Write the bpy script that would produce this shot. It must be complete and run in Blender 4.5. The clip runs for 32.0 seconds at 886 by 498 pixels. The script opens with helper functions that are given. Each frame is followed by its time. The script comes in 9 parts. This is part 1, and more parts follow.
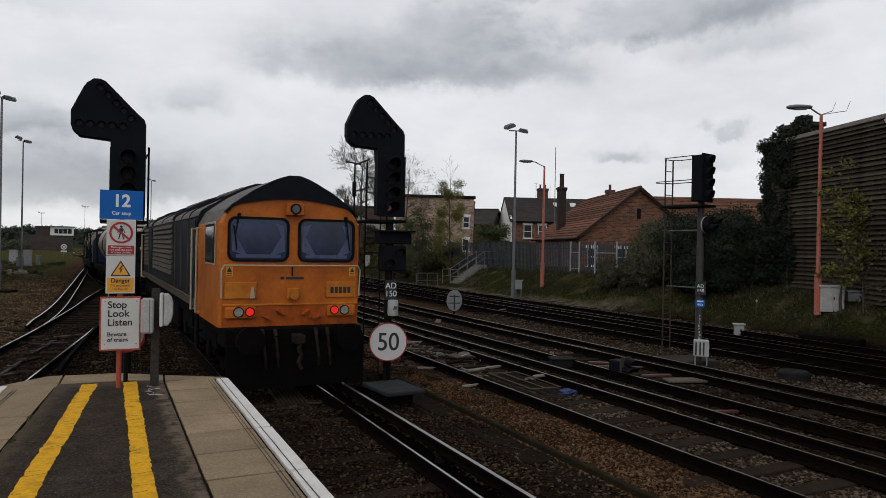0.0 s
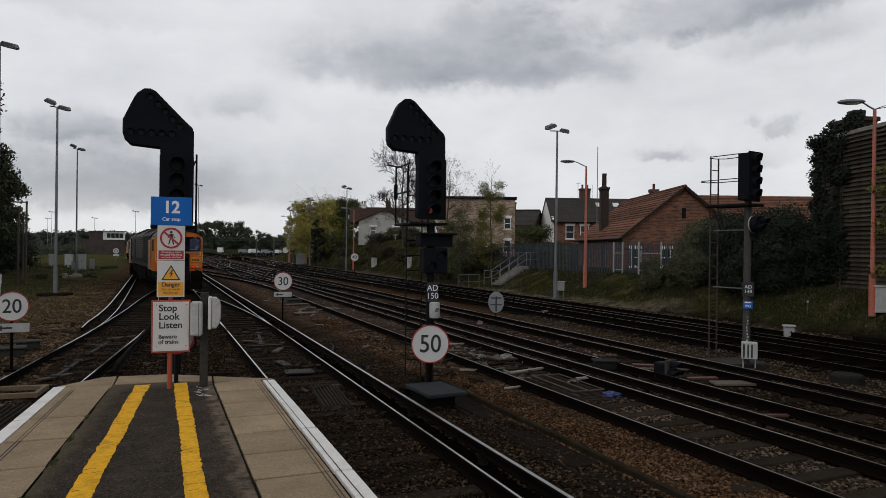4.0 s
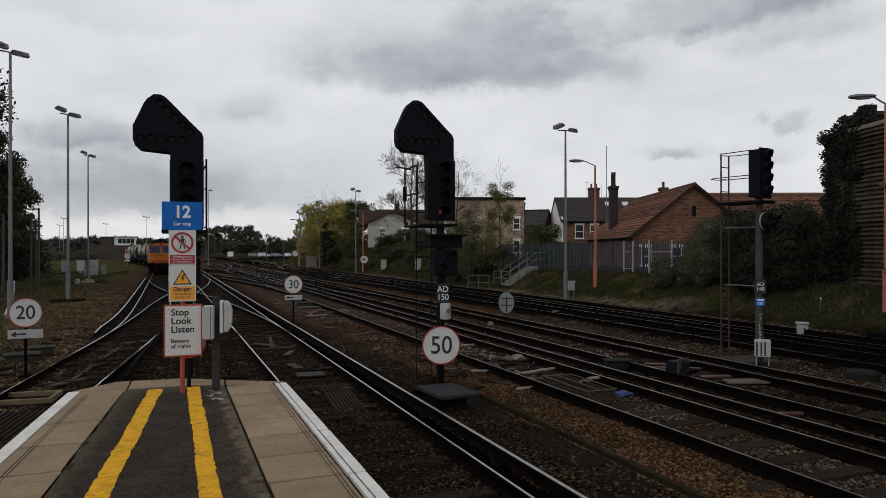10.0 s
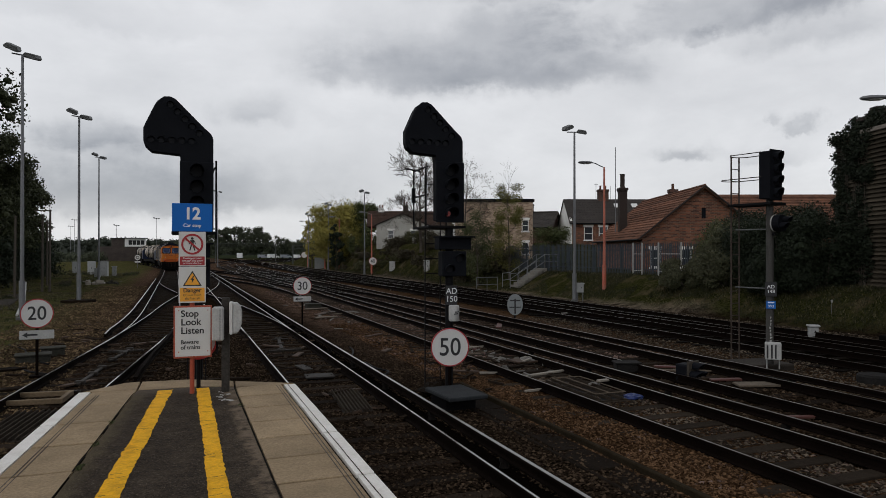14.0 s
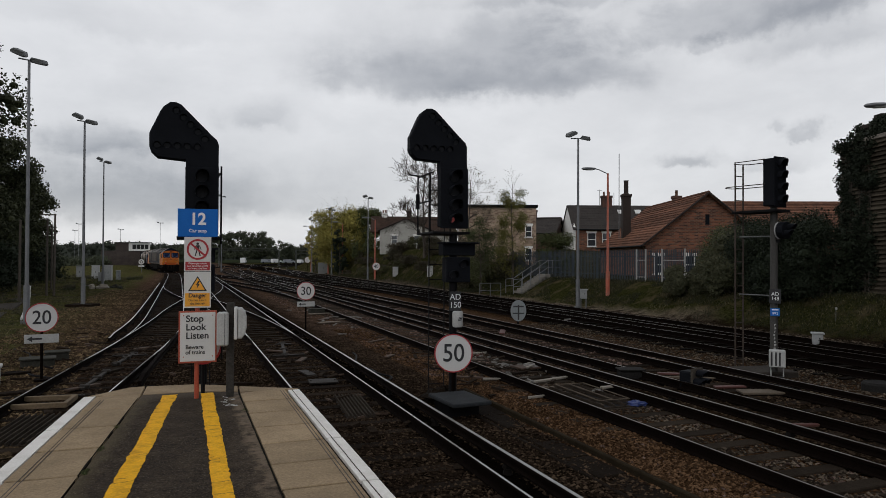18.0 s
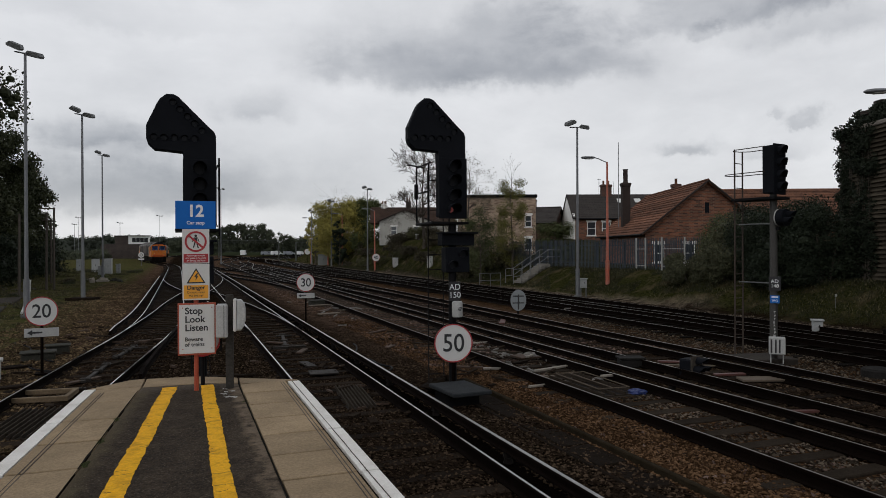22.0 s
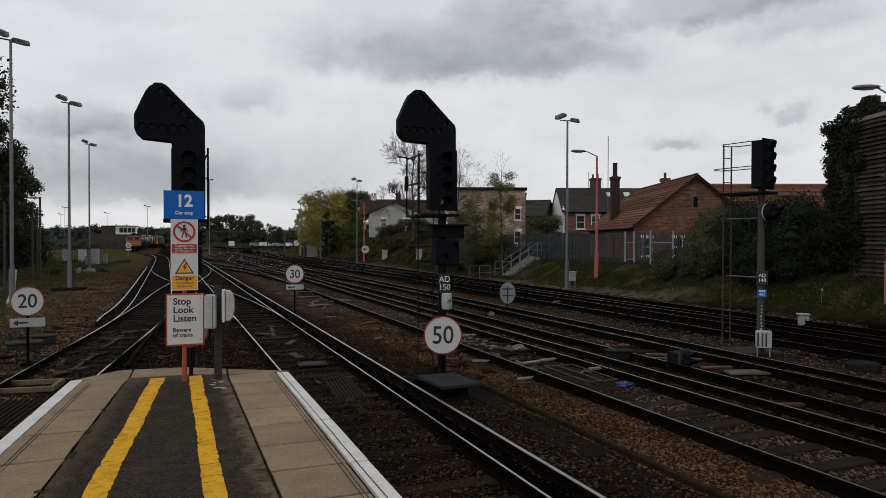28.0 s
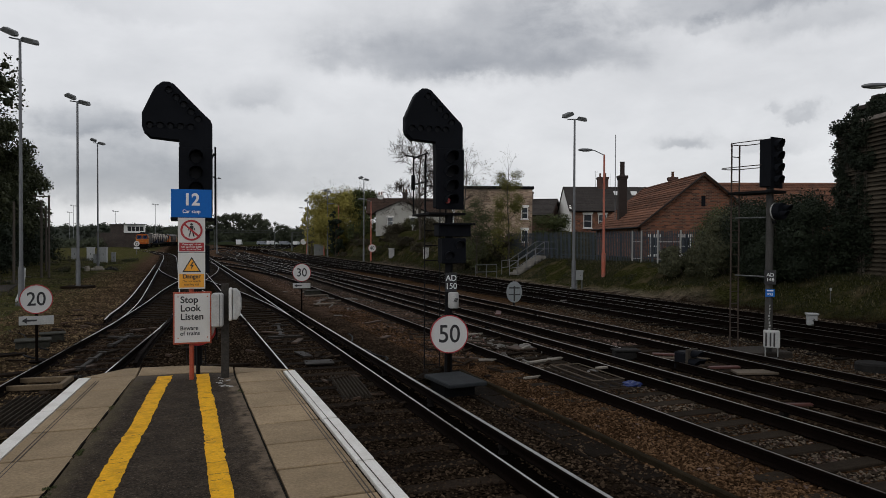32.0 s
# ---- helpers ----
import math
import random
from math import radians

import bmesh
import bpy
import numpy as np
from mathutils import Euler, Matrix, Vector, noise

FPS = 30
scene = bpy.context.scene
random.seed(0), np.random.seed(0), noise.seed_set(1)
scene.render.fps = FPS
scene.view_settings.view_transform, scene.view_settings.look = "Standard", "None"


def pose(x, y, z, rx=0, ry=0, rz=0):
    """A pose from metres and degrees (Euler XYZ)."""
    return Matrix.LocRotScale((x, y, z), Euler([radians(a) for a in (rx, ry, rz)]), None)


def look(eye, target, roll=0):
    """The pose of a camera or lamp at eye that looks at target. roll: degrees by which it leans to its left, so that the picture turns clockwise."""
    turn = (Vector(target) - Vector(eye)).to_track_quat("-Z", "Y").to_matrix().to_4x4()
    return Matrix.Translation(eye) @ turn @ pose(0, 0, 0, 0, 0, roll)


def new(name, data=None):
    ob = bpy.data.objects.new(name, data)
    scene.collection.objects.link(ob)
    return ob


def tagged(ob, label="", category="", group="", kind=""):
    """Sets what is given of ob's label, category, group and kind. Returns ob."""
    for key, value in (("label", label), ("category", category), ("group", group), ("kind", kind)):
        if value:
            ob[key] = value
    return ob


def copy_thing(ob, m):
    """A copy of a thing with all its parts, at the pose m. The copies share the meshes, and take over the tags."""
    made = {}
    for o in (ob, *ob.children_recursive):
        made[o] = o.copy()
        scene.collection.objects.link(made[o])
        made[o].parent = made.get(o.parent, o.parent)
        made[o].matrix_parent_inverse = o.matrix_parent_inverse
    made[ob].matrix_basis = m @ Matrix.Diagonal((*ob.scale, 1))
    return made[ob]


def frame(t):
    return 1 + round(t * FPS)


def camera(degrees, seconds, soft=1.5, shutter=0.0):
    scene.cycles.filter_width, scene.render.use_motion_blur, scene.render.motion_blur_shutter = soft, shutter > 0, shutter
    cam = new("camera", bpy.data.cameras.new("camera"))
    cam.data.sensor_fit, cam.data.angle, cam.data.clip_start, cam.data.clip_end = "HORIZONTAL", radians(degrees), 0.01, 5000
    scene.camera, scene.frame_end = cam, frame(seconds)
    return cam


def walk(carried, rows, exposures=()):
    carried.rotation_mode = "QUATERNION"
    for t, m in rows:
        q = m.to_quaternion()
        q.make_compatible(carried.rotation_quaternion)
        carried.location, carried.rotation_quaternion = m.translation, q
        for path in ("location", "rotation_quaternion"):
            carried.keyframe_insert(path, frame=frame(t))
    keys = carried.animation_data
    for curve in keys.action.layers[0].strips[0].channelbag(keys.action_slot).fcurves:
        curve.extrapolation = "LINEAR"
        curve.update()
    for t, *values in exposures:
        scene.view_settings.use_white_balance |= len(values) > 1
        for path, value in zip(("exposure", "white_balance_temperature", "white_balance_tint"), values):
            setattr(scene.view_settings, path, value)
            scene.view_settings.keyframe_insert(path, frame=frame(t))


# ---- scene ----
# ---------------- camera ----------------
cam = camera(65.0, 32.0, soft=0.42)
PATH = [
    (0.0, pose(0.017, 0.018, 2.580, 89.89, -1.10, -25.82)),
    (0.5, pose(0.001, 0.014, 2.589, 89.64, -1.46, -23.47)),
    (1.0, pose(0.004, -0.006, 2.587, 89.61, -1.12, -22.90)),
    (1.5, pose(0.002, -0.018, 2.595, 89.73, -0.85, -22.40)),
    (2.0, pose(0.004, -0.007, 2.594, 89.73, -0.39, -22.62)),
    (2.5, pose(-0.000, -0.012, 2.587, 89.84, -0.09, -22.49)),
    (3.0, pose(0.000, -0.005, 2.593, 89.62, -0.46, -22.89)),
    (3.5, pose(0.006, -0.020, 2.598, 89.82, -0.52, -22.60)),
    (5.5, pose(-0.012, -0.014, 2.595, 90.06, -0.90, -22.37)),
    (6.0, pose(-0.011, -0.012, 2.595, 89.92, -0.89, -22.73)),
    (6.5, pose(-0.009, -0.008, 2.594, 89.90, -0.80, -22.40)),
    (7.0, pose(-0.007, -0.000, 2.592, 89.99, -0.49, -22.11)),
    (7.5, pose(0.001, -0.002, 2.595, 89.86, -0.15, -22.05)),
    (8.0, pose(0.011, -0.004, 2.597, 89.89, 0.19, -22.03)),
    (8.5, pose(0.011, -0.002, 2.596, 89.71, 0.32, -21.97)),
    (9.0, pose(0.016, -0.005, 2.598, 90.01, 0.40, -21.99)),
    (9.5, pose(0.008, 0.006, 2.598, 89.80, 0.19, -21.67)),
    (10.0, pose(-0.003, -0.008, 2.595, 90.05, 0.06, -21.65)),
    (10.5, pose(-0.003, -0.014, 2.595, 90.07, -0.06, -21.35)),
    (11.0, pose(0.002, -0.002, 2.598, 89.92, 0.14, -21.27)),
    (11.5, pose(0.000, -0.008, 2.597, 90.22, 0.16, -21.16)),
    (12.0, pose(0.005, 0.001, 2.597, 90.09, 0.34, -21.03)),
    (12.5, pose(0.006, -0.008, 2.598, 90.09, 0.35, -21.29)),
    (13.0, pose(-0.000, 0.000, 2.600, 90.14, 0.29, -21.27)),
    (13.5, pose(-0.002, -0.002, 2.600, 90.19, 0.08, -20.86)),
    (14.0, pose(-0.006, -0.003, 2.597, 90.19, -0.02, -20.95)),
    (14.5, pose(-0.014, -0.009, 2.605, 90.52, -0.08, -20.79)),
    (16.5, pose(-0.030, -0.018, 2.606, 90.67, -0.38, -20.17)),
    (17.0, pose(-0.034, -0.014, 2.605, 90.75, -0.51, -20.42)),
    (17.5, pose(-0.033, -0.011, 2.602, 90.77, -0.51, -20.63)),
    (18.0, pose(-0.027, -0.016, 2.606, 90.64, -0.25, -20.69)),
    (18.5, pose(-0.019, -0.011, 2.598, 90.54, -0.16, -20.69)),
    (19.0, pose(-0.010, -0.018, 2.599, 90.31, 0.02, -20.26)),
    (19.5, pose(-0.011, -0.002, 2.601, 90.13, 0.28, -20.35)),
    (20.0, pose(-0.003, -0.004, 2.595, 90.07, 0.37, -20.34)),
    (20.5, pose(-0.003, -0.011, 2.596, 90.01, 0.39, -20.33)),
    (21.0, pose(0.000, -0.002, 2.601, 89.95, 0.41, -20.21)),
    (21.5, pose(-0.015, -0.003, 2.596, 89.93, 0.38, -20.28)),
    (22.0, pose(-0.007, -0.004, 2.599, 89.86, 0.26, -20.70)),
    (22.5, pose(-0.012, -0.014, 2.597, 90.00, 0.08, -20.77)),
    (23.0, pose(-0.000, -0.002, 2.600, 89.56, -0.05, -21.11)),
    (23.5, pose(-0.006, -0.004, 2.593, 89.59, -0.13, -21.50)),
    (24.0, pose(-0.007, -0.008, 2.596, 89.36, -0.35, -21.72)),
    (24.5, pose(-0.004, 0.002, 2.596, 89.21, -0.43, -21.77)),
    (25.0, pose(0.002, -0.002, 2.596, 89.17, -0.30, -21.84)),
    (25.5, pose(0.001, -0.002, 2.594, 89.04, -0.04, -21.89)),
    (27.5, pose(-0.002, 0.006, 2.595, 89.08, -0.13, -21.47)),
    (28.0, pose(-0.012, 0.010, 2.592, 89.24, -0.13, -21.57)),
    (28.5, pose(-0.006, 0.004, 2.590, 89.14, 0.01, -21.55)),
    (29.0, pose(-0.007, -0.005, 2.593, 89.12, 0.02, -21.34)),
    (29.5, pose(-0.006, 0.001, 2.596, 89.42, 0.02, -21.09)),
    (30.0, pose(-0.007, -0.008, 2.595, 89.39, 0.00, -20.94)),
    (30.5, pose(-0.006, -0.003, 2.596, 89.34, -0.10, -20.85)),
    (31.0, pose(-0.009, 0.001, 2.594, 89.39, -0.17, -20.95)),
    (31.5, pose(-0.005, -0.012, 2.597, 89.31, -0.12, -20.91)),
    (32.0, pose(-0.007, 0.014, 2.593, 89.14, -0.21, -21.01)),
]
walk(cam, PATH, [(0.0, 0.09), (1.0, 0.06), (3.0, 0.03), (6.0, 0.0), (32.0, 0.0)])

# ---------------- world, sun, exposure ----------------
def build_world():
    w = bpy.data.worlds.new("overcast_sky")
    scene.world = w
    w.use_nodes = True
    nt = w.node_tree
    nt.nodes.clear()
    N, L = nt.nodes.new, nt.links.new
    out, bg = N("ShaderNodeOutputWorld"), N("ShaderNodeBackground")
    L(bg.outputs[0], out.inputs[0])
    sky = N("ShaderNodeTexSky")
    sky.sky_type, sky.sun_disc = "NISHITA", False
    sky.sun_elevation, sky.sun_rotation = radians(SUN_EL), radians(SUN_AZ)
    dim = N("ShaderNodeVectorMath")
    dim.operation = "SCALE"
    dim.inputs[3].default_value = 0.10
    L(sky.outputs[0], dim.inputs[0])
    tc = N("ShaderNodeTexCoord")
    sep = N("ShaderNodeSeparateXYZ")
    L(tc.outputs["Generated"], sep.inputs[0])

    def math_(op, a, b=None, c=None, clamp=False):
        m = N("ShaderNodeMath")
        m.operation, m.use_clamp = op, clamp
        for i, v in enumerate((a, b, c)):
            if v is None:
                continue
            if isinstance(v, (int, float)):
                m.inputs[i].default_value = v
            else:
                L(v, m.inputs[i])
        return m.outputs[0]

    # cloud masses, flattened towards the horizon
    flat = N("ShaderNodeMapping")
    flat.inputs["Scale"].default_value = (1.0, 1.0, 2.2)
    L(tc.outputs["Generated"], flat.inputs[0])

    def clouds(scale, detail, rough, off, dist=0.0):
        mp = N("ShaderNodeMapping")
        mp.inputs["Location"].default_value = off
        L(flat.outputs[0], mp.inputs[0])
        t = N("ShaderNodeTexNoise")
        t.inputs["Scale"].default_value, t.inputs["Detail"].default_value = scale, detail
        t.inputs["Roughness"].default_value, t.inputs["Distortion"].default_value = rough, dist
        L(mp.outputs[0], t.inputs["Vector"])
        return t.outputs["Fac"]

    big = clouds(3.2, 6, 0.55, (3.1, 1.7, 0.6), 0.3)
    fine = clouds(8.5, 9, 0.60, (0.4, 5.2, 0.2), 0.25)

    # cottony edges: shift the place by a noise before it is looked up
    wn = N("ShaderNodeTexNoise")
    wn.inputs["Scale"].default_value, wn.inputs["Detail"].default_value, wn.inputs["Roughness"].default_value = 11.0, 7, 0.6
    L(tc.outputs["Generated"], wn.inputs["Vector"])
    w0, w1, w2 = N("ShaderNodeVectorMath"), N("ShaderNodeVectorMath"), N("ShaderNodeVectorMath")
    w0.operation, w1.operation = "SUBTRACT", "MULTIPLY"
    w0.inputs[1].default_value, w1.inputs[1].default_value = (0.5, 0.5, 0.5), (0.16, 0.16, 0.075)
    L(wn.outputs["Color"], w0.inputs[0]), L(w0.outputs[0], w1.inputs[0])
    L(tc.outputs["Generated"], w2.inputs[0]), L(w1.outputs[0], w2.inputs[1])
    warped = w2.outputs[0]

    def bank(az, el, half_w, half_h, tilt):
        """A bank of thicker cloud: where it lies, and its half sizes in radians."""
        a, e = radians(az), radians(el)
        mp = N("ShaderNodeMapping")
        mp.vector_type = "TEXTURE"
        mp.inputs["Location"].default_value = (math.sin(a) * math.cos(e), math.cos(a) * math.cos(e), math.sin(e))
        mp.inputs["Rotation"].default_value = (0, radians(tilt), -a)
        mp.inputs["Scale"].default_value = (half_w, 0.6, half_h)
        L(warped, mp.inputs[0])
        sp = N("ShaderNodeSeparateXYZ")
        L(mp.outputs[0], sp.inputs[0])
        # thin upwards slowly, and end sooner at the flat base
        zz = math_("ADD", math_("MULTIPLY", math_("MAXIMUM", sp.outputs[2], 0.0), 0.62), math_("MULTIPLY", math_("MINIMUM", sp.outputs[2], 0.0), 1.5))
        d2 = math_("ADD", math_("MULTIPLY", sp.outputs[0], sp.outputs[0]), math_("MULTIPLY", zz, zz))
        d2 = math_("ADD", d2, math_("MULTIPLY", sp.outputs[1], sp.outputs[1]))
        d = math_("ADD", math_("SQRT", d2), math_("MULTIPLY", math_("SUBTRACT", fine, 0.5), 1.1))
        mr = N("ShaderNodeMapRange")
        mr.interpolation_type = "SMOOTHSTEP"
        mr.inputs["From Min"].default_value, mr.inputs["From Max"].default_value = 1.20, 0.25
        L(d, mr.inputs["Value"])
        return mr.outputs[0]

    dark = math_("MULTIPLY", math_("SUBTRACT", big, 0.5), 0.62)
    dark = math_("ADD", dark, math_("MULTIPLY", math_("SUBTRACT", fine, 0.5), 0.34))
    for b in CLOUD_BANKS:
        dark = math_("ADD", dark, math_("MULTIPLY", bank(*b[:5]), b[5]))
    shade = math_("ADD", math_("MULTIPLY", dark, 1.0), 0.19, clamp=True)
    over = N("ShaderNodeMapRange")
    over.interpolation_type = "SMOOTHSTEP"
    over.inputs["From Min"].default_value, over.inputs["From Max"].default_value = 0.28, 0.75
    over.inputs["To Max"].default_value = 0.38
    L(sep.outputs[2], over.inputs["Value"])
    shade = math_("ADD", shade, over.outputs[0], clamp=True)
    ramp = N("ShaderNodeValToRGB")
    e = ramp.color_ramp.elements
    e[0].position, e[0].color = 0.0, (0.855, 0.862, 0.885, 1)
    e[1].position, e[1].color = 1.0, (0.16, 0.175, 0.205, 1)
    m = ramp.color_ramp.elements.new(0.35)
    m.color = (0.66, 0.670, 0.695, 1)
    m = ramp.color_ramp.elements.new(0.68)
    m.color = (0.345, 0.362, 0.398, 1)
    L(shade, ramp.inputs[0])
    mix = N("ShaderNodeMix")
    mix.data_type = "RGBA"
    mix.inputs[0].default_value = 0.93
    L(dim.outputs[0], mix.inputs[6]), L(ramp.outputs[0], mix.inputs[7])
    L(mix.outputs[2], bg.inputs[0])
    bg.inputs[1].default_value = SKY_STRENGTH


SUN_EL, SUN_AZ, SKY_STRENGTH = 38.0, -60.0, 1.0
# cloud banks: azimuth, elevation, half width, half height, tilt, depth of shade
CLOUD_BANKS = [(23.0, 14.6, 0.30, 0.060, 1, 0.33), (17.5, 13.7, 0.16, 0.030, 2, 0.13), (45.0, 17.6, 0.26, 0.036, -4, 0.34), (49.0, 15.6, 0.13, 0.034, -3, 0.24),
               (29.0, 20.0, 0.20, 0.020, 0, 0.20), (-5.1, 8.0, 0.085, 0.026, 0, 0.24), (5.6, 10.6, 0.075, 0.024, 0, 0.20), (41.8, 15.8, 0.030, 0.012, 8, 0.22),
               (48.5, 8.9, 0.030, 0.010, 6, 0.26), (40.7, 7.1, 0.045, 0.013, 0, 0.30), (46.5, 7.0, 0.06, 0.012, 0, 0.20), (46.2, 9.7, 0.018, 0.009, 10, 0.20), (-5.6, 16.6, 0.20, 0.026, 0, 0.14),
               (2.0, 4.3, 0.36, 0.055, 0, 0.24), (-6.0, 3.6, 0.30, 0.040, 0, 0.22), (28.0, 13.6, 0.15, 0.030, 2, 0.14), (29.0, 17.5, 0.14, 0.040, 0, 0.08)]
build_world()
sun = new("sun", bpy.data.lights.new("sun", "SUN"))
sun.data.energy, sun.data.angle, sun.data.color = 0.5, radians(25), (1.0, 0.96, 0.90)
# the light comes through thin cloud, from behind and to the left of the platform
sun.matrix_world = look((-30 * math.sin(radians(50)), -30 * math.cos(radians(50)), 30), (0, 0, 0))

# ---------------- materials ----------------
MATS = {}


def mat(name, col, rough=0.7, metal=0.0, var=0.25, scale=4.0, fine=60.0, bump=0.15, bump_scale=None, col2=None, spec=0.5,
        patch=0.5, random_piece=0.0, emit=0.0, coat=0.0):
    """A surface with broad stains, fine grain and relief, in metres."""
    if name in MATS:
        return MATS[name]
    m = bpy.data.materials.new(name)
    m.use_nodes = True
    nt = m.node_tree
    N, L = nt.nodes.new, nt.links.new
    b = nt.nodes["Principled BSDF"]
    b.inputs["Roughness"].default_value, b.inputs["Metallic"].default_value = rough, metal
    b.inputs["Specular IOR Level"].default_value = spec
    b.inputs["Coat Weight"].default_value = coat
    tc = N("ShaderNodeTexCoord")
    n1, n2 = N("ShaderNodeTexNoise"), N("ShaderNodeTexNoise")
    for n, s, d in ((n1, scale, 5.0), (n2, fine, 3.0)):
        n.inputs["Scale"].default_value, n.inputs["Detail"].default_value = s, d
        n.inputs["Roughness"].default_value = 0.65
        L(tc.outputs["Object"], n.inputs["Vector"])
    if col2 is None:
        col2 = tuple(c * (1 - var) for c in col)
    mr = N("ShaderNodeMapRange")
    mr.inputs["From Min"].default_value, mr.inputs["From Max"].default_value = patch - 0.16, patch + 0.16
    L(n1.outputs["Fac"], mr.inputs["Value"])
    mix = N("ShaderNodeMix")
    mix.data_type = "RGBA"
    mix.inputs[6].default_value, mix.inputs[7].default_value = (*col, 1), (*col2, 1)
    L(mr.outputs[0], mix.inputs[0])
    hsv = N("ShaderNodeHueSaturation")
    L(mix.outputs[2], hsv.inputs["Color"])
    val = N("ShaderNodeMapRange")
    val.inputs["From Min"].default_value, val.inputs["From Max"].default_value = 0.25, 0.75
    val.inputs["To Min"].default_value, val.inputs["To Max"].default_value = 1 - var, 1 + var
    L(n2.outputs["Fac"], val.inputs["Value"])
    v = val.outputs[0]
    if random_piece:
        oi = N("ShaderNodeObjectInfo")
        r = N("ShaderNodeMapRange")
        r.inputs["To Min"].default_value, r.inputs["To Max"].default_value = 1 - random_piece, 1 + random_piece
        L(oi.outputs["Random"], r.inputs["Value"])
        mm = N("ShaderNodeMath")
        mm.operation = "MULTIPLY"
        L(v, mm.inputs[0]), L(r.outputs[0], mm.inputs[1])
        v = mm.outputs[0]
    L(v, hsv.inputs["Value"])
    L(hsv.outputs[0], b.inputs["Base Color"])
    rr = N("ShaderNodeMapRange")
    rr.inputs["To Min"].default_value, rr.inputs["To Max"].default_value = max(0.03, rough - 0.12), min(1.0, rough + 0.12)
    L(n1.outputs["Fac"], rr.inputs["Value"])
    L(rr.outputs[0], b.inputs["Roughness"])
    if bump:
        bp = N("ShaderNodeBump")
        bp.inputs["Strength"].default_value, bp.inputs["Distance"].default_value = bump, 0.02
        if bump_scale:
            n3 = N("ShaderNodeTexNoise")
            n3.inputs["Scale"].default_value, n3.inputs["Detail"].default_value = bump_scale, 4.0
            L(tc.outputs["Object"], n3.inputs["Vector"])
            L(n3.outputs["Fac"], bp.inputs["Height"])
        else:
            L(n2.outputs["Fac"], bp.inputs["Height"])
        L(bp.outputs[0], b.inputs["Normal"])
    if emit:
        b.inputs["Emission Color"].default_value, b.inputs["Emission Strength"].default_value = (*col, 1), emit
    MATS[name] = m
    return m


def ground_material():
    m = bpy.data.materials.new("yard_ground")
    m.use_nodes = True
    nt = m.node_tree
    N, L = nt.nodes.new, nt.links.new
    b = nt.nodes["Principled BSDF"]
    b.inputs["Roughness"].default_value = 0.95
    b.inputs["Specular IOR Level"].default_value = 0.0
    geo = N("ShaderNodeNewGeometry")
    sep = N("ShaderNodeSeparateXYZ")
    L(geo.outputs["Position"], sep.inputs[0])

    def noise_(scale, detail=5.0, rough=0.6):
        n = N("ShaderNodeTexNoise")
        n.inputs["Scale"].default_value, n.inputs["Detail"].default_value, n.inputs["Roughness"].default_value = scale, detail, rough
        L(geo.outputs["Position"], n.inputs["Vector"])
        return n.outputs["Fac"]

    def rng(v, a, c, lo=0.0, hi=1.0):
        r = N("ShaderNodeMapRange")
        for k, x in zip(("From Min", "From Max", "To Min", "To Max"), (a, c, lo, hi)):
            r.inputs[k].default_value = x
        L(v, r.inputs["Value"])
        return r.outputs[0]

    def op(kind, a, c):
        n = N("ShaderNodeMath")
        n.operation = kind
        for i, x in enumerate((a, c)):
            if isinstance(x, (int, float)):
                n.inputs[i].default_value = x
            else:
                L(x, n.inputs[i])
        return n.outputs[0]

    def mixc(f, a, c):
        n = N("ShaderNodeMix")
        n.data_type = "RGBA"
        L(f, n.inputs[0])
        for i, x in ((6, a), (7, c)):
            if isinstance(x, tuple):
                n.inputs[i].default_value = (*x, 1)
            else:
                L(x, n.inputs[i])
        return n.outputs[2]

    big, mid = noise_(0.35), noise_(2.2)
    vor = N("ShaderNodeTexVoronoi")
    vor.inputs["Scale"].default_value = 22.0
    L(geo.outputs["Position"], vor.inputs["Vector"])
    vsep = N("ShaderNodeSeparateColor")
    L(vor.outputs["Color"], vsep.inputs[0])
    stone = mixc(vsep.outputs[0], (0.010, 0.006, 0.0035), (0.100, 0.055, 0.028))
    oily = mixc(vsep.outputs[1], (0.003, 0.0022, 0.0016), (0.026, 0.018, 0.0115))
    x = sep.outputs[0]
    # soiled ballast along each road; the strip between the platform road and the next is cleaner and browner
    wob = op("ADD", x, op("MULTIPLY", op("SUBTRACT", big, 0.5), 1.6))
    tight = op("ADD", x, op("MULTIPLY", op("SUBTRACT", big, 0.5), 0.5))
    clean = op("MULTIPLY", rng(tight, 5.25, 5.5), rng(wob, 9.2, 8.4))
    clean2 = op("MULTIPLY", rng(wob, 11.9, 12.4), rng(wob, 14.6, 14.0))
    clean = op("MAXIMUM", clean, op("MULTIPLY", clean2, 0.8))
    clean = op("MAXIMUM", clean, op("MULTIPLY", rng(wob, -1.9, -2.6), 0.9))
    clean = op("MULTIPLY", clean, rng(mid, 0.30, 0.52, 0.45, 1.0))
    bal = mixc(clean, oily, stone)
    # near-black strip along the live rail of the platform line, and oily beds under the outer lines
    near_black = op("MULTIPLY", rng(tight, 3.30, 3.62), rng(tight, 4.45, 4.10))
    beds = op("MULTIPLY", rng(wob, 14.3, 14.9), rng(wob, 20.2, 19.4))
    near_black = op("MAXIMUM", near_black, op("MULTIPLY", beds, 0.85))
    # farther off the ballast is drier and greyer
    grey = mixc(vsep.outputs[2], (0.028, 0.018, 0.013), (0.165, 0.110, 0.080))
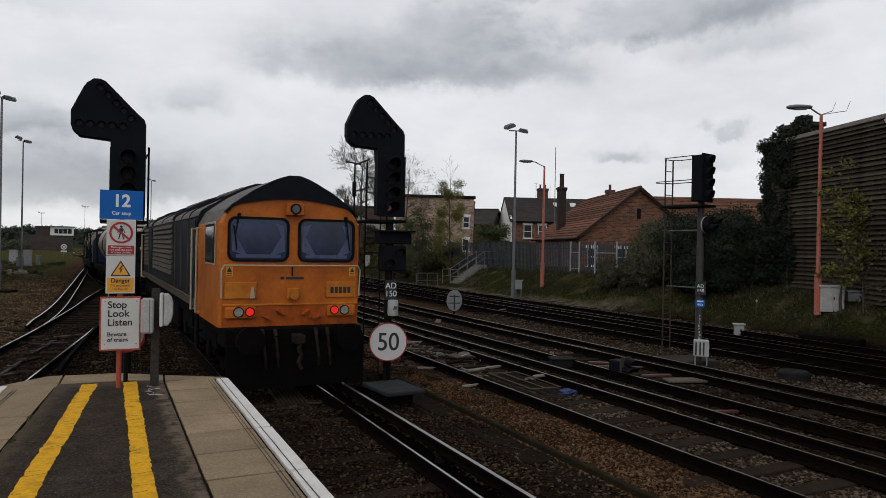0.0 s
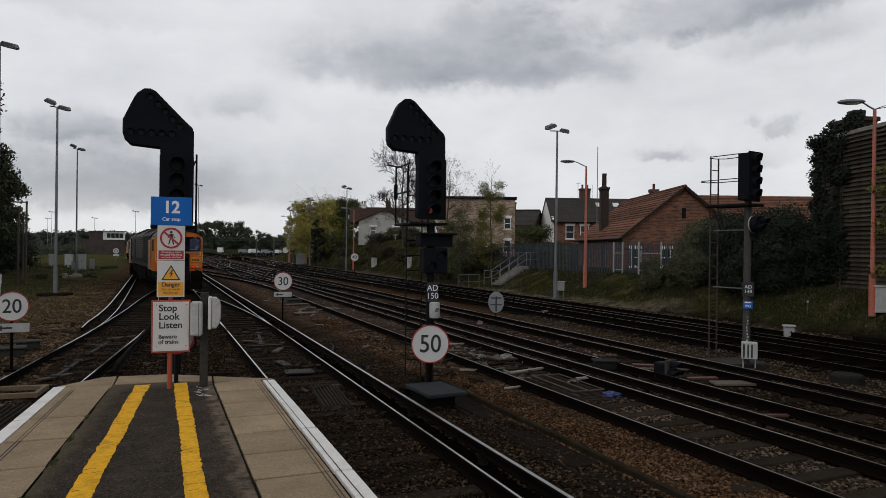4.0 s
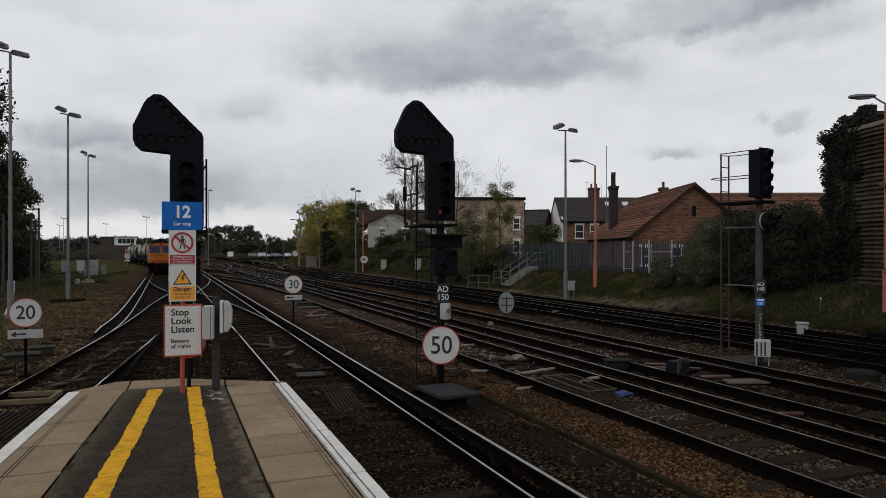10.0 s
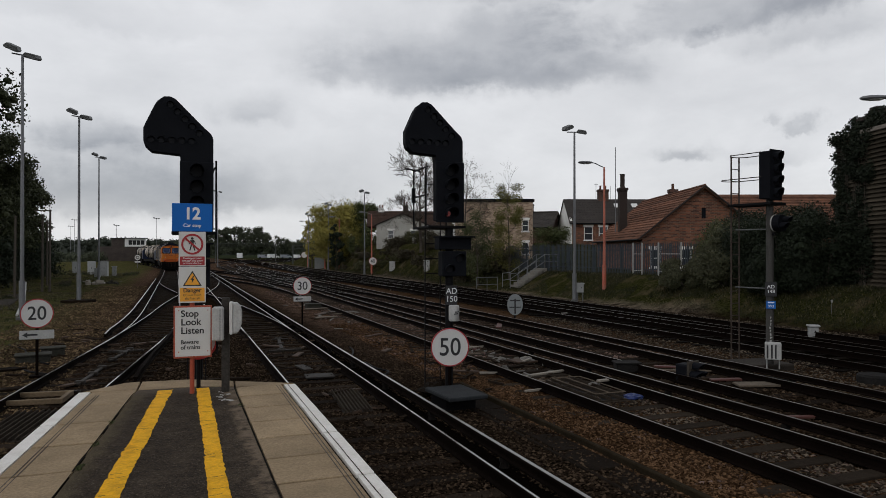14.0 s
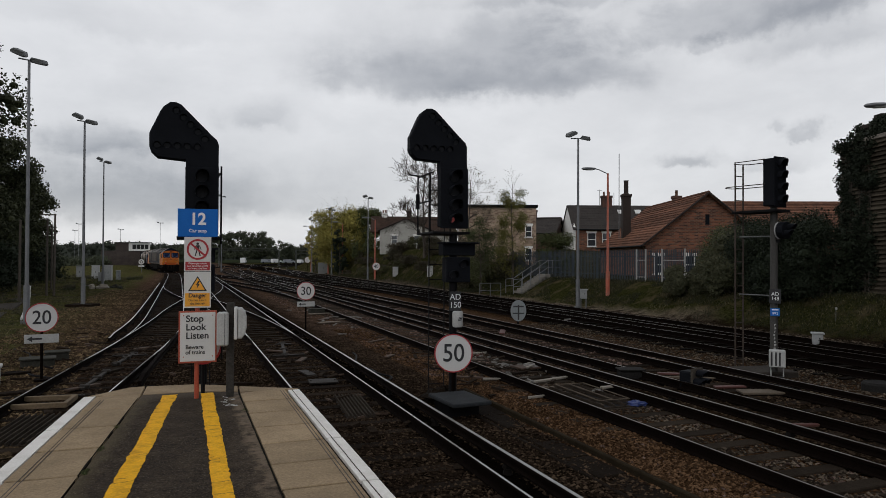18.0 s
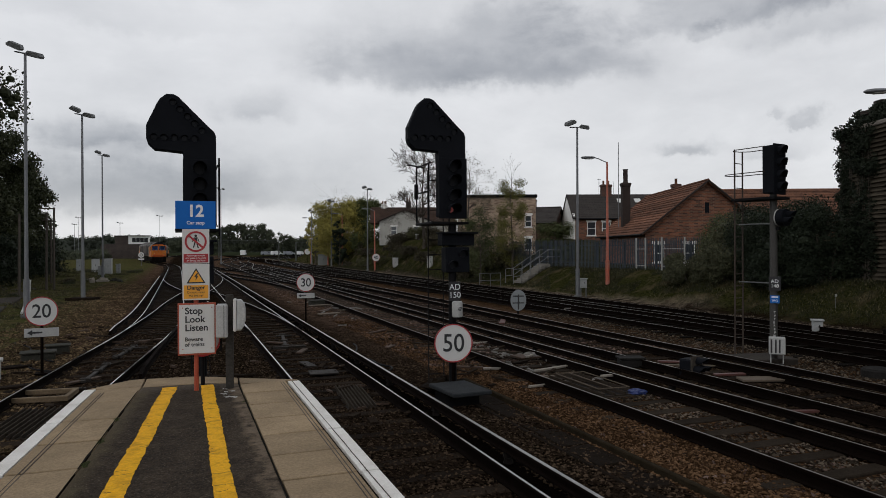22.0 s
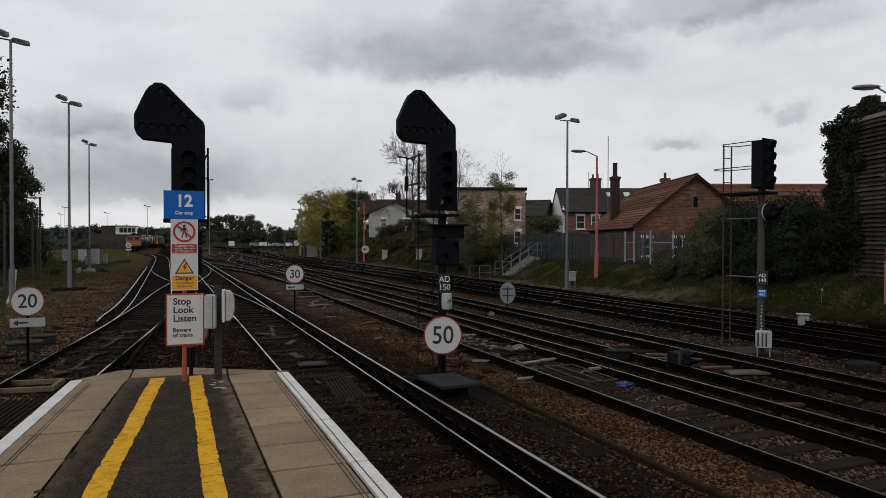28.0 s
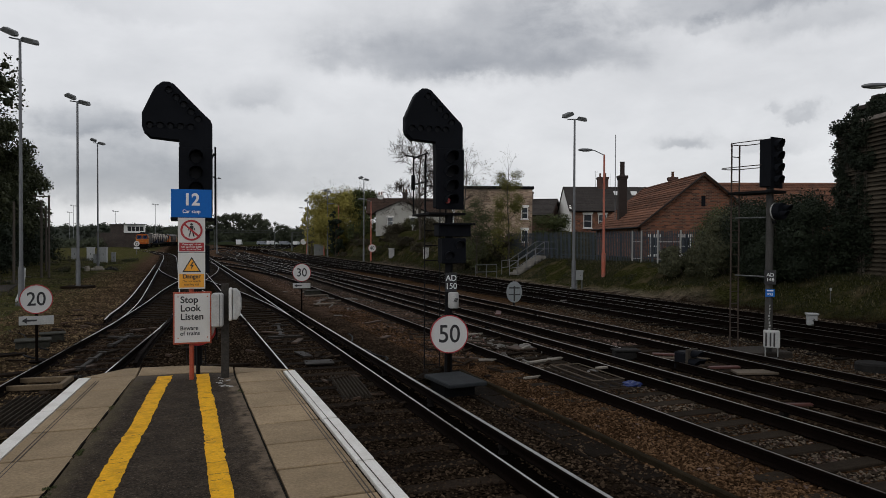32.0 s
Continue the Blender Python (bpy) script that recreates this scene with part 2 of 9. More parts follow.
    dry_far = op("MULTIPLY", op("MULTIPLY", rng(sep.outputs[1], 12.0, 24.0), op("MAXIMUM", rng(x, 4.2, 5.2), rng(wob, -1.5, -2.4))), rng(mid, 0.36, 0.60, 0.15, 0.8))
    dry_far = op("MULTIPLY", dry_far, rng(wob, 13.9, 12.9))
    bal = mixc(dry_far, bal, grey)
    bal = mixc(near_black, bal, (0.0042, 0.0032, 0.0026))
    grass_hi, dry = noise_(9.0), noise_(0.9)
    gcol = mixc(rng(grass_hi, 0.35, 0.65), (0.009, 0.012, 0.004), (0.045, 0.044, 0.015))
    field = mixc(rng(noise_(5.0), 0.38, 0.62), (0.030, 0.030, 0.011), (0.098, 0.087, 0.036))
    field = mixc(op("MULTIPLY", rng(noise_(1.7), 0.46, 0.60), 0.8), field, (0.050, 0.060, 0.018))
    gcol = mixc(rng(x, -1.0, -2.0), gcol, field)
    gcol = mixc(op("MULTIPLY", rng(dry, 0.50, 0.66), 0.7), gcol, (0.105, 0.080, 0.048))
    edge = op("ADD", x, op("MULTIPLY", op("SUBTRACT", mid, 0.5), 1.5))
    edge = op("ADD", edge, op("MULTIPLY", op("SUBTRACT", big, 0.5), 2.0))
    right, left = rng(edge, 21.0, 21.8), rng(edge, -3.1, -4.6)
    g = op("MAXIMUM", right, left)
    away = sep.outputs[1]
    path = op("MULTIPLY", op("MULTIPLY", rng(edge, 20.5, 20.9), rng(edge, 22.1, 21.6)), op("MULTIPLY", rng(away, 23.0, 27.0), rng(away, 48.0, 43.0)))
    path = op("MAXIMUM", path, op("MULTIPLY", op("MULTIPLY", rng(edge, 19.4, 19.9), rng(edge, 21.6, 21.0)), rng(away, 42.0, 48.0)))
    path = op("MULTIPLY", path, op("MULTIPLY", rng(mid, 0.38, 0.58, 0.15, 1.0), rng(vsep.outputs[1], 0.0, 0.8, 0.25, 1.0)))
    col = mixc(g, bal, gcol)
    col = mixc(op("MULTIPLY", path, 0.85), col, (0.23, 0.185, 0.14))
    far = rng(sep.outputs[1], 260.0, 300.0)
    col = mixc(far, col, (0.03, 0.036, 0.02))
    L(col, b.inputs["Base Color"])
    bp = N("ShaderNodeBump")
    bp.inputs["Strength"].default_value, bp.inputs["Distance"].default_value = 0.9, 0.05
    inv = op("SUBTRACT", 1.0, vor.outputs["Distance"])
    L(op("ADD", inv, op("MULTIPLY", mid, 1.5)), bp.inputs["Height"])
    L(bp.outputs[0], b.inputs["Normal"])
    return m


def glass(name="window_glass", col=(0.05, 0.06, 0.075), rough=0.06):
    return mat(name, col, rough, 0.0, 0.1, 1.0, 5.0, 0.0, spec=0.9, coat=0.6)


M_STEEL = mat("worn_steel", (0.42, 0.415, 0.405), 0.30, 1.0, 0.12, 3, 40, 0.03)
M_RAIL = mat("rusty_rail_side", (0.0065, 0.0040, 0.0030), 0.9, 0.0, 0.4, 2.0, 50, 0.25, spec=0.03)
M_RAILD = mat("dull_rail_top", (0.135, 0.115, 0.098), 0.36, 0.85, 0.25, 2.0, 30, 0.08)
M_RAILM = mat("half_worn_rail_top", (0.31, 0.285, 0.26), 0.32, 0.95, 0.2, 2.0, 30, 0.06)
M_SLEEP = mat("weathered_timber_sleeper", (0.024, 0.017, 0.012), 0.9, 0, 0.4, 3, 45, 0.6, random_piece=0.45, spec=0.03)
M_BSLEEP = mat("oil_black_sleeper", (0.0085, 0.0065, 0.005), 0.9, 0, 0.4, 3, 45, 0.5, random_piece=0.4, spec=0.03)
M_CSLEEP = mat("concrete_sleeper", (0.034, 0.026, 0.019), 0.9, 0, 0.3, 3, 45, 0.3, random_piece=0.3, spec=0.03)
M_BLACK = mat("signal_black", (0.0085, 0.0095, 0.0125), 0.65, 0, 0.2, 3, 40, 0.08, spec=0.06)
M_BLACKM = mat("black_metal", (0.008, 0.008, 0.009), 0.65, 0.1, 0.25, 3, 40, 0.1, spec=0.1)
M_GREY = mat("galvanised_steel", (0.19, 0.195, 0.205), 0.55, 0.5, 0.2, 2, 30, 0.06)
M_GREYD = mat("grey_painted_post", (0.115, 0.12, 0.12), 0.6, 0.1, 0.25, 2, 35, 0.1)
M_ORANGE = mat("orange_red_paint", (0.37, 0.064, 0.028), 0.5, 0, 0.18, 2, 30, 0.06)
M_LAMPORG = mat("faded_orange_lamp_post", (0.44, 0.105, 0.060), 0.6, 0, 0.35, 2.2, 20, 0.1, col2=(0.33, 0.16, 0.12), patch=0.58)
M_WHITE = mat("white_sign_face", (0.60, 0.595, 0.58), 0.45, 0, 0.05, 3, 60, 0.02)
M_OFFW = mat("grey_white_plastic", (0.43, 0.43, 0.42), 0.55, 0, 0.2, 5, 50, 0.05)
M_BLUE = mat("blue_sign_face", (0.007, 0.125, 0.47), 0.5, 0, 0.06, 3, 60, 0.02, spec=0.2)
M_RED = mat("red_sign_print", (0.36, 0.020, 0.026), 0.45, 0, 0.08, 3, 60, 0.02)
M_AMBER = mat("amber_sign_print", (0.80, 0.36, 0.03), 0.45, 0, 0.06, 3, 60, 0.02)
M_PRINT = mat("black_sign_print", (0.018, 0.018, 0.02), 0.5, 0, 0.05, 3, 60, 0.0)
M_TEXTW = mat("white_sign_print", (0.76, 0.77, 0.78), 0.45, 0, 0.04, 3, 60, 0.0)
M_SLAB = mat("buff_paving_slab", (0.318, 0.234, 0.143), 0.85, 0, 0.26, 2.2, 45, 0.4, random_piece=0.13, spec=0.2)
M_COPE = mat("white_painted_coping", (0.74, 0.72, 0.68), 0.7, 0, 0.10, 3.5, 70, 0.3, col2=(0.58, 0.55, 0.50), patch=0.62)
M_YELLOW = mat("worn_yellow_line_paint", (0.78, 0.40, 0.006), 0.75, 0, 0.20, 9, 40, 0.6, col2=(0.42, 0.21, 0.012), patch=0.64, spec=0.2)
M_CONC = mat("stained_concrete", (0.040, 0.033, 0.027), 0.9, 0, 0.3, 1.5, 40, 0.3, spec=0.2)


def asphalt_material():
    """Black asphalt, rubbed brown and grey along its edges, with grit and fine cracks."""
    m = mat("worn_platform_asphalt", (0.026, 0.0185, 0.0122), 0.92, 0, 0.8, 3.2, 42, 0.9, col2=(0.066, 0.050, 0.035), patch=0.59, spec=0.12)
    nt = m.node_tree
    N, L = nt.nodes.new, nt.links.new
    b = nt.nodes["Principled BSDF"]
    old = b.inputs["Base Color"].links[0].from_socket
    tc, sep = N("ShaderNodeTexCoord"), N("ShaderNodeSeparateXYZ")
    L(tc.outputs["Object"], sep.inputs[0])

    def noise_(scale, rough=0.65):
        n = N("ShaderNodeTexNoise")
        n.inputs["Scale"].default_value, n.inputs["Detail"].default_value, n.inputs["Roughness"].default_value = scale, 6.0, rough
        L(tc.outputs["Object"], n.inputs["Vector"])
        return n.outputs["Fac"]

    def op(kind, a, c):
        n = N("ShaderNodeMath")
        n.operation = kind
        for i, v in enumerate((a, c)):
            if isinstance(v, (int, float)):
                n.inputs[i].default_value = v
            else:
                L(v, n.inputs[i])
        return n.outputs[0]

    def rng(v, a, c, hi=1.0):
        r = N("ShaderNodeMapRange")
        r.inputs["From Min"].default_value, r.inputs["From Max"].default_value, r.inputs["To Max"].default_value = a, c, hi
        L(v, r.inputs["Value"])
        return r.outputs[0]

    def over(f, under, c):
        n = N("ShaderNodeMix")
        n.data_type = "RGBA"
        n.inputs[7].default_value = (*c, 1)
        L(f, n.inputs[0]), L(under, n.inputs[6])
        return n.outputs[2]

    rub = noise_(4.5)
    x = op("ADD", sep.outputs[0], op("MULTIPLY", op("SUBTRACT", rub, 0.5), 0.34))
    worn = op("MULTIPLY", rng(x, 0.515, 0.60, 0.9), rng(noise_(7.0), 0.36, 0.54))
    slant = op("SUBTRACT", x, op("MULTIPLY", sep.outputs[1], 0.088))
    moss = rng(slant, -1.10, -1.24, 0.75)
    end = rng(op("ADD", sep.outputs[1], op("MULTIPLY", op("SUBTRACT", rub, 0.5), 0.5)), 8.75, 9.05, 0.7)
    c = over(worn, old, (0.165, 0.125, 0.088))
    c = over(moss, c, (0.085, 0.068, 0.040))
    c = over(end, c, (0.085, 0.068, 0.052))
    grit = noise_(75.0, 0.5)
    c = over(rng(grit, 0.58, 0.70, 0.7), c, (0.15, 0.12, 0.09))
    L(c, b.inputs["Base Color"])
    return m


M_ASPH = asphalt_material()


# ---------------- building blocks ----------------
class Mesh:
    """Collects faces, with a material slot each, and becomes one mesh object."""

    def __init__(self):
        self.v, self.f, self.k = [], [], []

    def add(self, verts, faces, m=None, slot=0):
        o = len(self.v)
        if m is not None:
            verts = [m @ Vector(p) for p in verts]
        self.v.extend(tuple(p) for p in verts)
        for f in faces:
            self.f.append(tuple(i + o for i in f))
            self.k.append(slot)
        return self

    def box(self, x0, x1, y0, y1, z0, z1, bevel=0.0, m=None, slot=0):
        if bevel <= 0:
            vs = [(x, y, z) for z in (z0, z1) for y in (y0, y1) for x in (x0, x1)]
            fs = [(0, 2, 3, 1), (4, 5, 7, 6), (0, 1, 5, 4), (2, 6, 7, 3), (0, 4, 6, 2), (1, 3, 7, 5)]
            return self.add(vs, fs, m, slot)
        c, h = Vector(((x0 + x1) / 2, (y0 + y1) / 2, (z0 + z1) / 2)), ((x1 - x0) / 2, (y1 - y0) / 2, (z1 - z0) / 2)
        b = min(bevel, min(h) * 0.95)
        vs, idx = [], {}
        for sx in (-1, 1):
            for sy in (-1, 1):
                for sz in (-1, 1):
                    s = (sx, sy, sz)
                    for a in range(3):
                        p = [s[i] * (h[i] if i == a else h[i] - b) for i in range(3)]
                        idx[s, a] = len(vs)
                        vs.append(c + Vector(p))
        fs = []
        for a in range(3):
            u, w = (a + 1) % 3, (a + 2) % 3
            for sg in (-1, 1):
                q = []
                for su, sw in ((-1, -1), (1, -1), (1, 1), (-1, 1)):
                    s = [0, 0, 0]
                    s[a], s[u], s[w] = sg, su, sw
                    q.append(idx[tuple(s), a])
                fs.append(tuple(q if sg > 0 else q[::-1]))
            for su in (-1, 1):
                for sw in (-1, 1):
                    e = []
                    for sa in (-1, 1):
                        s = [0, 0, 0]
                        s[a], s[u], s[w] = sa, su, sw
                        e.append((idx[tuple(s), u], idx[tuple(s), w]))
                    q = (e[0][0], e[1][0], e[1][1], e[0][1])
                    fs.append(q if su * sw > 0 else q[::-1])
        for s in [(x, y, z) for x in (-1, 1) for y in (-1, 1) for z in (-1, 1)]:
            t = (idx[s, 0], idx[s, 1], idx[s, 2])
            fs.append(t if s[0] * s[1] * s[2] > 0 else t[::-1])
        return self.add(vs, fs, m, slot)

    def rod(self, p0, p1, r0, r1=None, n=10, slot=0, caps=True):
        r1 = r0 if r1 is None else r1
        p0, p1 = Vector(p0), Vector(p1)
        d = (p1 - p0).normalized()
        a = d.orthogonal().normalized()
        b = d.cross(a)
        vs, fs = [], []
        for p, r in ((p0, r0), (p1, r1)):
            for i in range(n):
                t = 2 * math.pi * i / n
                vs.append(p + (a * math.cos(t) + b * math.sin(t)) * r)
        for i in range(n):
            j = (i + 1) % n
            fs.append((i, j, n + j, n + i))
        if caps:
            fs += [tuple(range(n - 1, -1, -1)), tuple(range(n, 2 * n))]
        return self.add(vs, fs, None, slot)

    def lathe(self, profile, n=20, m=None, slot=0):
        """profile: (radius, height) from bottom to top, round the z axis."""
        vs, fs = [], []
        for r, z in profile:
            for i in range(n):
                t = 2 * math.pi * i / n
                vs.append((r * math.cos(t), r * math.sin(t), z))
        for k in range(len(profile) - 1):
            for i in range(n):
                j = (i + 1) % n
                fs.append((k * n + i, k * n + j, (k + 1) * n + j, (k + 1) * n + i))
        fs += [tuple(range(n - 1, -1, -1)), tuple(range((len(profile) - 1) * n, len(profile) * n))]
        return self.add(vs, fs, m, slot)

    def prism(self, poly, a0, a1, axis="y", m=None, slot=0, bevel=0.0):
        """A polygon in the two other axes, drawn out from a0 to a1 along axis."""
        def put(p, a):
            return {"x": (a, p[0], p[1]), "y": (p[0], a, p[1]), "z": (p[0], p[1], a)}[axis]
        n = len(poly)
        if bevel:
            cx, cy = sum(p[0] for p in poly) / n, sum(p[1] for p in poly) / n
            ins = []
            for px, py in poly:
                l = math.hypot(px - cx, py - cy) or 1
                ins.append((px - (px - cx) / l * bevel, py - (py - cy) / l * bevel))
            sg = 1 if a1 > a0 else -1
            rings = [(ins, a0), (poly, a0 + sg * bevel), (poly, a1 - sg * bevel), (ins, a1)]
        else:
            rings = [(poly, a0), (poly, a1)]
        vs = [put(p, a) for pl, a in rings for p in pl]
        fs = []
        for k in range(len(rings) - 1):
            for i in range(n):
                j = (i + 1) % n
                fs.append((k * n + i, k * n + j, (k + 1) * n + j, (k + 1) * n + i))
        fs += [tuple(range(n - 1, -1, -1)), tuple(range((len(rings) - 1) * n, len(rings) * n))]
        return self.add(vs, fs, m, slot)

    def sweep(self, section, path, slots=None, closed=True):
        """section: (across, up) points; path: 3D points, kept upright."""
        n, vs, fs, ks = len(section), [], [], []
        for i, p in enumerate(path):
            a, b = Vector(path[max(0, i - 1)]), Vector(path[min(len(path) - 1, i + 1)])
            d = (b - a).normalized()
            side = d.cross(Vector((0, 0, 1))).normalized()
            up = side.cross(d)
            for u, w in section:
                vs.append(Vector(p) + side * u + up * w)
        o = len(self.v)
        self.v.extend(tuple(v) for v in vs)
        for i in range(len(path) - 1):
            for j in range(n):
                k = (j + 1) % n
                self.f.append((o + i * n + j, o + i * n + k, o + (i + 1) * n + k, o + (i + 1) * n + j))
                self.k.append(slots[j] if slots else 0)
        self.f += [tuple(o + j for j in range(n - 1, -1, -1)), tuple(o + (len(path) - 1) * n + j for j in range(n))]
        self.k += [0, 0]
        return self

    def data(self, name, *mats, smooth=False):
        me = bpy.data.meshes.new(name)
        me.from_pydata(self.v, [], self.f)
        for m in mats:
            me.materials.append(m)
        me.polygons.foreach_set("material_index", self.k)
        bm = bmesh.new()
        bm.from_mesh(me)
        bmesh.ops.recalc_face_normals(bm, faces=bm.faces)
        bm.to_mesh(me)
        bm.free()
        if smooth:
            me.polygons.foreach_set("use_smooth", [True] * len(me.polygons))
            me.set_sharp_from_angle(angle=radians(35))
        me.update()
        return me


def part(name, mesh, mats, parent=None, label="", at=None, smooth=False):
    """Links a Mesh as one object under a thing or a part."""
    mats = mats if isinstance(mats, (list, tuple)) else (mats,)
    ob = new(name, mesh.data(name, *mats, smooth=smooth))
    if parent is not None:
        ob.parent = parent
    if at is not None:
        ob.matrix_basis = at
    return tagged(ob, label)


def thing(name, m, label, category, group="", kind=""):
    ob = new(name)
    ob.empty_display_size = 0.2
    ob.matrix_basis = m
    return tagged(ob, label, category, group, kind)


def single(name, mesh, mats, label, category, group="", kind="", at=None, smooth=False):
    return tagged(part(name, mesh, mats, None, label, at, smooth), "", category, group, kind)


def text_part(name, words, size, x, z, parent, material, y=-0.004, align="CENTER", squeeze=1.0, depth=0.0015, bold=0.0):
    """Lettering in the built-in font, standing upright and facing -y."""
    cu = bpy.data.curves.new(name, "FONT")
    cu.body, cu.size, cu.align_x, cu.align_y = words, size, align, "CENTER"
    cu.extrude, cu.space_character, cu.offset = depth, 1.0, bold
    cu.space_line = 0.95
    tmp = bpy.data.objects.new(name, cu)
    scene.collection.objects.link(tmp)
    dg = bpy.context.evaluated_depsgraph_get()
    me = bpy.data.meshes.new_from_object(tmp.evaluated_get(dg))
    bpy.data.objects.remove(tmp)
    me.name = name
    me.materials.clear()
    me.materials.append(material)
    ob = new(name, me)
    ob.parent = parent
    ob.matrix_basis = Matrix.Translation((x, y, z)) @ pose(0, 0, 0, 90, 0, 0) @ Matrix.Diagonal((squeeze, 1, 1, 1))
    return ob


def bars(name, parent, material, rows, y=-0.004):
    """Rows of plain bars for print too small to read: (x0, x1, z0, z1)."""
    me = Mesh()
    for x0, x1, z0, z1 in rows:
        me.box(x0, x1, y - 0.001, y + 0.001, z0, z1)
    return part(name, me, material, parent)


def ring(me, cx, cz, r0, r1, y0, y1, n=32, slot=0):
    vs, fs = [], []
    for i in range(n):
        t = 2 * math.pi * i / n
        for r, y in ((r0, y0), (r1, y0), (r1, y1), (r0, y1)):
            vs.append((cx + r * math.cos(t), y, cz + r * math.sin(t)))
    for i in range(n):
        j = (i + 1) % n
        for k in range(4):
            l = (k + 1) % 4
            fs.append((i * 4 + k, j * 4 + k, j * 4 + l, i * 4 + l))
    return me.add(vs, fs, None, slot)


def disc(me, cx, cz, r, y0, y1, n=32, slot=0):
    return me.rod((cx, y0, cz), (cx, y1, cz), r, r, n, slot)


# ---------------- the ground, one sheet to the horizon ----------------
def smooth01(t):
    t = max(0.0, min(1.0, t))
    return t * t * (3 - 2 * t)


def bend(s):
    """How far the roads swing to the right, beyond the straight."""
    return max(0.0, s - 118.0) ** 2 / 560.0 if s < 330 else (212.0 ** 2 / 560.0 + (s - 330.0) * 0.757)


def ground_z(x, y):
    xr = x - bend(y)
    z = -0.185
    z += 0.10 * smooth01((-3.6 - x) / 1.4)
    z += 0.25 * smooth01((-6.0 - x) / 8.0)
    crest = 1.25 + 2.3 * smooth01((y - 54.0) / 14.0)
    start = 20.65 + 1.25 * smooth01((y - 22) / 18) - 1.3 * smooth01((y - 50) / 10) + 0.9 * smooth01((y - 72) / 20)
    z += (crest + 0.15) * smooth01((xr - start) / (3.2 + 2.0 * smooth01((y - 54) / 14.0)))
    if y < 140:
        w = 0.12 if (x < -4.5 or xr > 21.5) else 0.025
        z += w * (noise.noise(Vector((x * 0.33, y * 0.33, 0.3))) + 0.5 * noise.noise(Vector((x * 1.1, y * 1.1, 4.3))))
    return z


def build_ground():
    xs = [-900, -400, -200, -120, -80, -55, -40] + [-30 + 1.0 * i for i in range(24)] + [-6 + 0.4 * i for i in range(95)]
    xs += [32 + 2.0 * i for i in range(12)] + [60, 75, 100, 140, 200, 300, 450, 900]
    ys = [-500, -200, -80, -40, -25, -15] + [-10 + 0.8 * i for i in range(88)] + [60.4 + 2.0 * i for i in range(45)]
    ys += [155, 165, 175, 190, 205, 225, 250, 280, 320, 400, 600, 1000, 1800]
    me = Mesh()
    vs = [(x, y, ground_z(x, y)) for y in ys for x in xs]
    n = len(xs)
    fs = [(j * n + i, j * n + i + 1, (j + 1) * n + i + 1, (j + 1) * n + i) for j in range(len(ys) - 1) for i in range(n - 1)]
    me.add(vs, fs)
    single("ground", me, ground_material(), "brown ballast yard with rough grass verges", "ground", kind="structure", smooth=True)


build_ground()

# ---------------- the railway ----------------
RAIL_SEC = [(-0.075, -0.160), (0.075, -0.160), (0.075, -0.148), (0.014, -0.132), (0.010, -0.045), (0.036, -0.034), (0.036, -0.006),
            (0.028, 0.0), (0.017, 0.001), (-0.015, 0.001), (-0.028, 0.0), (-0.036, -0.006), (-0.036, -0.034), (-0.010, -0.045), (-0.014, -0.132), (-0.075, -0.148)]
RAIL_SLOT = [0, 0, 0, 0, 0, 0, 0, 0, 1, 0, 0, 0, 0, 0, 0, 0]
COND_SEC = [(-0.065, -0.03), (0.065, -0.03), (0.065, -0.015), (0.028, 0.0), (0.028, 0.045), (0.045, 0.055), (0.045, 0.080), (0.036, 0.090), (0.026, 0.091),
            (-0.026, 0.091), (-0.036, 0.090), (-0.045, 0.080), (-0.045, 0.055), (-0.028, 0.045), (-0.028, 0.0), (-0.065, -0.015)]
COND_SLOT = [0, 0, 0, 0, 0, 0, 0, 0, 1, 0, 0, 0, 0, 0, 0, 0]


def line_points(centre, s0, s1, off=0.0, z=0.0):
    """Points of a line beside a road, off metres to its right."""
    pts, s = [], s0
    while s <= s1 + 1e-6:
        c0, c1 = centre(s - 0.25), centre(s + 0.25)
        d = Vector((c1[0] - c0[0], c1[1] - c0[1], 0)).normalized()
        c = centre(s)
        pts.append((c[0] + d.y * off, c[1] - d.x * off, z))
        s += 1.0 if s < 130 else 3.0
    return pts


def through_knots(knots, s):
    """A smooth line through (s, n) knots."""
    if s <= knots[0][0]:
        return knots[0][1] + (s - knots[0][0]) * (knots[1][1] - knots[0][1]) / (knots[1][0] - knots[0][0])
    if s >= knots[-1][0]:
        return knots[-1][1] + (s - knots[-1][0]) * (knots[-1][1] - knots[-2][1]) / (knots[-1][0] - knots[-2][0])
    i = max(k for k in range(len(knots) - 1) if knots[k][0] <= s)

    def slope_at(k):
        a, b = knots[max(0, k - 1)], knots[min(len(knots) - 1, k + 1)]
        return (b[1] - a[1]) / (b[0] - a[0])
    (s0, n0), (s1, n1) = knots[i], knots[i + 1]
    w, u = s1 - s0, (s - s0) / (s1 - s0)
    return ((2 * u ** 3 - 3 * u ** 2 + 1) * n0 + (u ** 3 - 2 * u ** 2 + u) * w * slope_at(i)
            + (3 * u ** 2 - 2 * u ** 3) * n1 + (u ** 3 - u ** 2) * w * slope_at(i + 1))


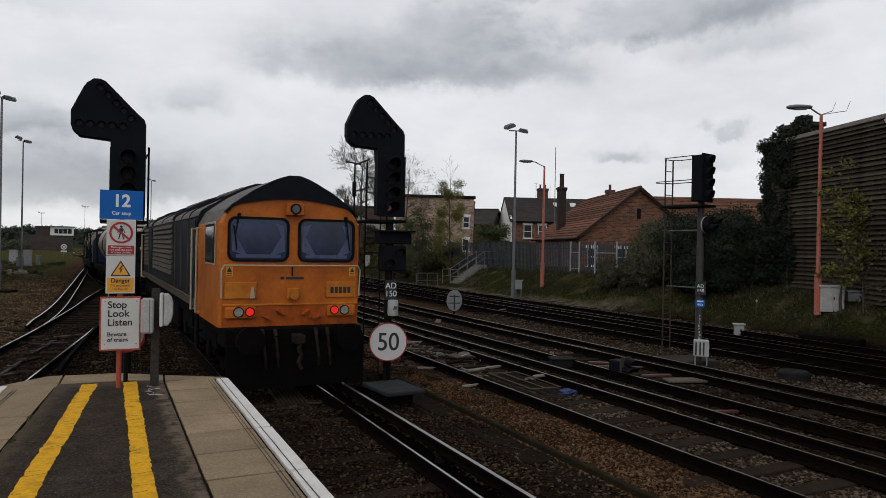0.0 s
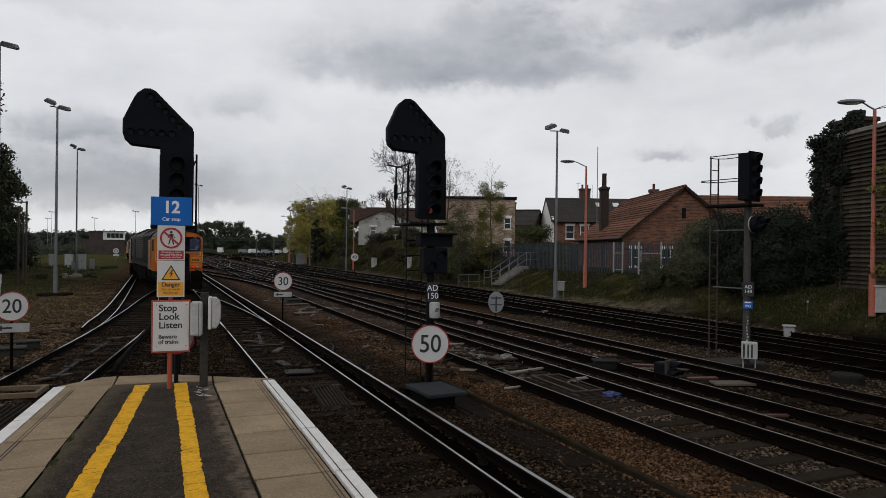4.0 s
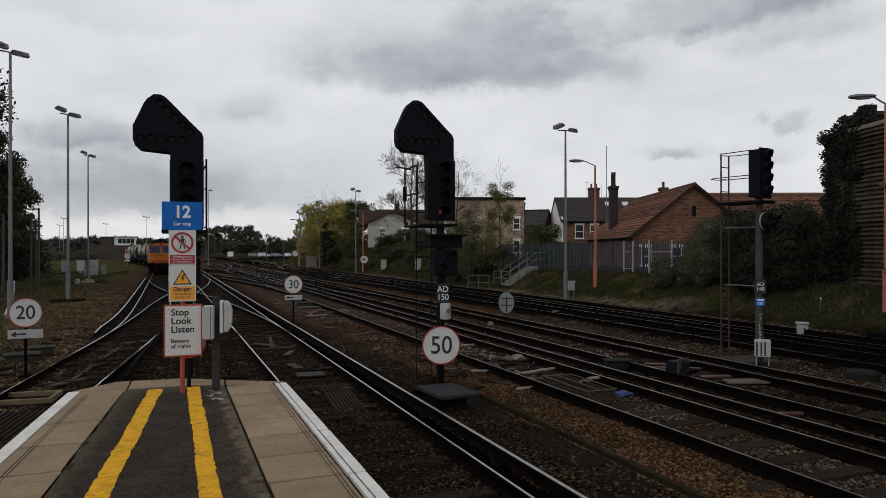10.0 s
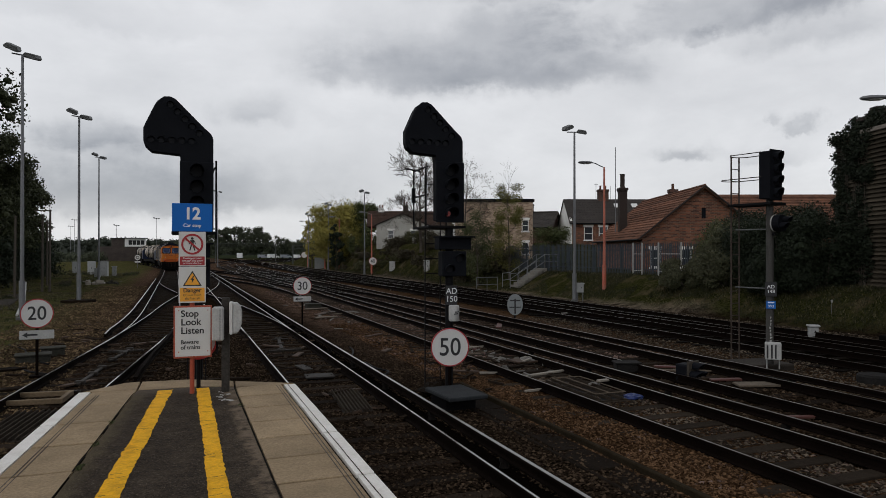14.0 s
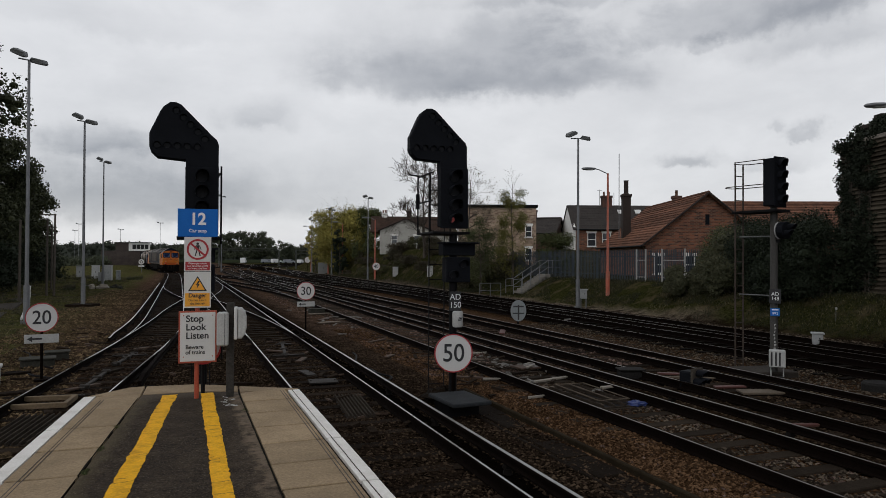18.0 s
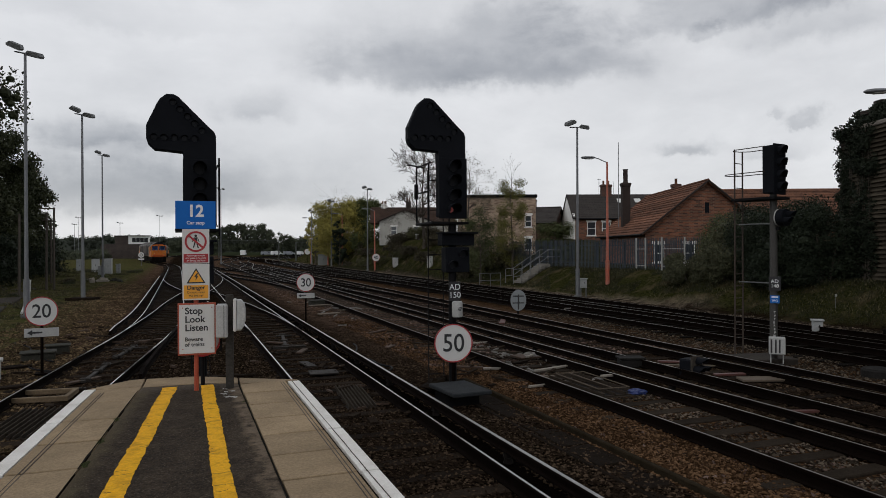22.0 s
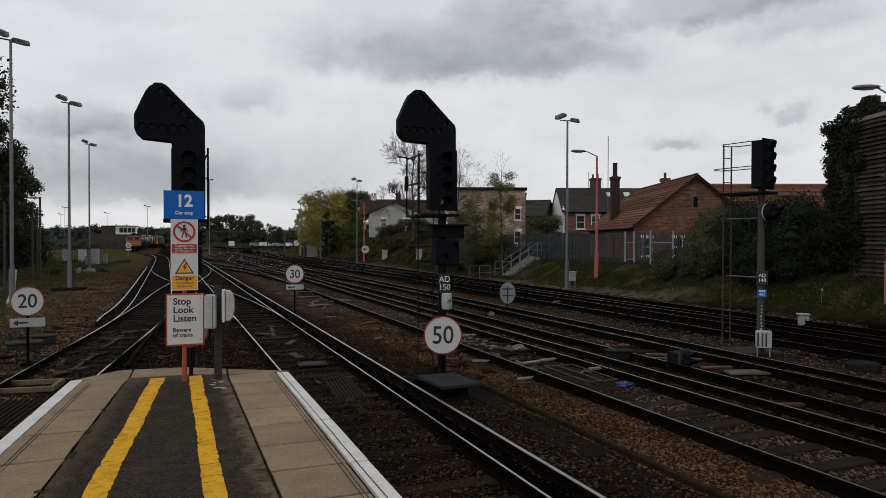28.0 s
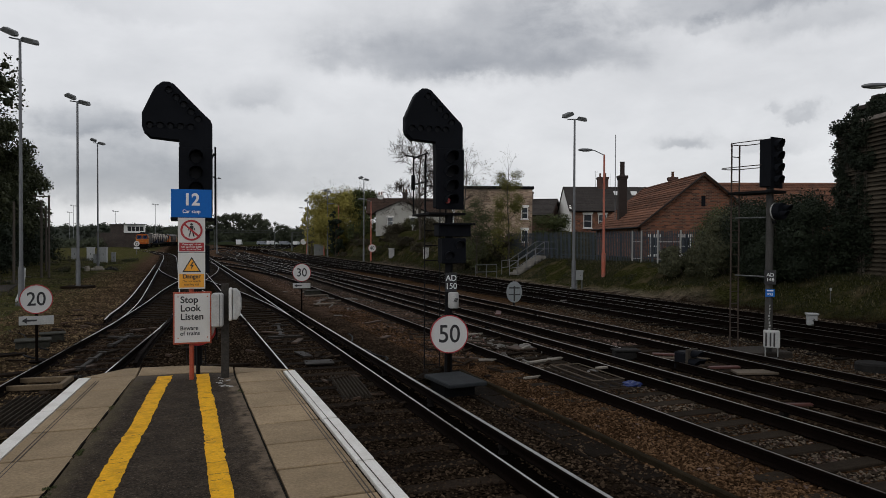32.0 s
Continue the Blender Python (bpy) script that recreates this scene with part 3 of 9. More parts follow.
YARD_KNOTS = [(-12, -4.6), (0, -3.5), (8, -2.78), (14.7, -2.03), (18, -1.64), (23.5, -0.99), (28, -0.72), (34, -0.62), (60, -0.62), (90, -0.68),
              (104, -0.85), (117, -1.4), (127, -2.4), (137, -3.9), (150, -5.9), (162, -6.8), (174, -7.1), (190, -6.9), (215, -5.6), (240, -3.6), (275, 0.5), (310, 6.0)]
CROSS_KNOTS = [(10, -2.56), (14.7, -2.03), (18, -1.64), (23.5, -1.0), (30, -0.38), (37, 0.14), (45, 0.95), (55, 2.10), (64, 2.70), (72, 2.80)]


def straight(n):
    return lambda s: (n + bend(s), s - 0.12 * bend(s))


def road_l(s):
    """The road along the platform's far side, which runs on into the yard."""
    return (through_knots(YARD_KNOTS, s), s)


def road_x(s):
    """The crossover from the platform road into the yard road, on which the train leaves."""
    if s < 66:
        return (2.80 + (road_l(66)[0] - 2.80) * smooth01((s - 22.0) / 44.0), s)
    return road_l(s)


def road_y(s):
    """The other crossover of the scissors."""
    return (through_knots(CROSS_KNOTS, s), s)


ROAD_P, ROAD_Q, ROAD_R, ROAD_S, ROAD_T = (straight(n) for n in (2.80, 7.53, 10.66, 15.56, 18.46))


def build_road(label, centre, s0, s1, top, sleepers=None, cond=None, sleeper_mat=None, length=2.6, near=(4.0, 36.0), pitch=0.68):
    road = thing("railway_track", pose(0, 0, 0), label, "railway track", "tracks of the junction", "structure")
    for off in (-0.7525, 0.7525):
        me = Mesh()
        me.sweep(RAIL_SEC, line_points(centre, s0, s1, off), RAIL_SLOT)
        tops = top if isinstance(top, tuple) else (top, top)
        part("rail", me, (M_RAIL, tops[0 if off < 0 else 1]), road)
    if cond:
        for c0, c1, off in cond:
            me = Mesh()
            pts = line_points(centre, c0, c1, off)
            pts[0], pts[-1] = (pts[0][0], pts[0][1], -0.07), (pts[-1][0], pts[-1][1], -0.07)
            me.sweep(COND_SEC, pts, COND_SLOT)
            part("conductor_rail", me, (M_RAIL, M_RAILD if top is not M_STEEL else M_COND), road, "raised conductor rail with a dull worn top")
            pots = Mesh()
            s = c0 + 1.0
            while s < min(c1, 60) - 1:
                p = line_points(centre, s, s, off)[0]
                pots.lathe([(0.07, -0.17), (0.05, -0.10), (0.075, -0.09), (0.06, -0.031)], 8, Matrix.Translation((p[0], p[1], 0)))
                s += 2.72
            part("insulator", pots, M_POT, road, "grimy insulators under the rail")
    if sleepers:
        sm = sleeper_mat or M_SLEEP
        base = Mesh()
        base.box(-length / 2, length / 2, -0.125, 0.125, -0.30, -0.163, 0.012)
        data = base.data("sleeper", sm)
        far = Mesh()
        s, k = sleepers[0], 0
        rnd = random.Random(len(label) * 7)
        while s < sleepers[1]:
            c0, c1 = centre(s - 0.3), centre(s + 0.3)
            yaw = -math.degrees(math.atan2(c1[0] - c0[0], c1[1] - c0[1]))
            c = centre(s)
            m = pose(c[0] + rnd.uniform(-0.04, 0.04), c[1], rnd.uniform(-0.012, 0.004), 0, 0, yaw + rnd.uniform(-1.0, 1.0))
            if near[0] <= s <= near[1]:
                ob = new("sleeper", data)
                ob.parent, ob.matrix_basis = road, m
            else:
                far.box(-length / 2, length / 2, -0.125, 0.125, -0.30, -0.163, 0, m)
            s += pitch
            k += 1
        if far.v:
            tagged(part("distant_sleepers", far, sm, road), kind="stuff")
    return road


M_COND = mat("conductor_rail_top", (0.36, 0.35, 0.34), 0.34, 0.9, 0.25, 2, 30, 0.06)
M_POT = mat("grimy_insulator", (0.011, 0.009, 0.008), 0.8, 0, 0.2, 8, 40, 0.1, spec=0.1)
build_road("running line beside the platform with a bright worn rail", ROAD_P, -12, 300, M_STEEL, (-11.8, 140), [(-12, 112, 1.115)], length=1.78)
build_road("yard line with weathered timbers, curving out of sight", road_l, -12, 290, M_STEEL, (-11.7, 130), [(24, 70, -1.15)], near=(10, 36))
build_road("crossover leading from the platform line to the yard", road_x, 22, 66, M_STEEL)
build_road("crossover leading from the yard line to the platform line", road_y, 16, 70, M_STEEL)


def slip(n0, n1, s0, s1):
    """A crossover from one running line to another, both given by their offset."""
    def centre(s):
        n = n0 + (n1 - n0) * smooth01((s - s0) / (s1 - s0))
        return (n + bend(s), s - 0.12 * bend(s))
    return centre


for n0, n1, c0, c1, tp in ((7.53, 2.80, 44, 92, M_RAILM), (10.66, 7.53, 36, 74, M_RAILD), (10.66, 2.80, 56, 116, M_RAILM), (15.56, 10.66, 46, 96, M_RAILM),
                           (18.46, 15.56, 40, 74, M_RAILD), (7.53, 10.66, 84, 124, M_RAILM), (15.56, 18.46, 92, 128, M_RAILM)):
    build_road("crossover between two running lines with half-worn rails", slip(n0, n1, c0, c1), c0, c1, tp)
build_road("second running line with dark rails", ROAD_Q, -12, 300, (M_RAILD, M_RAILM), (-11.5, 140), [(-12, 112, 1.15)], M_CSLEEP, near=(4, 24))
build_road("third running line with dark rails", ROAD_R, -12, 300, (M_RAILM, M_RAILM), (-11.6, 140), [(-12, 112, 1.12)], near=(6, 26))
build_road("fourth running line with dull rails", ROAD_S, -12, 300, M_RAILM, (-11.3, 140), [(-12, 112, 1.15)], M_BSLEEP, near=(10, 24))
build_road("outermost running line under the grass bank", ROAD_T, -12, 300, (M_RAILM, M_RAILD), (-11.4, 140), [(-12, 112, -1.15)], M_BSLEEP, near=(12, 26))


def switch_gear():
    """Rodding, stretcher bars and plates in the throat of the yard."""
    cr = thing("conductor_rail", pose(0, 0, 0), "grey worn conductor rail beside the yard line", "conductor rail", kind="structure")
    me = Mesh()
    pts = [(-0.80, 15.7, -0.09), (-0.74, 16.4, -0.02), (-0.60, 18.1, 0.0), (-0.43, 20.2, 0.0), (-0.12, 23.8, 0.0), (0.12, 26.6, -0.02), (0.17, 27.2, -0.09)]
    me.sweep(COND_SEC, pts, COND_SLOT)
    part("rail", me, (M_RAIL, M_RAIL), cr)
    for x0, y0, x1, y1 in ((-1.90, 16.0, -1.62, 18.3), (-1.55, 19.2, -1.20, 21.4), (3.0, 22.4, 2.70, 19.4), (0.55, 30.0, 0.95, 33.0)):
        g = thing("point_rod", pose(0, 0, 0), "grey steel point rod lying between the rails", "point rod", "point rodding")
        me = Mesh()
        d = Vector((x1 - x0, y1 - y0, 0)).normalized()
        a = -math.atan2(d.x, d.y)
        l = math.hypot(x1 - x0, y1 - y0)
        me.box(-0.045, 0.045, 0, l, 0, 0.05, 0.01, pose(x0, y0, -0.165, 0, 0, math.degrees(a)))
        part("rod", me, M_RODG, g)
        for f in (0.08, 0.55, 0.92):
            me = Mesh()
            me.box(-0.10, 0.10, l * f - 0.07, l * f + 0.07, -0.01, 0.075, 0.015, pose(x0, y0, -0.165, 0, 0, math.degrees(a)))
            part("bracket", me, M_RODG, g)
    for x, y, w, d, rz in ((2.78, 16.4, 0.22, 0.75, 8), (2.92, 15.2, 0.62, 0.50, -4), (2.80, 19.5, 0.9, 0.10, 2), (3.05, 22.0, 0.6, 0.09, 0), (-2.1, 15.2, 0.7, 0.10, 4), (-1.3, 20.9, 0.9, 0.10, -3)):
        g = thing("cover_plate", pose(x, y, -0.150, 0, 0, rz), "grimy steel cover plate between the rails", "cover plate", "point gear plates")
        me = Mesh()
        me.box(-w / 2, w / 2, -d / 2, d / 2, 0, 0.035, 0.008)
        part("plate", me, M_RODG, g)
        for sx in (-1, 1):
            me = Mesh()
            me.rod((sx * (w / 2 - 0.05), 0, 0.03), (sx * (w / 2 - 0.05), 0, 0.05), 0.018, n=8)
            part("bolt", me, M_RODG, g)


M_RODG = mat("grimy_grey_steel", (0.032, 0.027, 0.023), 0.7, 0.2, 0.35, 3, 30, 0.2, spec=0.2)
switch_gear()


# ---------------- the platform's end ----------------
PZ = 0.915
M_SCUFF = mat("dark_scuff", (0.060, 0.046, 0.034), 0.9)


def left_edge(s):
    return -1.08 + 0.0886 * (s - 9.34)


def build_platform():
    pf = thing("platform", pose(0, 0, 0), "station platform end with buff paving, asphalt and white edges", "platform", kind="structure")
    # core, held 6 cm under the paving
    me = Mesh()
    core = [(1.36, -14), (1.36, 8.85), (0.70, 9.36), (0.20, 9.68), (-0.42, 9.74), (left_edge(9.3) + 0.04, 9.26), (left_edge(-14) + 0.04, -14)]
    me.prism(core, -0.3, PZ - 0.030, "z")
    part("platform_core", me, mat("sooty_concrete", (0.013, 0.010, 0.008), 0.95, 0, 0.3, 1.5, 40, 0.3, spec=0.05), pf, "dark stained concrete platform wall")
    # asphalt infill
    me = Mesh()
    me.prism([(0.655, -14), (0.655, 9.0), (0.30, 9.16), (-0.45, 9.18), (-0.78, 5.43), (-0.78 - 19.4 * 0.088, -14)], PZ - 0.06, PZ - 0.002, "z")
    part("asphalt", me, M_ASPH, pf, "patched dark asphalt infill")

    def slab(poly, mat_=M_SLAB, name="paving_slab", z=PZ):
        me = Mesh()
        h = random.uniform(-0.002, 0.003)
        poly = [(x + random.uniform(-0.003, 0.003), y + random.uniform(-0.009, 0.009)) for x, y in poly]
        me.prism(poly, PZ - 0.06, z + h, "z", bevel=0.006)
        part(name, me, mat_, pf)

    g = 0.015
    # right-hand paving and coping
    cuts = [8.93, 8.36, 7.72, 7.06, 6.42, 5.76, 5.12, 4.46, 3.82, 3.16, 2.5, 1.86, 1.2, 0.5, -0.2, -0.9] + [-1.56 - 0.66 * i for i in range(19)]
    for a, b in zip(cuts, cuts[1:]):
        slab([(0.66 + g, a - g), (1.245 - g, a - g + (0.0 if a < 8.9 else 0.1)), (1.245 - g, b + g), (0.66 + g, b + g)])
    for a, b in zip(cuts[0::2], cuts[2::2]):
        slab([(1.245 + g, a - g), (1.40, a - g), (1.40, b + g), (1.245 + g, b + g)], M_COPE, "coping_stone", PZ + 0.004)
    # left-hand paving and coping
    cl = [9.25, 8.46, 7.62, 6.80, 5.98, 5.16, 4.34, 3.5, 2.7, 1.9, 1.1] + [0.28 - 0.82 * i for i in range(18)]
    for a, b in zip(cl, cl[1:]):
        def inner(s):
            return -0.46 + 0.088 * (s - 9.18)
        slab([(left_edge(a) + 0.135, a - g), (inner(a), a - g), (inner(b), b + g), (left_edge(b) + 0.135, b + g)])
    for a, b in zip(cl[0::2], cl[2::2]):
        slab([(left_edge(a), a - g), (left_edge(a) + 0.125, a - g), (left_edge(b) + 0.125, b + g), (left_edge(b), b + g)], M_COPE, "coping_stone", PZ + 0.004)
    # end slabs beyond the asphalt
    slab([(-1.06, 9.27), (-0.46, 9.20), (-0.44, 9.76), (-0.62, 9.74)])
    slab([(-0.44, 9.20), (0.16, 9.19), (0.18, 9.70), (-0.42, 9.76)])
    slab([(0.18, 9.19), (0.66, 9.02), (0.68, 9.40), (0.20, 9.69)])
    slab([(0.68, 8.98), (1.39, 8.95), (1.39, 8.98), (0.70, 9.38)])
    # yellow lines, with ragged hand-painted edges
    for pts, w in (([(-0.13, 9.06), (-0.44, 5.3), (-1.0, -2.0), (-1.95, -13.9)], 0.155), ([(0.295, 9.05), (0.275, 5.0), (0.25, -2.0), (0.22, -13.9)], 0.145)):
        me = Mesh()
        rows = []
        for (x0, y0), (x1, y1) in zip(pts, pts[1:]):
            n = int((y0 - y1) / 0.05)
            for i in range(n + (pts[-1] == (x1, y1))):
                t = i / n
                rows.append((x0 + (x1 - x0) * t, y0 + (y1 - y0) * t))
        vs = []
        for x, y in rows:
            x += 0.011 * noise.noise(Vector((w * 40, y * 0.8, 2))) + 0.004 * noise.noise(Vector((w * 40, y * 2.1, 8)))
            l = x - w / 2 + 0.009 * noise.noise(Vector((x * 3, y * 2.3, 1))) + random.uniform(-0.005, 0.005) + (0.012 if random.random() < 0.05 else 0.0)
            r = x + w / 2 + 0.009 * noise.noise(Vector((x * 3, y * 2.3, 5))) + random.uniform(-0.005, 0.005) - (0.012 if random.random() < 0.05 else 0.0)
            vs += [(l, y, PZ - 0.003), (r, y, PZ - 0.003), (l, y, PZ + 0.0015), (r, y, PZ + 0.0015)]
        fs = []
        for i in range(len(rows) - 1):
            a, b = i * 4, i * 4 + 4
            fs += [(a + 2, a + 3, b + 3, b + 2), (a, b, b + 2, a + 2), (a + 1, a + 3, b + 3, b + 1)]
        me.add(vs, fs)
        part("yellow_line", me, M_YELLOW, pf, "hand-painted yellow line with cracked edges")
    me = Mesh()
    rs = random.Random(4)
    for i in range(16):
        x, y = rs.uniform(0.44, 0.56), rs.uniform(8.15, 8.75)
        me.box(0, rs.choice((0.02, 0.05)), 0, rs.choice((0.015, 0.05)), -0.003, 0.002, 0, pose(x, y, PZ - 0.003, 0, 0, rs.uniform(0, 90)))
    part("paint_scrawl", me, M_OFFW, pf, "scrawled white paint marks")
    # dirt packed into the seam between asphalt and paving
    for side in (0, 1):
        me = Mesh()
        y, rows = 9.0, []
        while y > 1.2:
            x = 0.660 if side else -0.467 + 0.088 * (y - 9.18)
            k = 0.003 + 0.006 * (0.5 + noise.noise(Vector((side * 7, y * 3.1, 2))))
            rows.append((x - k, x + k, y))
            y -= 0.07
        for (a0, a1, y0), (b0, b1, y1) in zip(rows, rows[1:]):
            me.prism([(b0, y1), (b1, y1), (a1, y0), (a0, y0)], PZ - 0.03, PZ + 0.0025, "z")
        part("dirt_seam", me, M_SEAM, pf, "black dirt packed in the seam")
    # hairline cracks across the paving and the painted lines
    rk = random.Random(12)
    for i in range(46):
        y = rk.uniform(2.2, 9.0)
        x0 = rk.choice((0.205, -0.13 - (9.06 - y) * 0.0825 - 0.075))
        x1 = x0 + rk.choice((0.05, 0.09, 0.150))
        if x1 - x0 < 0.14 and rk.random() < 0.5:
            x0, x1 = x0 + 0.15 - (x1 - x0), x0 + 0.15
        me = Mesh()
        n, px, py = 6, x0, y
        for k in range(n):
            qx, qy = x0 + (x1 - x0) * (k + 1) / n, py + rk.uniform(-0.012, 0.012)
            h = 0.0012 + 0.0010 * rk.random()
            me.prism([(px, py - h), (qx, qy - h), (qx, qy + h), (px, py + h)], PZ - 0.004, PZ + 0.0026, "z")
            px, py = qx, qy
        part("crack", me, M_SCUFF, pf)
    # joint worn open along the painted coping
    me = Mesh()
    yy, px = 8.9, 1.305
    while yy > 1.3:
        qx = 1.305 + 0.006 * noise.noise(Vector((yy * 2.0, 3, 0)))
        me.prism([(px - 0.003, yy), (px + 0.003, yy), (qx + 0.003, yy - 0.3), (qx - 0.003, yy - 0.3)], PZ, PZ + 0.0072, "z")
        px, yy = qx, yy - 0.3
    part("coping_crack", me, M_SCUFF, pf)
    # worn lines along both edges
    for off in (0.225, 0.255):
        me = Mesh()
        me.prism([(left_edge(9.0) + off, 9.0), (left_edge(9.0) + off + 0.008, 9.0), (left_edge(1.2) + off + 0.008, 1.2), (left_edge(1.2) + off, 1.2)], PZ, PZ + 0.0035, "z")
        part("tyre_mark", me, M_SCUFF, pf)
    for x, y0, y1 in ((1.16, 1.2, 8.9), (1.19, 1.2, 8.9)):
        me = Mesh()
        me.box(x, x + 0.008, y0, y1, PZ, PZ + 0.0035)
        part("tyre_mark", me, M_SCUFF, pf)

    return pf


M_SEAM = mat("packed_black_dirt", (0.010, 0.008, 0.006), 0.95, 0, 0.3, 6, 60, 0.2, spec=0.05)
PLATFORM = build_platform()


# ---------------- colour-light signals ----------------
M_LENS = mat("dark_signal_lens", (0.010, 0.011, 0.0145), 0.5, 0, 0.1, 3, 20, 0.0, spec=0.15)
M_REDLIT = mat("lit_red_lens", (0.40, 0.02, 0.018), 0.3, 0, 0.1, 3, 20, 0.0, emit=0.06)
M_PLATE = mat("black_number_plate", (0.014, 0.014, 0.016), 0.5, 0, 0.1)


def hood(me, x, z, r, y0, depth, n=14):
    """A peaked hood over a lens: an open half tube that grows shorter to its ends."""
    vs, fs = [], []
    for i in range(n + 1):
        t = math.pi * (-0.12 + 1.24 * i / n)
        k = 0.62 + 0.38 * max(0.0, math.sin(t))
        for rr, y in ((r, y0), (r, y0 - depth * k), (r + 0.008, y0 - depth * k), (r + 0.008, y0)):
            vs.append((x + rr * math.cos(t), y, z + rr * math.sin(t)))
    for i in range(n):
        for k in range(4):
            l = (k + 1) % 4
            fs.append((i * 4 + k, i * 4 + l, i * 4 + 4 + l, i * 4 + 4 + k))
    return me.add(vs, fs)


def ladder(parent, x, y, z0, z1, w=0.30, hoops=(), mat_=None):
    mat_ = mat_ or M_BLACKM
    for sx in (-w / 2, w / 2):
        me = Mesh()
        me.box(x + sx - 0.008, x + sx + 0.008, y - 0.02, y + 0.02, z0, z1, 0.003)
        part("ladder_stile", me, mat_, parent)
    z = z0 + 0.25
    while z < z1 - 0.05:
        me = Mesh()
        me.rod((x - w / 2, y, z), (x + w / 2, y, z), 0.011, n=6)
        part("ladder_rung", me, mat_, parent)
        z += 0.30


def signal_head(parent, x0, x1, z0, z1, count, y0=-0.16, y1=0.16, lit=None, hood_len=0.26):
    me = Mesh()
    me.box(x0, x1, y0 + 0.02, y1, z0, z1, 0.02)
    me.box(x0 - 0.03, x1 + 0.03, y0, y0 + 0.02, z0 - 0.03, z1 + 0.03, 0.006)
    head = part("signal_head", me, M_BLACK, parent, "black multi-lens signal head", smooth=False)
    step = (z1 - z0) / count
    for i in range(count):
        z = z0 + step * (i + 0.5)
        cx = (x0 + x1) / 2
        hm = Mesh()
        hood(hm, cx, z, min(step * 0.40, 0.115), y0, hood_len)
        part("lens_hood", hm, M_BLACK, head)
        lm = Mesh()
        lm.rod((cx - (0.05 if lit == i else 0), y0 - 0.012, z), (cx - (0.05 if lit == i else 0), y0 + 0.01, z), 0.05 if lit == i else min(step * 0.34, 0.10), n=18)
        part("lens", lm, M_REDLIT if lit == i else M_LENS, head, "lit red lens" if lit == i else "")
    return head


def junction_signal(m, lit, plates):
    sg = thing("junction_signal", m, "black railway signal with an angled route indicator, showing red" if plates else
               "black railway signal with an unlit angled route indicator", "railway signal", "junction signals")
    # route indicator with its neck
    me = Mesh()
    poly = [(-0.90, 4.80), (-0.90, 4.58), (-0.87, 4.49), (-0.77, 4.395), (-0.32, 4.36), (-0.31, 4.14), (0.21, 4.14), (0.21, 4.66),
            (0.18, 4.74), (0.07, 4.84), (-0.40, 5.31), (-0.48, 5.345), (-0.58, 5.34), (-0.68, 5.26), (-0.73, 5.18)]
    me.prism(poly, -0.10, 0.12, "y", bevel=0.02)
    ind = part("route_indicator", me, M_BLACK, sg, "black angled route indicator with rows of small lamps")
    spots = [(-0.48 + 0.115 * i, 5.20 - 0.115 * i) for i in range(5)] + [(-0.78 + 0.16 * i, 4.60) for i in range(5)]
    for x, z in spots:
        hm = Mesh()
        hood(hm, x, z, 0.055, -0.10, 0.06, 10)
        part("lamp_hood", hm, M_BLACK, ind)
        lm = Mesh()
        lm.rod((x, -0.108, z), (x, -0.09, z), 0.048, n=12)
        part("lamp_lens", lm, M_LENS, ind)
    signal_head(sg, -0.30, 0.18, 3.16, 4.22, 4, lit=0 if lit else None)
    # platform and rails
    me = Mesh()
    me.box(-0.46, 0.26, -0.12, 1.02, 3.03, 3.075, 0.006)
    part("platform_grating", me, M_BLACKM, sg)
    for a, b in (((-0.44, 1.0, 3.07), (-0.44, 1.0, 4.20)), ((0.24, 1.0, 3.07), (0.24, 1.0, 4.20)), ((-0.44, 0.15, 3.07), (-0.44, 0.15, 4.16)),
                 ((-0.44, 1.0, 4.18), (-0.44, 0.05, 4.18)), ((-0.44, 1.0, 3.66), (-0.44, 0.05, 3.66)), ((0.24, 1.0, 4.18), (0.24, 0.05, 4.18)),
                 ((-0.30, 1.03, 4.20), (-0.62, 1.03, 4.24))):
        if not plates and a[0] < 0:
            continue
        me = Mesh()
        me.rod(a, b, 0.016, n=8)
        part("guard_rail", me, M_BLACKM, sg)
    if plates:
        me = Mesh()
        me.box(-0.49, -0.42, 0.93, 1.0, 3.55, 3.85, 0.01)
        part("junction_box", me, M_BLACKM, sg)
    ladder(sg, -0.03, 1.05, -0.2, 4.15, 0.32)
    # post and boxes
    me = Mesh()
    me.rod((-0.03, 0, -0.25), (-0.03, 0, 3.03), 0.075, n=14)
    me.box(-0.16, 0.10, -0.13, 0.13, -0.25, -0.10, 0.02)
    part("post", me, M_BLACKM, sg, smooth=True)
    me = Mesh()
    bx = 0.36 if plates else 0.16
    me.box(-0.27, bx, -0.14, 0.16, 2.63, 2.86, 0.012)
    me.box(-0.29, bx + 0.05, -0.24, 0.18, 2.85, 2.88, 0.006)
    part("equipment_box", me, M_BLACK, sg)
    me = Mesh()
    me.box(-0.20, 0.27 if plates else 0.16, -0.13, 0.15, 2.13, 2.60, 0.015)
    sub = part("subsidiary_signal", me, M_BLACK, sg)
    for x, z in ((-0.07, 2.27), (0.13 if plates else 0.05, 2.47)):
        hm = Mesh()
        hood(hm, x, z, 0.08, -0.13, 0.14, 12)
        part("lens_hood", hm, M_BLACK, sub)
        lm = Mesh()
        lm.rod((x, -0.138, z), (x, -0.12, z), 0.065, n=16)
        part("lens", lm, M_LENS, sub)
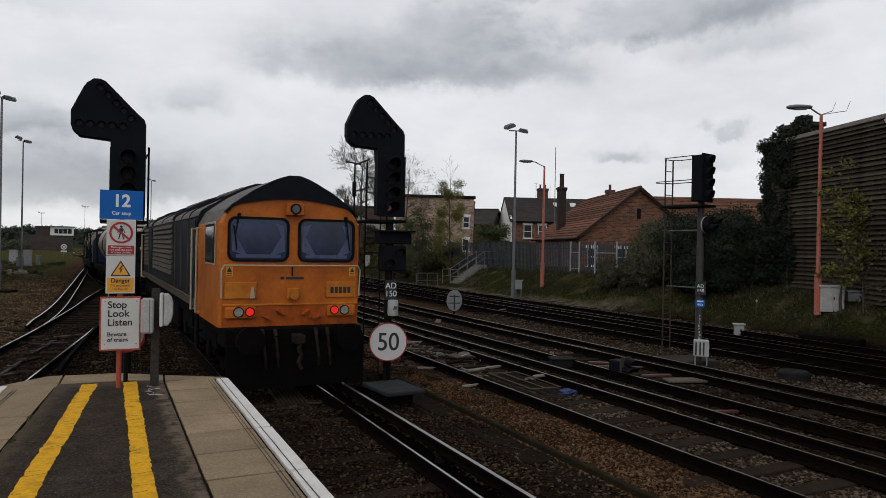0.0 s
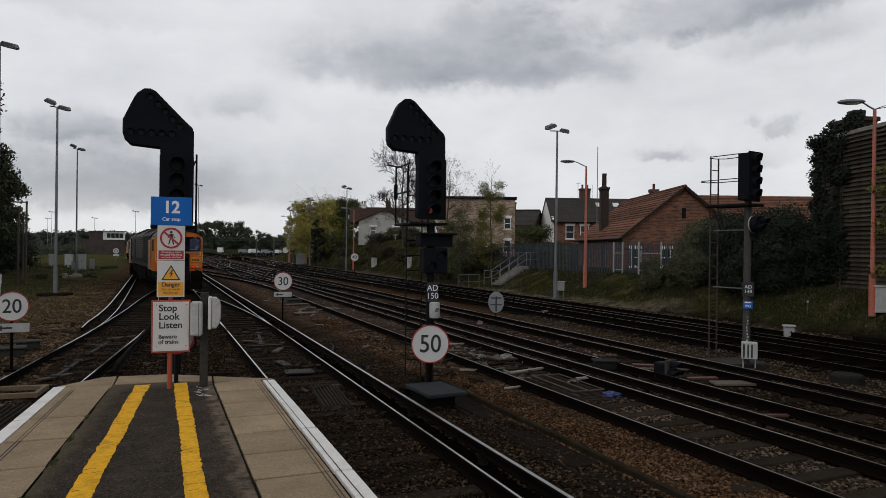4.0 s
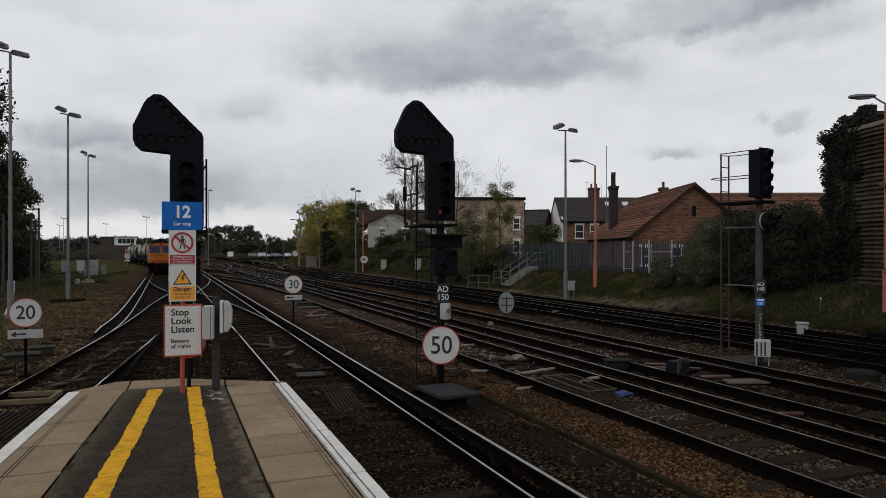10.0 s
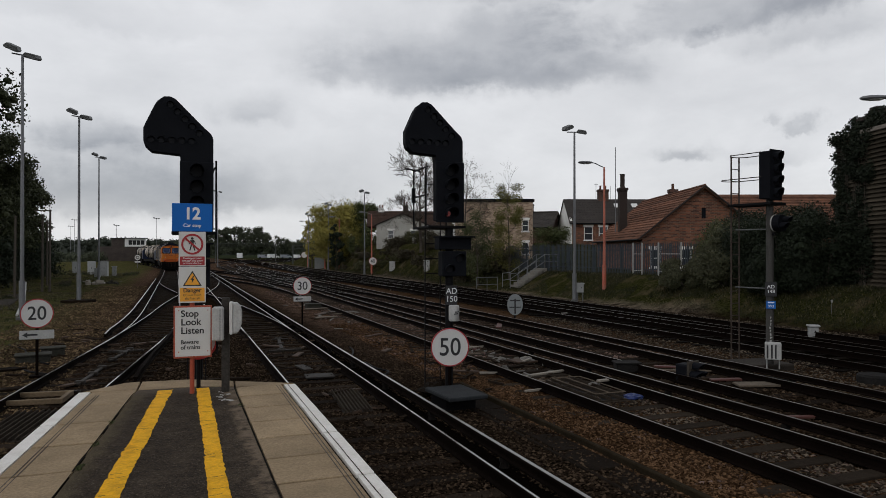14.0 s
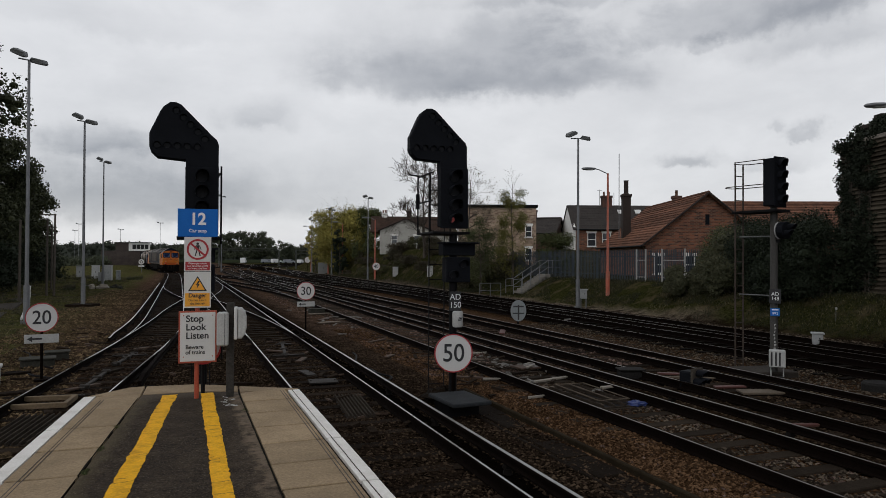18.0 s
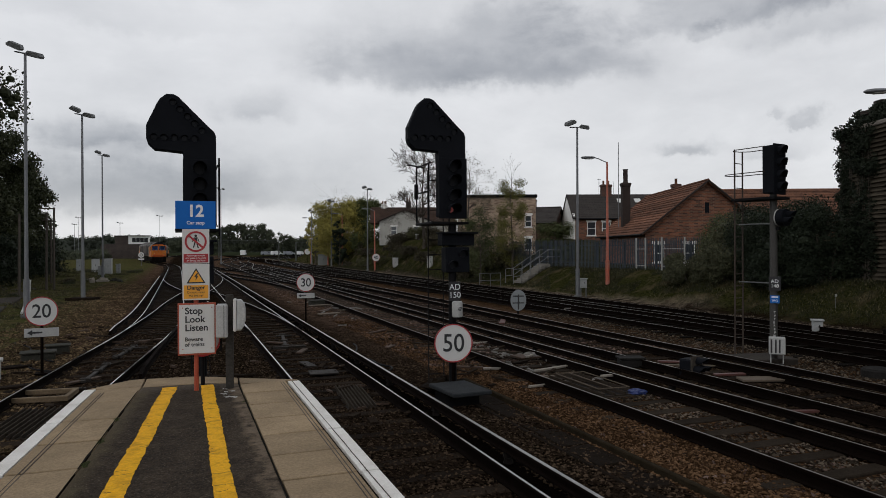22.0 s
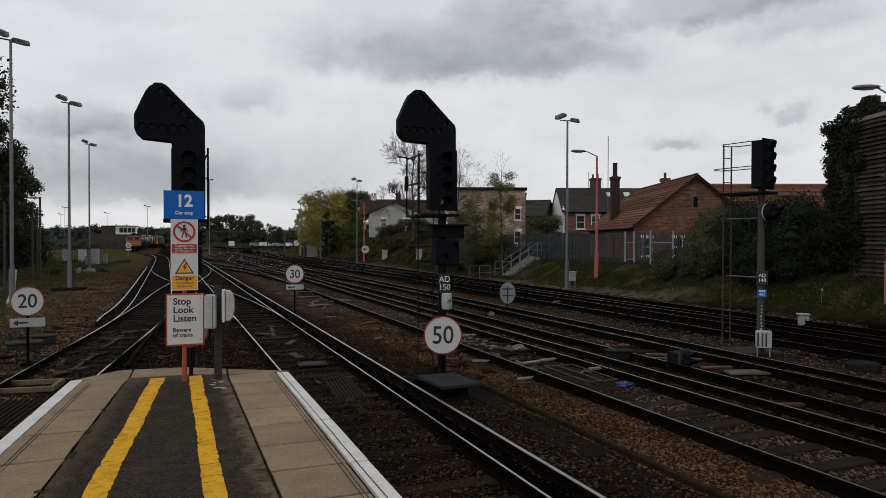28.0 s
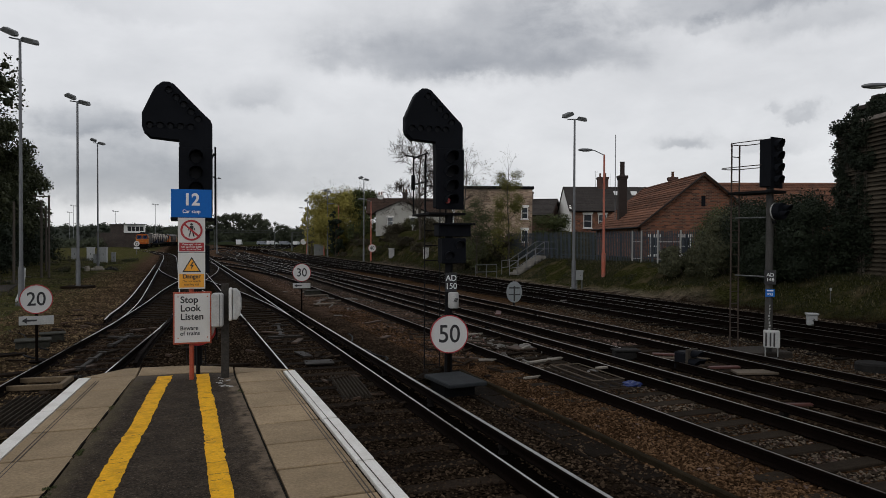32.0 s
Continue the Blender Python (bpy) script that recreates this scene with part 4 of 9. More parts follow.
    if plates:
        me = Mesh()
        me.box(-0.125, 0.095, -0.100, -0.088, 1.60, 1.96, 0.003)
        pl = part("number_plate", me, M_PLATE, sg, "black plate lettered AD 150")
        text_part("lettering", "AD\n150", 0.155, -0.015, 1.78, pl, M_TEXTW, -0.102)
        me = Mesh()
        me.lathe([(0.085, 1.31), (0.098, 1.34), (0.098, 1.57), (0.085, 1.60)], 18, Matrix.Translation((0.0, -0.19, 0)))
        dsc = part("telephone_cover", me, M_OFFW, sg, "grey-white telephone cover with three stripes", smooth=True)
        me = Mesh()
        for i in range(3):
            me.prism([(-0.03 + i * 0.024, 1.43), (-0.018 + i * 0.024, 1.43), (0.012 + i * 0.024, 1.50), (0.0 + i * 0.024, 1.50)], -0.292, -0.285, "y")
        part("stripes", me, M_PRINT, dsc)
    else:
        me = Mesh()
        me.rod((0.26, 0.0, 2.95), (0.26, 0.0, 4.3), 0.016, n=8)
        part("cable_conduit", me, M_BLACKM, sg)
    return sg


junction_signal(pose(4.79, 12.12, 0.0, 0, 0, -3), True, True)
junction_signal(pose(0.37, 12.65, -0.14, 0, 0, 0), False, False)


M_LADDER = mat("rusty_brown_ladder", (0.050, 0.034, 0.026), 0.8, 0.1, 0.3, 3, 30, 0.1)


def main_signal():
    sg = thing("main_signal", pose(13.02, 12.50, -0.18, 0, 0, 10), "grey-posted colour-light signal with a rear ladder and cage", "railway signal")
    signal_head(sg, -0.22, 0.18, 4.00, 5.12, 4, hood_len=0.17)
    me = Mesh()
    me.rod((0, 0.02, 0), (0, 0.02, 4.0), 0.088, 0.08, n=14)
    me.box(-0.20, 0.20, -0.18, 0.22, 0.0, 0.04, 0.006)
    part("post", me, mat("dark_grey_signal_post", (0.055, 0.052, 0.048), 0.7, 0.1, 0.3, 2, 35, 0.1), sg, smooth=True)
    me = Mesh()
    me.box(-0.30, 0.30, -0.20, 0.95, 3.86, 3.92, 0.006)
    part("platform_grating", me, M_BLACKM, sg)
    for z, r in ((5.10, 0.0), (4.52, 0.25)):
        me = Mesh()
        pts = [(-0.29, 0.05), (-0.29, 0.85 + r), (-0.12, 1.0 + r), (0.12, 1.0 + r), (0.29, 0.85 + r), (0.29, 0.05)]
        for a, b in zip(pts, pts[1:]):
            me.rod((a[0], a[1], z), (b[0], b[1], z), 0.011, n=8)
        part("guard_hoop", me, M_LADDER, sg)
    for x, y in ((-0.29, 0.85),):
        me = Mesh()
        me.rod((x, y, 3.9), (x, y, 5.12), 0.014, n=8)
        part("guard_post", me, M_LADDER, sg)
    ladder(sg, 0.0, 0.95, 0.05, 5.1, 0.30, mat_=M_LADDER)
    for z in (1.9, 3.3):
        me = Mesh()
        me.rod((0, 0.08, z), (0, 0.94, z), 0.016, n=8)
        part("ladder_stay", me, M_GREYD, sg)
    # small position-light signal under the head
    me = Mesh()
    disc(me, 0.01, 3.435, 0.198, -0.30, -0.14, 22)
    sub = part("position_light", me, M_BLACK, sg, "small black position-light signal with a white rim")
    me = Mesh()
    disc(me, -0.005, 3.435, 0.202, -0.14, -0.118, 26)
    part("backboard", me, M_OFFW, sub)
    for x, z in ((-0.05, 3.36), (0.08, 3.50)):
        hm = Mesh()
        hood(hm, x, z, 0.075, -0.30, 0.20, 12)
        part("lens_hood", hm, M_BLACK, sub)
    me = Mesh()
    me.box(-0.03, 0.03, -0.14, 0.0, 3.15, 3.22, 0.006)
    part("bracket", me, M_BLACKM, sub)
    # plates turned to the walkway
    turn = pose(0, 0, 0, 0, 0, -52)
    me = Mesh()
    me.box(-0.125, 0.125, -0.108, -0.094, 1.73, 2.06, 0.003)
    pl = part("number_plate", me, M_PLATE, sg, "black plate lettered AD 148", turn)
    me = Mesh()
    me.box(-0.10, 0.10, -0.110, -0.097, 1.44, 1.62, 0.003)
    bp = part("phone_plate", me, M_BLUE, sg, "blue telephone plate", turn)
    text_part("lettering", "AD\n148", 0.115, 0.0, 1.895, pl, M_TEXTW, -0.110)
    text_part("lettering", "993", 0.085, 0.0, 1.495, bp, M_TEXTW, -0.112)
    bars("small_print", bp, M_TEXTW, [(-0.07, 0.07, 1.57, 1.60)], -0.112)
    rnd = random.Random(5)
    for i in range(8):
        z = 1.20 - i * 0.078
        x = rnd.uniform(-0.035, -0.01)
        me = Mesh()
        me.box(x, x + 0.012, -0.093, -0.088, z, z + 0.05)
        me.box(x, x + rnd.choice((0.03, 0.045)), -0.0935, -0.0885, z + rnd.choice((0.0, 0.02, 0.038)), z + 0.05)
        part("painted_mark", me, M_OFFW, sg, "scrawled white paint mark", turn)


main_signal()


def relay_box():
    b = thing("striped_box", pose(12.80, 12.22, -0.10, 0, 0, -44), "white box with black stripes on thin legs beside the signal", "equipment box")
    me = Mesh()
    me.box(-0.17, 0.17, -0.13, 0.13, 0.22, 0.60, 0.012)
    body = part("body", me, M_OFFW, b)
    me = Mesh()
    for x in (-0.12, -0.03, 0.05):
        me.box(x - 0.018, x + 0.018, -0.134, -0.128, 0.25, 0.56)
    part("stripe", me, M_PRINT, body)
    for x in (-0.13, 0.13):
        me = Mesh()
        me.rod((x, 0, 0), (x, 0, 0.23), 0.014, n=8)
        part("leg", me, M_OFFW, b)
    me = Mesh()
    me.box(-0.75, 0.55, -0.25, 0.75, -0.05, 0.16, 0.03)
    single("concrete_block", me, M_CONC, "dark concrete base block under the signal", "concrete block", at=pose(13.02, 12.60, -0.2, 0, 0, -10))


relay_box()


# ---------------- speed boards ----------------
def speed_board(x, y, z0, zc, r, words, arrow=None, label="", rz=0.0, size=None, base=True):
    b = thing("speed_board", pose(x, y, z0, 0, 0, rz), label, "speed sign", "round speed boards")
    zc -= z0
    me = Mesh()
    me.rod((0, 0.05, 0), (0, 0.05, zc + r * 0.6), 0.030, n=10)
    if base:
        me.box(-0.14, 0.14, -0.09, 0.19, 0.0, 0.03, 0.004)
    part("post", me, M_RAIL, b, smooth=True)
    me = Mesh()
    disc(me, 0, zc, r - 0.012, -0.006, 0.006, 40)
    face = part("face", me, M_WHITE, b, "white sign face")
    me = Mesh()
    ring(me, 0, zc, r - 0.020, r, -0.012, 0.010, 40)
    part("rim", me, M_RED, b, "thin red rim")
    text_part("lettering", words, size or r * 1.30, 0, zc - 0.01, face, M_PRINT, -0.010, squeeze=0.90, bold=0.0035)
    if arrow:
        w, h, zb = arrow
        me = Mesh()
        me.box(-w / 2, w / 2, -0.006, 0.008, zb, zb + h, 0.003)
        ab = part("arrow_board", me, M_OFFW, b, "white board with a black arrow pointing left")
        me = Mesh()
        zc2 = zb + h / 2
        me.prism([(-w * 0.42, zc2), (-w * 0.27, zc2 + h * 0.33), (-w * 0.27, zc2 + h * 0.10), (w * 0.02, zc2 + h * 0.10), (w * 0.02, zc2 - h * 0.10),
                  (-w * 0.27, zc2 - h * 0.10), (-w * 0.27, zc2 - h * 0.33)], -0.010, -0.005, "y")
        part("arrow", me, M_PRINT, ab)
    return b


speed_board(4.70, 11.93, -0.21, 0.83, 0.355, "50", None, "white round speed board reading 50 with a red rim", -14)
speed_board(-2.83, 17.20, -0.12, 1.25, 0.318, "20", (0.655, 0.19, 0.815), "white round speed board reading 20 over a black arrow board", 6)
speed_board(4.22, 25.20, -0.21, 1.35, 0.325, "30", (0.62, 0.18, 1.00), "white round speed board reading 30 over a black arrow board", -6)
speed_board(17.45, 64.3, -0.2, 1.66, 0.37, "40", None, "small white speed board reading 40 beside the bank", -8)


def tee_board():
    b = thing("tee_board", pose(11.90, 23.5, -0.21, 0, 0, -14), "grey round board with a black cross-barred T, seen among the rails", "railway sign")
    me = Mesh()
    me.rod((0, 0.05, 0), (0, 0.05, 0.95), 0.035, n=10)
    part("post", me, M_BLACKM, b, smooth=True)
    me = Mesh()
    vs = [(0.30 * math.cos(2 * math.pi * i / 32), 0.80 + 0.40 * math.sin(2 * math.pi * i / 32)) for i in range(32)]
    me.prism(vs, -0.008, 0.008, "y")
    f = part("face", me, mat("weathered_board_back", (0.24, 0.26, 0.27), 0.6, 0, 0.15, 6, 40, 0.05), b)
    me = Mesh()
    me.box(-0.028, 0.028, -0.014, -0.007, 0.45, 1.02)
    me.box(-0.20, 0.20, -0.013, -0.0065, 0.93, 0.98)
    me.box(-0.22, 0.22, -0.013, -0.0065, 0.68, 0.72)
    part("marking", me, M_PRINT, f)


tee_board()


# ---------------- the car stop board and its neighbours ----------------
def car_stop():
    b = thing("car_stop_sign", pose(0.165, 8.72, PZ, 0, 0, -1), "orange post with stacked blue, white and orange-framed warning boards", "sign post")
    me = Mesh()
    me.rod((0.0, 0.04, -0.02), (0.0, 0.04, 2.2), 0.027, n=14)
    part("post", me, M_ORANGE, b, "orange-red painted post", smooth=True)
    # blue stop board
    me = Mesh()
    me.box(-0.225, 0.225, -0.008, 0.006, 1.915, 2.245, 0.003)
    f = part("blue_board", me, M_BLUE, b, "blue board lettered 12 Car stop")
    text_part("lettering", "12", 0.195, 0, 2.120, f, M_TEXTW, -0.010, bold=0.006, squeeze=0.95)
    text_part("lettering", "Car stop", 0.056, 0, 1.985, f, M_TEXTW, -0.010, bold=0.001)
    # no-entry board
    me = Mesh()
    me.box(-0.150, 0.152, -0.006, 0.006, 1.505, 1.912, 0.002)
    f = part("prohibition_board", me, M_WHITE, b, "white board with a red barred circle and a red notice")
    me = Mesh()
    ring(me, 0.0, 1.765, 0.100, 0.123, -0.012, -0.005, 40)
    c, s = math.cos(radians(-42)), math.sin(radians(-42))
    q = [(-0.106, -0.011), (0.106, -0.011), (0.106, 0.011), (-0.106, 0.011)]
    me.prism([(x * c - z * s, 1.765 + x * s + z * c) for x, z in q], -0.013, -0.0045, "y")
    part("red_ring", me, M_RED, f)
    me = Mesh()
    disc(me, 0.0, 1.833, 0.015, -0.0095, -0.005, 14)
    me.prism([(-0.020, 1.815), (0.020, 1.815), (0.016, 1.755), (-0.016, 1.755)], -0.0093, -0.005, "y")
    for lx in (-1, 1):
        me.prism([(lx * 0.002, 1.760), (lx * 0.016, 1.760), (lx * 0.034, 1.690), (lx * 0.020, 1.690)], -0.0091, -0.005, "y")
        me.prism([(lx * 0.018, 1.812), (lx * 0.026, 1.806), (lx * 0.042, 1.765), (lx * 0.032, 1.762)], -0.0089, -0.005, "y")
    part("walking_symbol", me, M_PRINT, f, "black walking symbol")
    me = Mesh()
    me.box(-0.136, 0.138, -0.009, -0.004, 1.518, 1.620)
    r = part("red_notice", me, M_RED, f)
    for k, (words, z) in enumerate((("Passengers must", 1.600), ("not pass this point", 1.570), ("or cross the line", 1.540))):
        text_part("lettering", words, 0.031, 0.001, z, r, M_TEXTW, -0.0105)
    # live-rail warning
    me = Mesh()
    me.box(-0.150, 0.152, -0.006, 0.006, 1.075, 1.500, 0.002)
    f = part("warning_board", me, M_WHITE, b, "white board with a yellow lightning triangle and amber notice")
    me = Mesh()
    tri = [(-0.105, 1.272), (0.107, 1.272), (0.001, 1.452)]
    me.prism(tri, -0.009, -0.005, "y")
    part("triangle_border", me, M_PRINT, f)
    me = Mesh()
    me.prism([(-0.082, 1.286), (0.084, 1.286), (0.001, 1.428)], -0.0105, -0.0085, "y")
    part("triangle", me, M_AMBER, f)
    me = Mesh()
    me.prism([(0.012, 1.395), (-0.020, 1.345), (0.000, 1.348), (-0.008, 1.300), (0.026, 1.358), (0.006, 1.356), (0.026, 1.392)], -0.0120, -0.0100, "y")
    part("lightning_symbol", me, M_PRINT, f)
    me = Mesh()
    me.box(-0.136, 0.138, -0.009, -0.004, 1.092, 1.250)
    r = part("amber_notice", me, M_AMBER, f)
    text_part("lettering", "Danger", 0.068, 0.001, 1.220, r, M_PRINT, -0.0105, bold=0.0015)
    text_part("lettering", "Do not touch", 0.036, 0.001, 1.165, r, M_PRINT, -0.0105)
    text_part("lettering", "the live rail", 0.036, 0.001, 1.125, r, M_PRINT, -0.0105)
    # stop look listen
    me = Mesh()
    me.box(-0.205, 0.222, -0.012, 0.006, 0.425, 1.040, 0.004)
    f = part("orange_frame", me, M_ORANGE, b, "orange-framed white board lettered Stop Look Listen")
    me = Mesh()
    me.box(-0.188, 0.205, -0.016, -0.010, 0.445, 1.020, 0.002)
    w = part("white_panel", me, M_WHITE, f)
    for words, z in (("Stop", 0.945), ("Look", 0.845), ("Listen", 0.745)):
        text_part("lettering", words, 0.108, -0.126, z, w, M_PRINT, -0.0175, "LEFT", bold=0.0022)
    for words, z in (("Beware", 0.612), ("of trains", 0.550)):
        text_part("lettering", words, 0.066, -0.128, z, w, M_PRINT, -0.0175, "LEFT", bold=0.0012)
    for x in (-0.150, 0.175):
        for z in (0.50, 0.985):
            me = Mesh()
            me.rod((x, -0.019, z), (x, -0.015, z), 0.007, n=8)
            part("bolt", me, M_ORANGE, w)


def lamp_bollard():
    b = thing("tail_lamp_post", pose(0.545, 8.76, PZ, 0, 0, -6), "grey square post carrying two pale rounded housings", "equipment post")
    me = Mesh()
    me.box(-0.045, 0.045, -0.045, 0.045, -0.02, 1.125, 0.008)
    part("post", me, mat("weathered_grey_post", (0.046, 0.042, 0.038), 0.85, 0, 0.4, 3, 30, 0.3, col2=(0.030, 0.026, 0.022), spec=0.15), b)
    me = Mesh()
    me.box(-0.150, -0.015, -0.17, -0.02, 0.62, 1.02, 0.018)
    h = part("front_housing", me, M_OFFW, b, "pale grey box housing")
    me = Mesh()
    me.box(-0.060, -0.052, -0.173, -0.02, 0.63, 1.01)
    part("seam", me, M_GREYD, h)
    me = Mesh()
    me.box(0.045, 0.085, -0.13, 0.06, 0.69, 1.075, 0.010)
    h = part("back_plate", me, M_WHITE, b, "white mounting plate")
    me = Mesh()
    me.prism([(0.090, 0.70), (0.135, 0.70), (0.172, 0.75), (0.190, 0.82), (0.190, 0.95), (0.172, 1.02), (0.135, 1.065), (0.090, 1.065)], -0.13, 0.06, "y", bevel=0.015)
    part("round_housing", me, M_OFFW, h, "pale grey rounded housing")
    me = Mesh()
    me.rod((-0.10, 0.02, 0.45), (-0.10, 0.02, 0.62), 0.012, n=8)
    part("cable", me, M_BLACKM, b)
    # low drum sign behind the warning board
    d = thing("round_plate", pose(0.245, 9.05, PZ, 0, 0, -3), "round white plate with a red rim behind the boards", "plate")
    me = Mesh()
    disc(me, 0, 0.575, 0.205, -0.01, 0.01, 32)
    part("plate", me, M_OFFW, d)
    me = Mesh()
    ring(me, 0, 0.575, 0.196, 0.222, -0.014, 0.006, 32)
    part("rim", me, M_RED, d, "thin red rim")
    me = Mesh()
    me.rod((0, 0.03, -0.02), (0, 0.03, 0.7), 0.025, n=8)
    part("stub", me, M_BLACKM, d)


car_stop()
lamp_bollard()


# ---------------- the train ----------------
M_LOCO = mat("orange_loco_paint", (0.56, 0.150, 0.010), 0.45, 0, 0.16, 1.1, 14, 0.03, col2=(0.33, 0.072, 0.007), patch=0.54, spec=0.3)
M_LOCOY = mat("yellow_loco_panel", (0.58, 0.190, 0.013), 0.45, 0, 0.14, 2.0, 14, 0.03, col2=(0.36, 0.105, 0.010), patch=0.56, spec=0.3)
M_LOCOR = mat("red_orange_loco_skirt", (0.44, 0.088, 0.008), 0.5, 0, 0.2, 2.4, 14, 0.04, col2=(0.22, 0.045, 0.006), patch=0.55, spec=0.25)
M_LOCOB = mat("dark_blue_loco_paint", (0.007, 0.0085, 0.014), 0.6, 0, 0.25, 1.6, 14, 0.04, spec=0.12)
M_LROOF = mat("dusty_grey_loco_roof", (0.125, 0.112, 0.100), 0.7, 0.1, 0.35, 0.8, 9, 0.06, col2=(0.052, 0.047, 0.044), patch=0.54)
M_UNDER = mat("grimy_underframe", (0.006, 0.005, 0.0045), 0.9, 0, 0.35, 2.5, 25, 0.2, spec=0.05)
M_LOUV = mat("grimy_louvre", (0.080, 0.064, 0.050), 0.7, 0.1, 0.25, 1.0, 12, 0.06, spec=0.2)
M_CREAM = mat("cream_handrail_paint", (0.48, 0.40, 0.28), 0.5, 0, 0.08)
M_CABGL = mat("blinded_cab_glass", (0.016, 0.034, 0.115), 0.10, 0, 0.25, 0.9, 3, 0.0, spec=0.5, col2=(0.006, 0.011, 0.034))
M_BLIND = mat("pale_cab_blind", (0.075, 0.092, 0.165), 0.3, 0, 0.2, 2.0, 8, 0.05, col2=(0.040, 0.055, 0.13))
M_TAIL = mat("lit_tail_lamp", (0.80, 0.016, 0.014), 0.3, 0, 0.25, 9, 40, 0.0, emit=0.5)
M_CLEARL = mat("clear_lamp_glass", (0.42, 0.42, 0.36), 0.18, 0.2, 0.25, 6, 30, 0.0, spec=0.9)
M_HEADGL = mat("unlit_headlamp_glass", (0.075, 0.072, 0.066), 0.2, 0.2, 0.25, 6, 30, 0.0, spec=0.6)
M_RUSTY = mat("rusty_brown_iron", (0.030, 0.020, 0.015), 0.85, 0, 0.4, 4, 30, 0.2, spec=0.1)
M_PANE_D = mat("dark_side_glass", (0.018, 0.022, 0.028), 0.12, 0, 0.2, 1.0, 5, 0.0, spec=0.6)
M_WAGB = mat("navy_pump_module", (0.008, 0.014, 0.042), 0.5, 0, 0.25, 1.2, 10, 0.04, spec=0.25)
M_TANK = mat("dull_silver_tank", (0.44, 0.40, 0.34), 0.5, 0.15, 0.3, 0.8, 9, 0.05, col2=(0.16, 0.105, 0.07), patch=0.52)
LOCO_LEN = 21.2
BODY_Z0 = 1.12


HALF = [(1.285, 2.96), (1.225, 3.10), (1.14, 3.22), (0.72, 3.52), (0.32, 3.735), (0.11, 3.81)]
CAB_LEN = 2.65


def loco_section():
    """Half outline of the body from cantrail to ridge, mirrored."""
    return HALF + [(-x, z) for x, z in reversed(HALF)]


def roof_z(x):
    a = abs(x)
    if a <= HALF[-1][0]:
        return HALF[-1][1]
    for (x1, z1), (x0, z0) in zip(HALF, HALF[1:]):
        if a >= x0:
            return z0 + (z1 - z0) * min(1.0, (a - x0) / (x1 - x0))
    return HALF[0][1]


def arc_top(x):
    """Lower edge of the dark brow over the cab front."""
    return 3.395 - 0.185 * (abs(x) / 1.18) ** 2.0


def round_rect(x0, x1, z0, z1, r, n=5):
    out = []
    for cx, cz, a0 in ((x1 - r, z1 - r, 0), (x0 + r, z1 - r, 90), (x0 + r, z0 + r, 180), (x1 - r, z0 + r, 270)):
        for i in range(n + 1):
            a = radians(a0 + 90 * i / n)
            out.append((cx + r * math.cos(a), cz + r * math.sin(a)))
    return out


def bogie(parent, yc, wheels=3, gap=1.85):
    bg = part("bogie", bogie_mesh(wheels, gap), M_UNDER, parent, "grimy bogie frame", Matrix.Translation((0, yc, 0)))
    for i in range(wheels):
        y = (i - (wheels - 1) / 2) * gap
        me = Mesh()
        for x in (-0.78, 0.78):
            me.lathe([(0.53, -0.065), (0.53, -0.02), (0.50, 0.065), (0.12, 0.07)], 22, Matrix.Translation((x, y, 0.505)) @ pose(0, 0, 0, 0, 90 if x > 0 else -90, 0))
        me.rod((-0.78, y, 0.505), (0.78, y, 0.505), 0.09, n=8)
        part("wheelset", me, M_UNDER, bg, smooth=True)
    return bg


def bogie_mesh(wheels, gap):
    me = Mesh()
    h = (wheels - 1) / 2 * gap + 0.75
    for x in (-1.0, 1.0):
        me.box(x - 0.09, x + 0.09, -h, h, 0.52, 0.86, 0.03)
        for i in range(wheels):
            y = (i - (wheels - 1) / 2) * gap
            me.box(x - 0.14, x + 0.14, y - 0.2, y + 0.2, 0.34, 0.66, 0.03)
            for dy in (-0.42, 0.42):
                me.rod((x, y + dy, 0.40), (x, y + dy, 0.86), 0.09, n=8)
    me.box(-0.95, 0.95, -0.3, 0.3, 0.55, 0.95, 0.03)
    return me


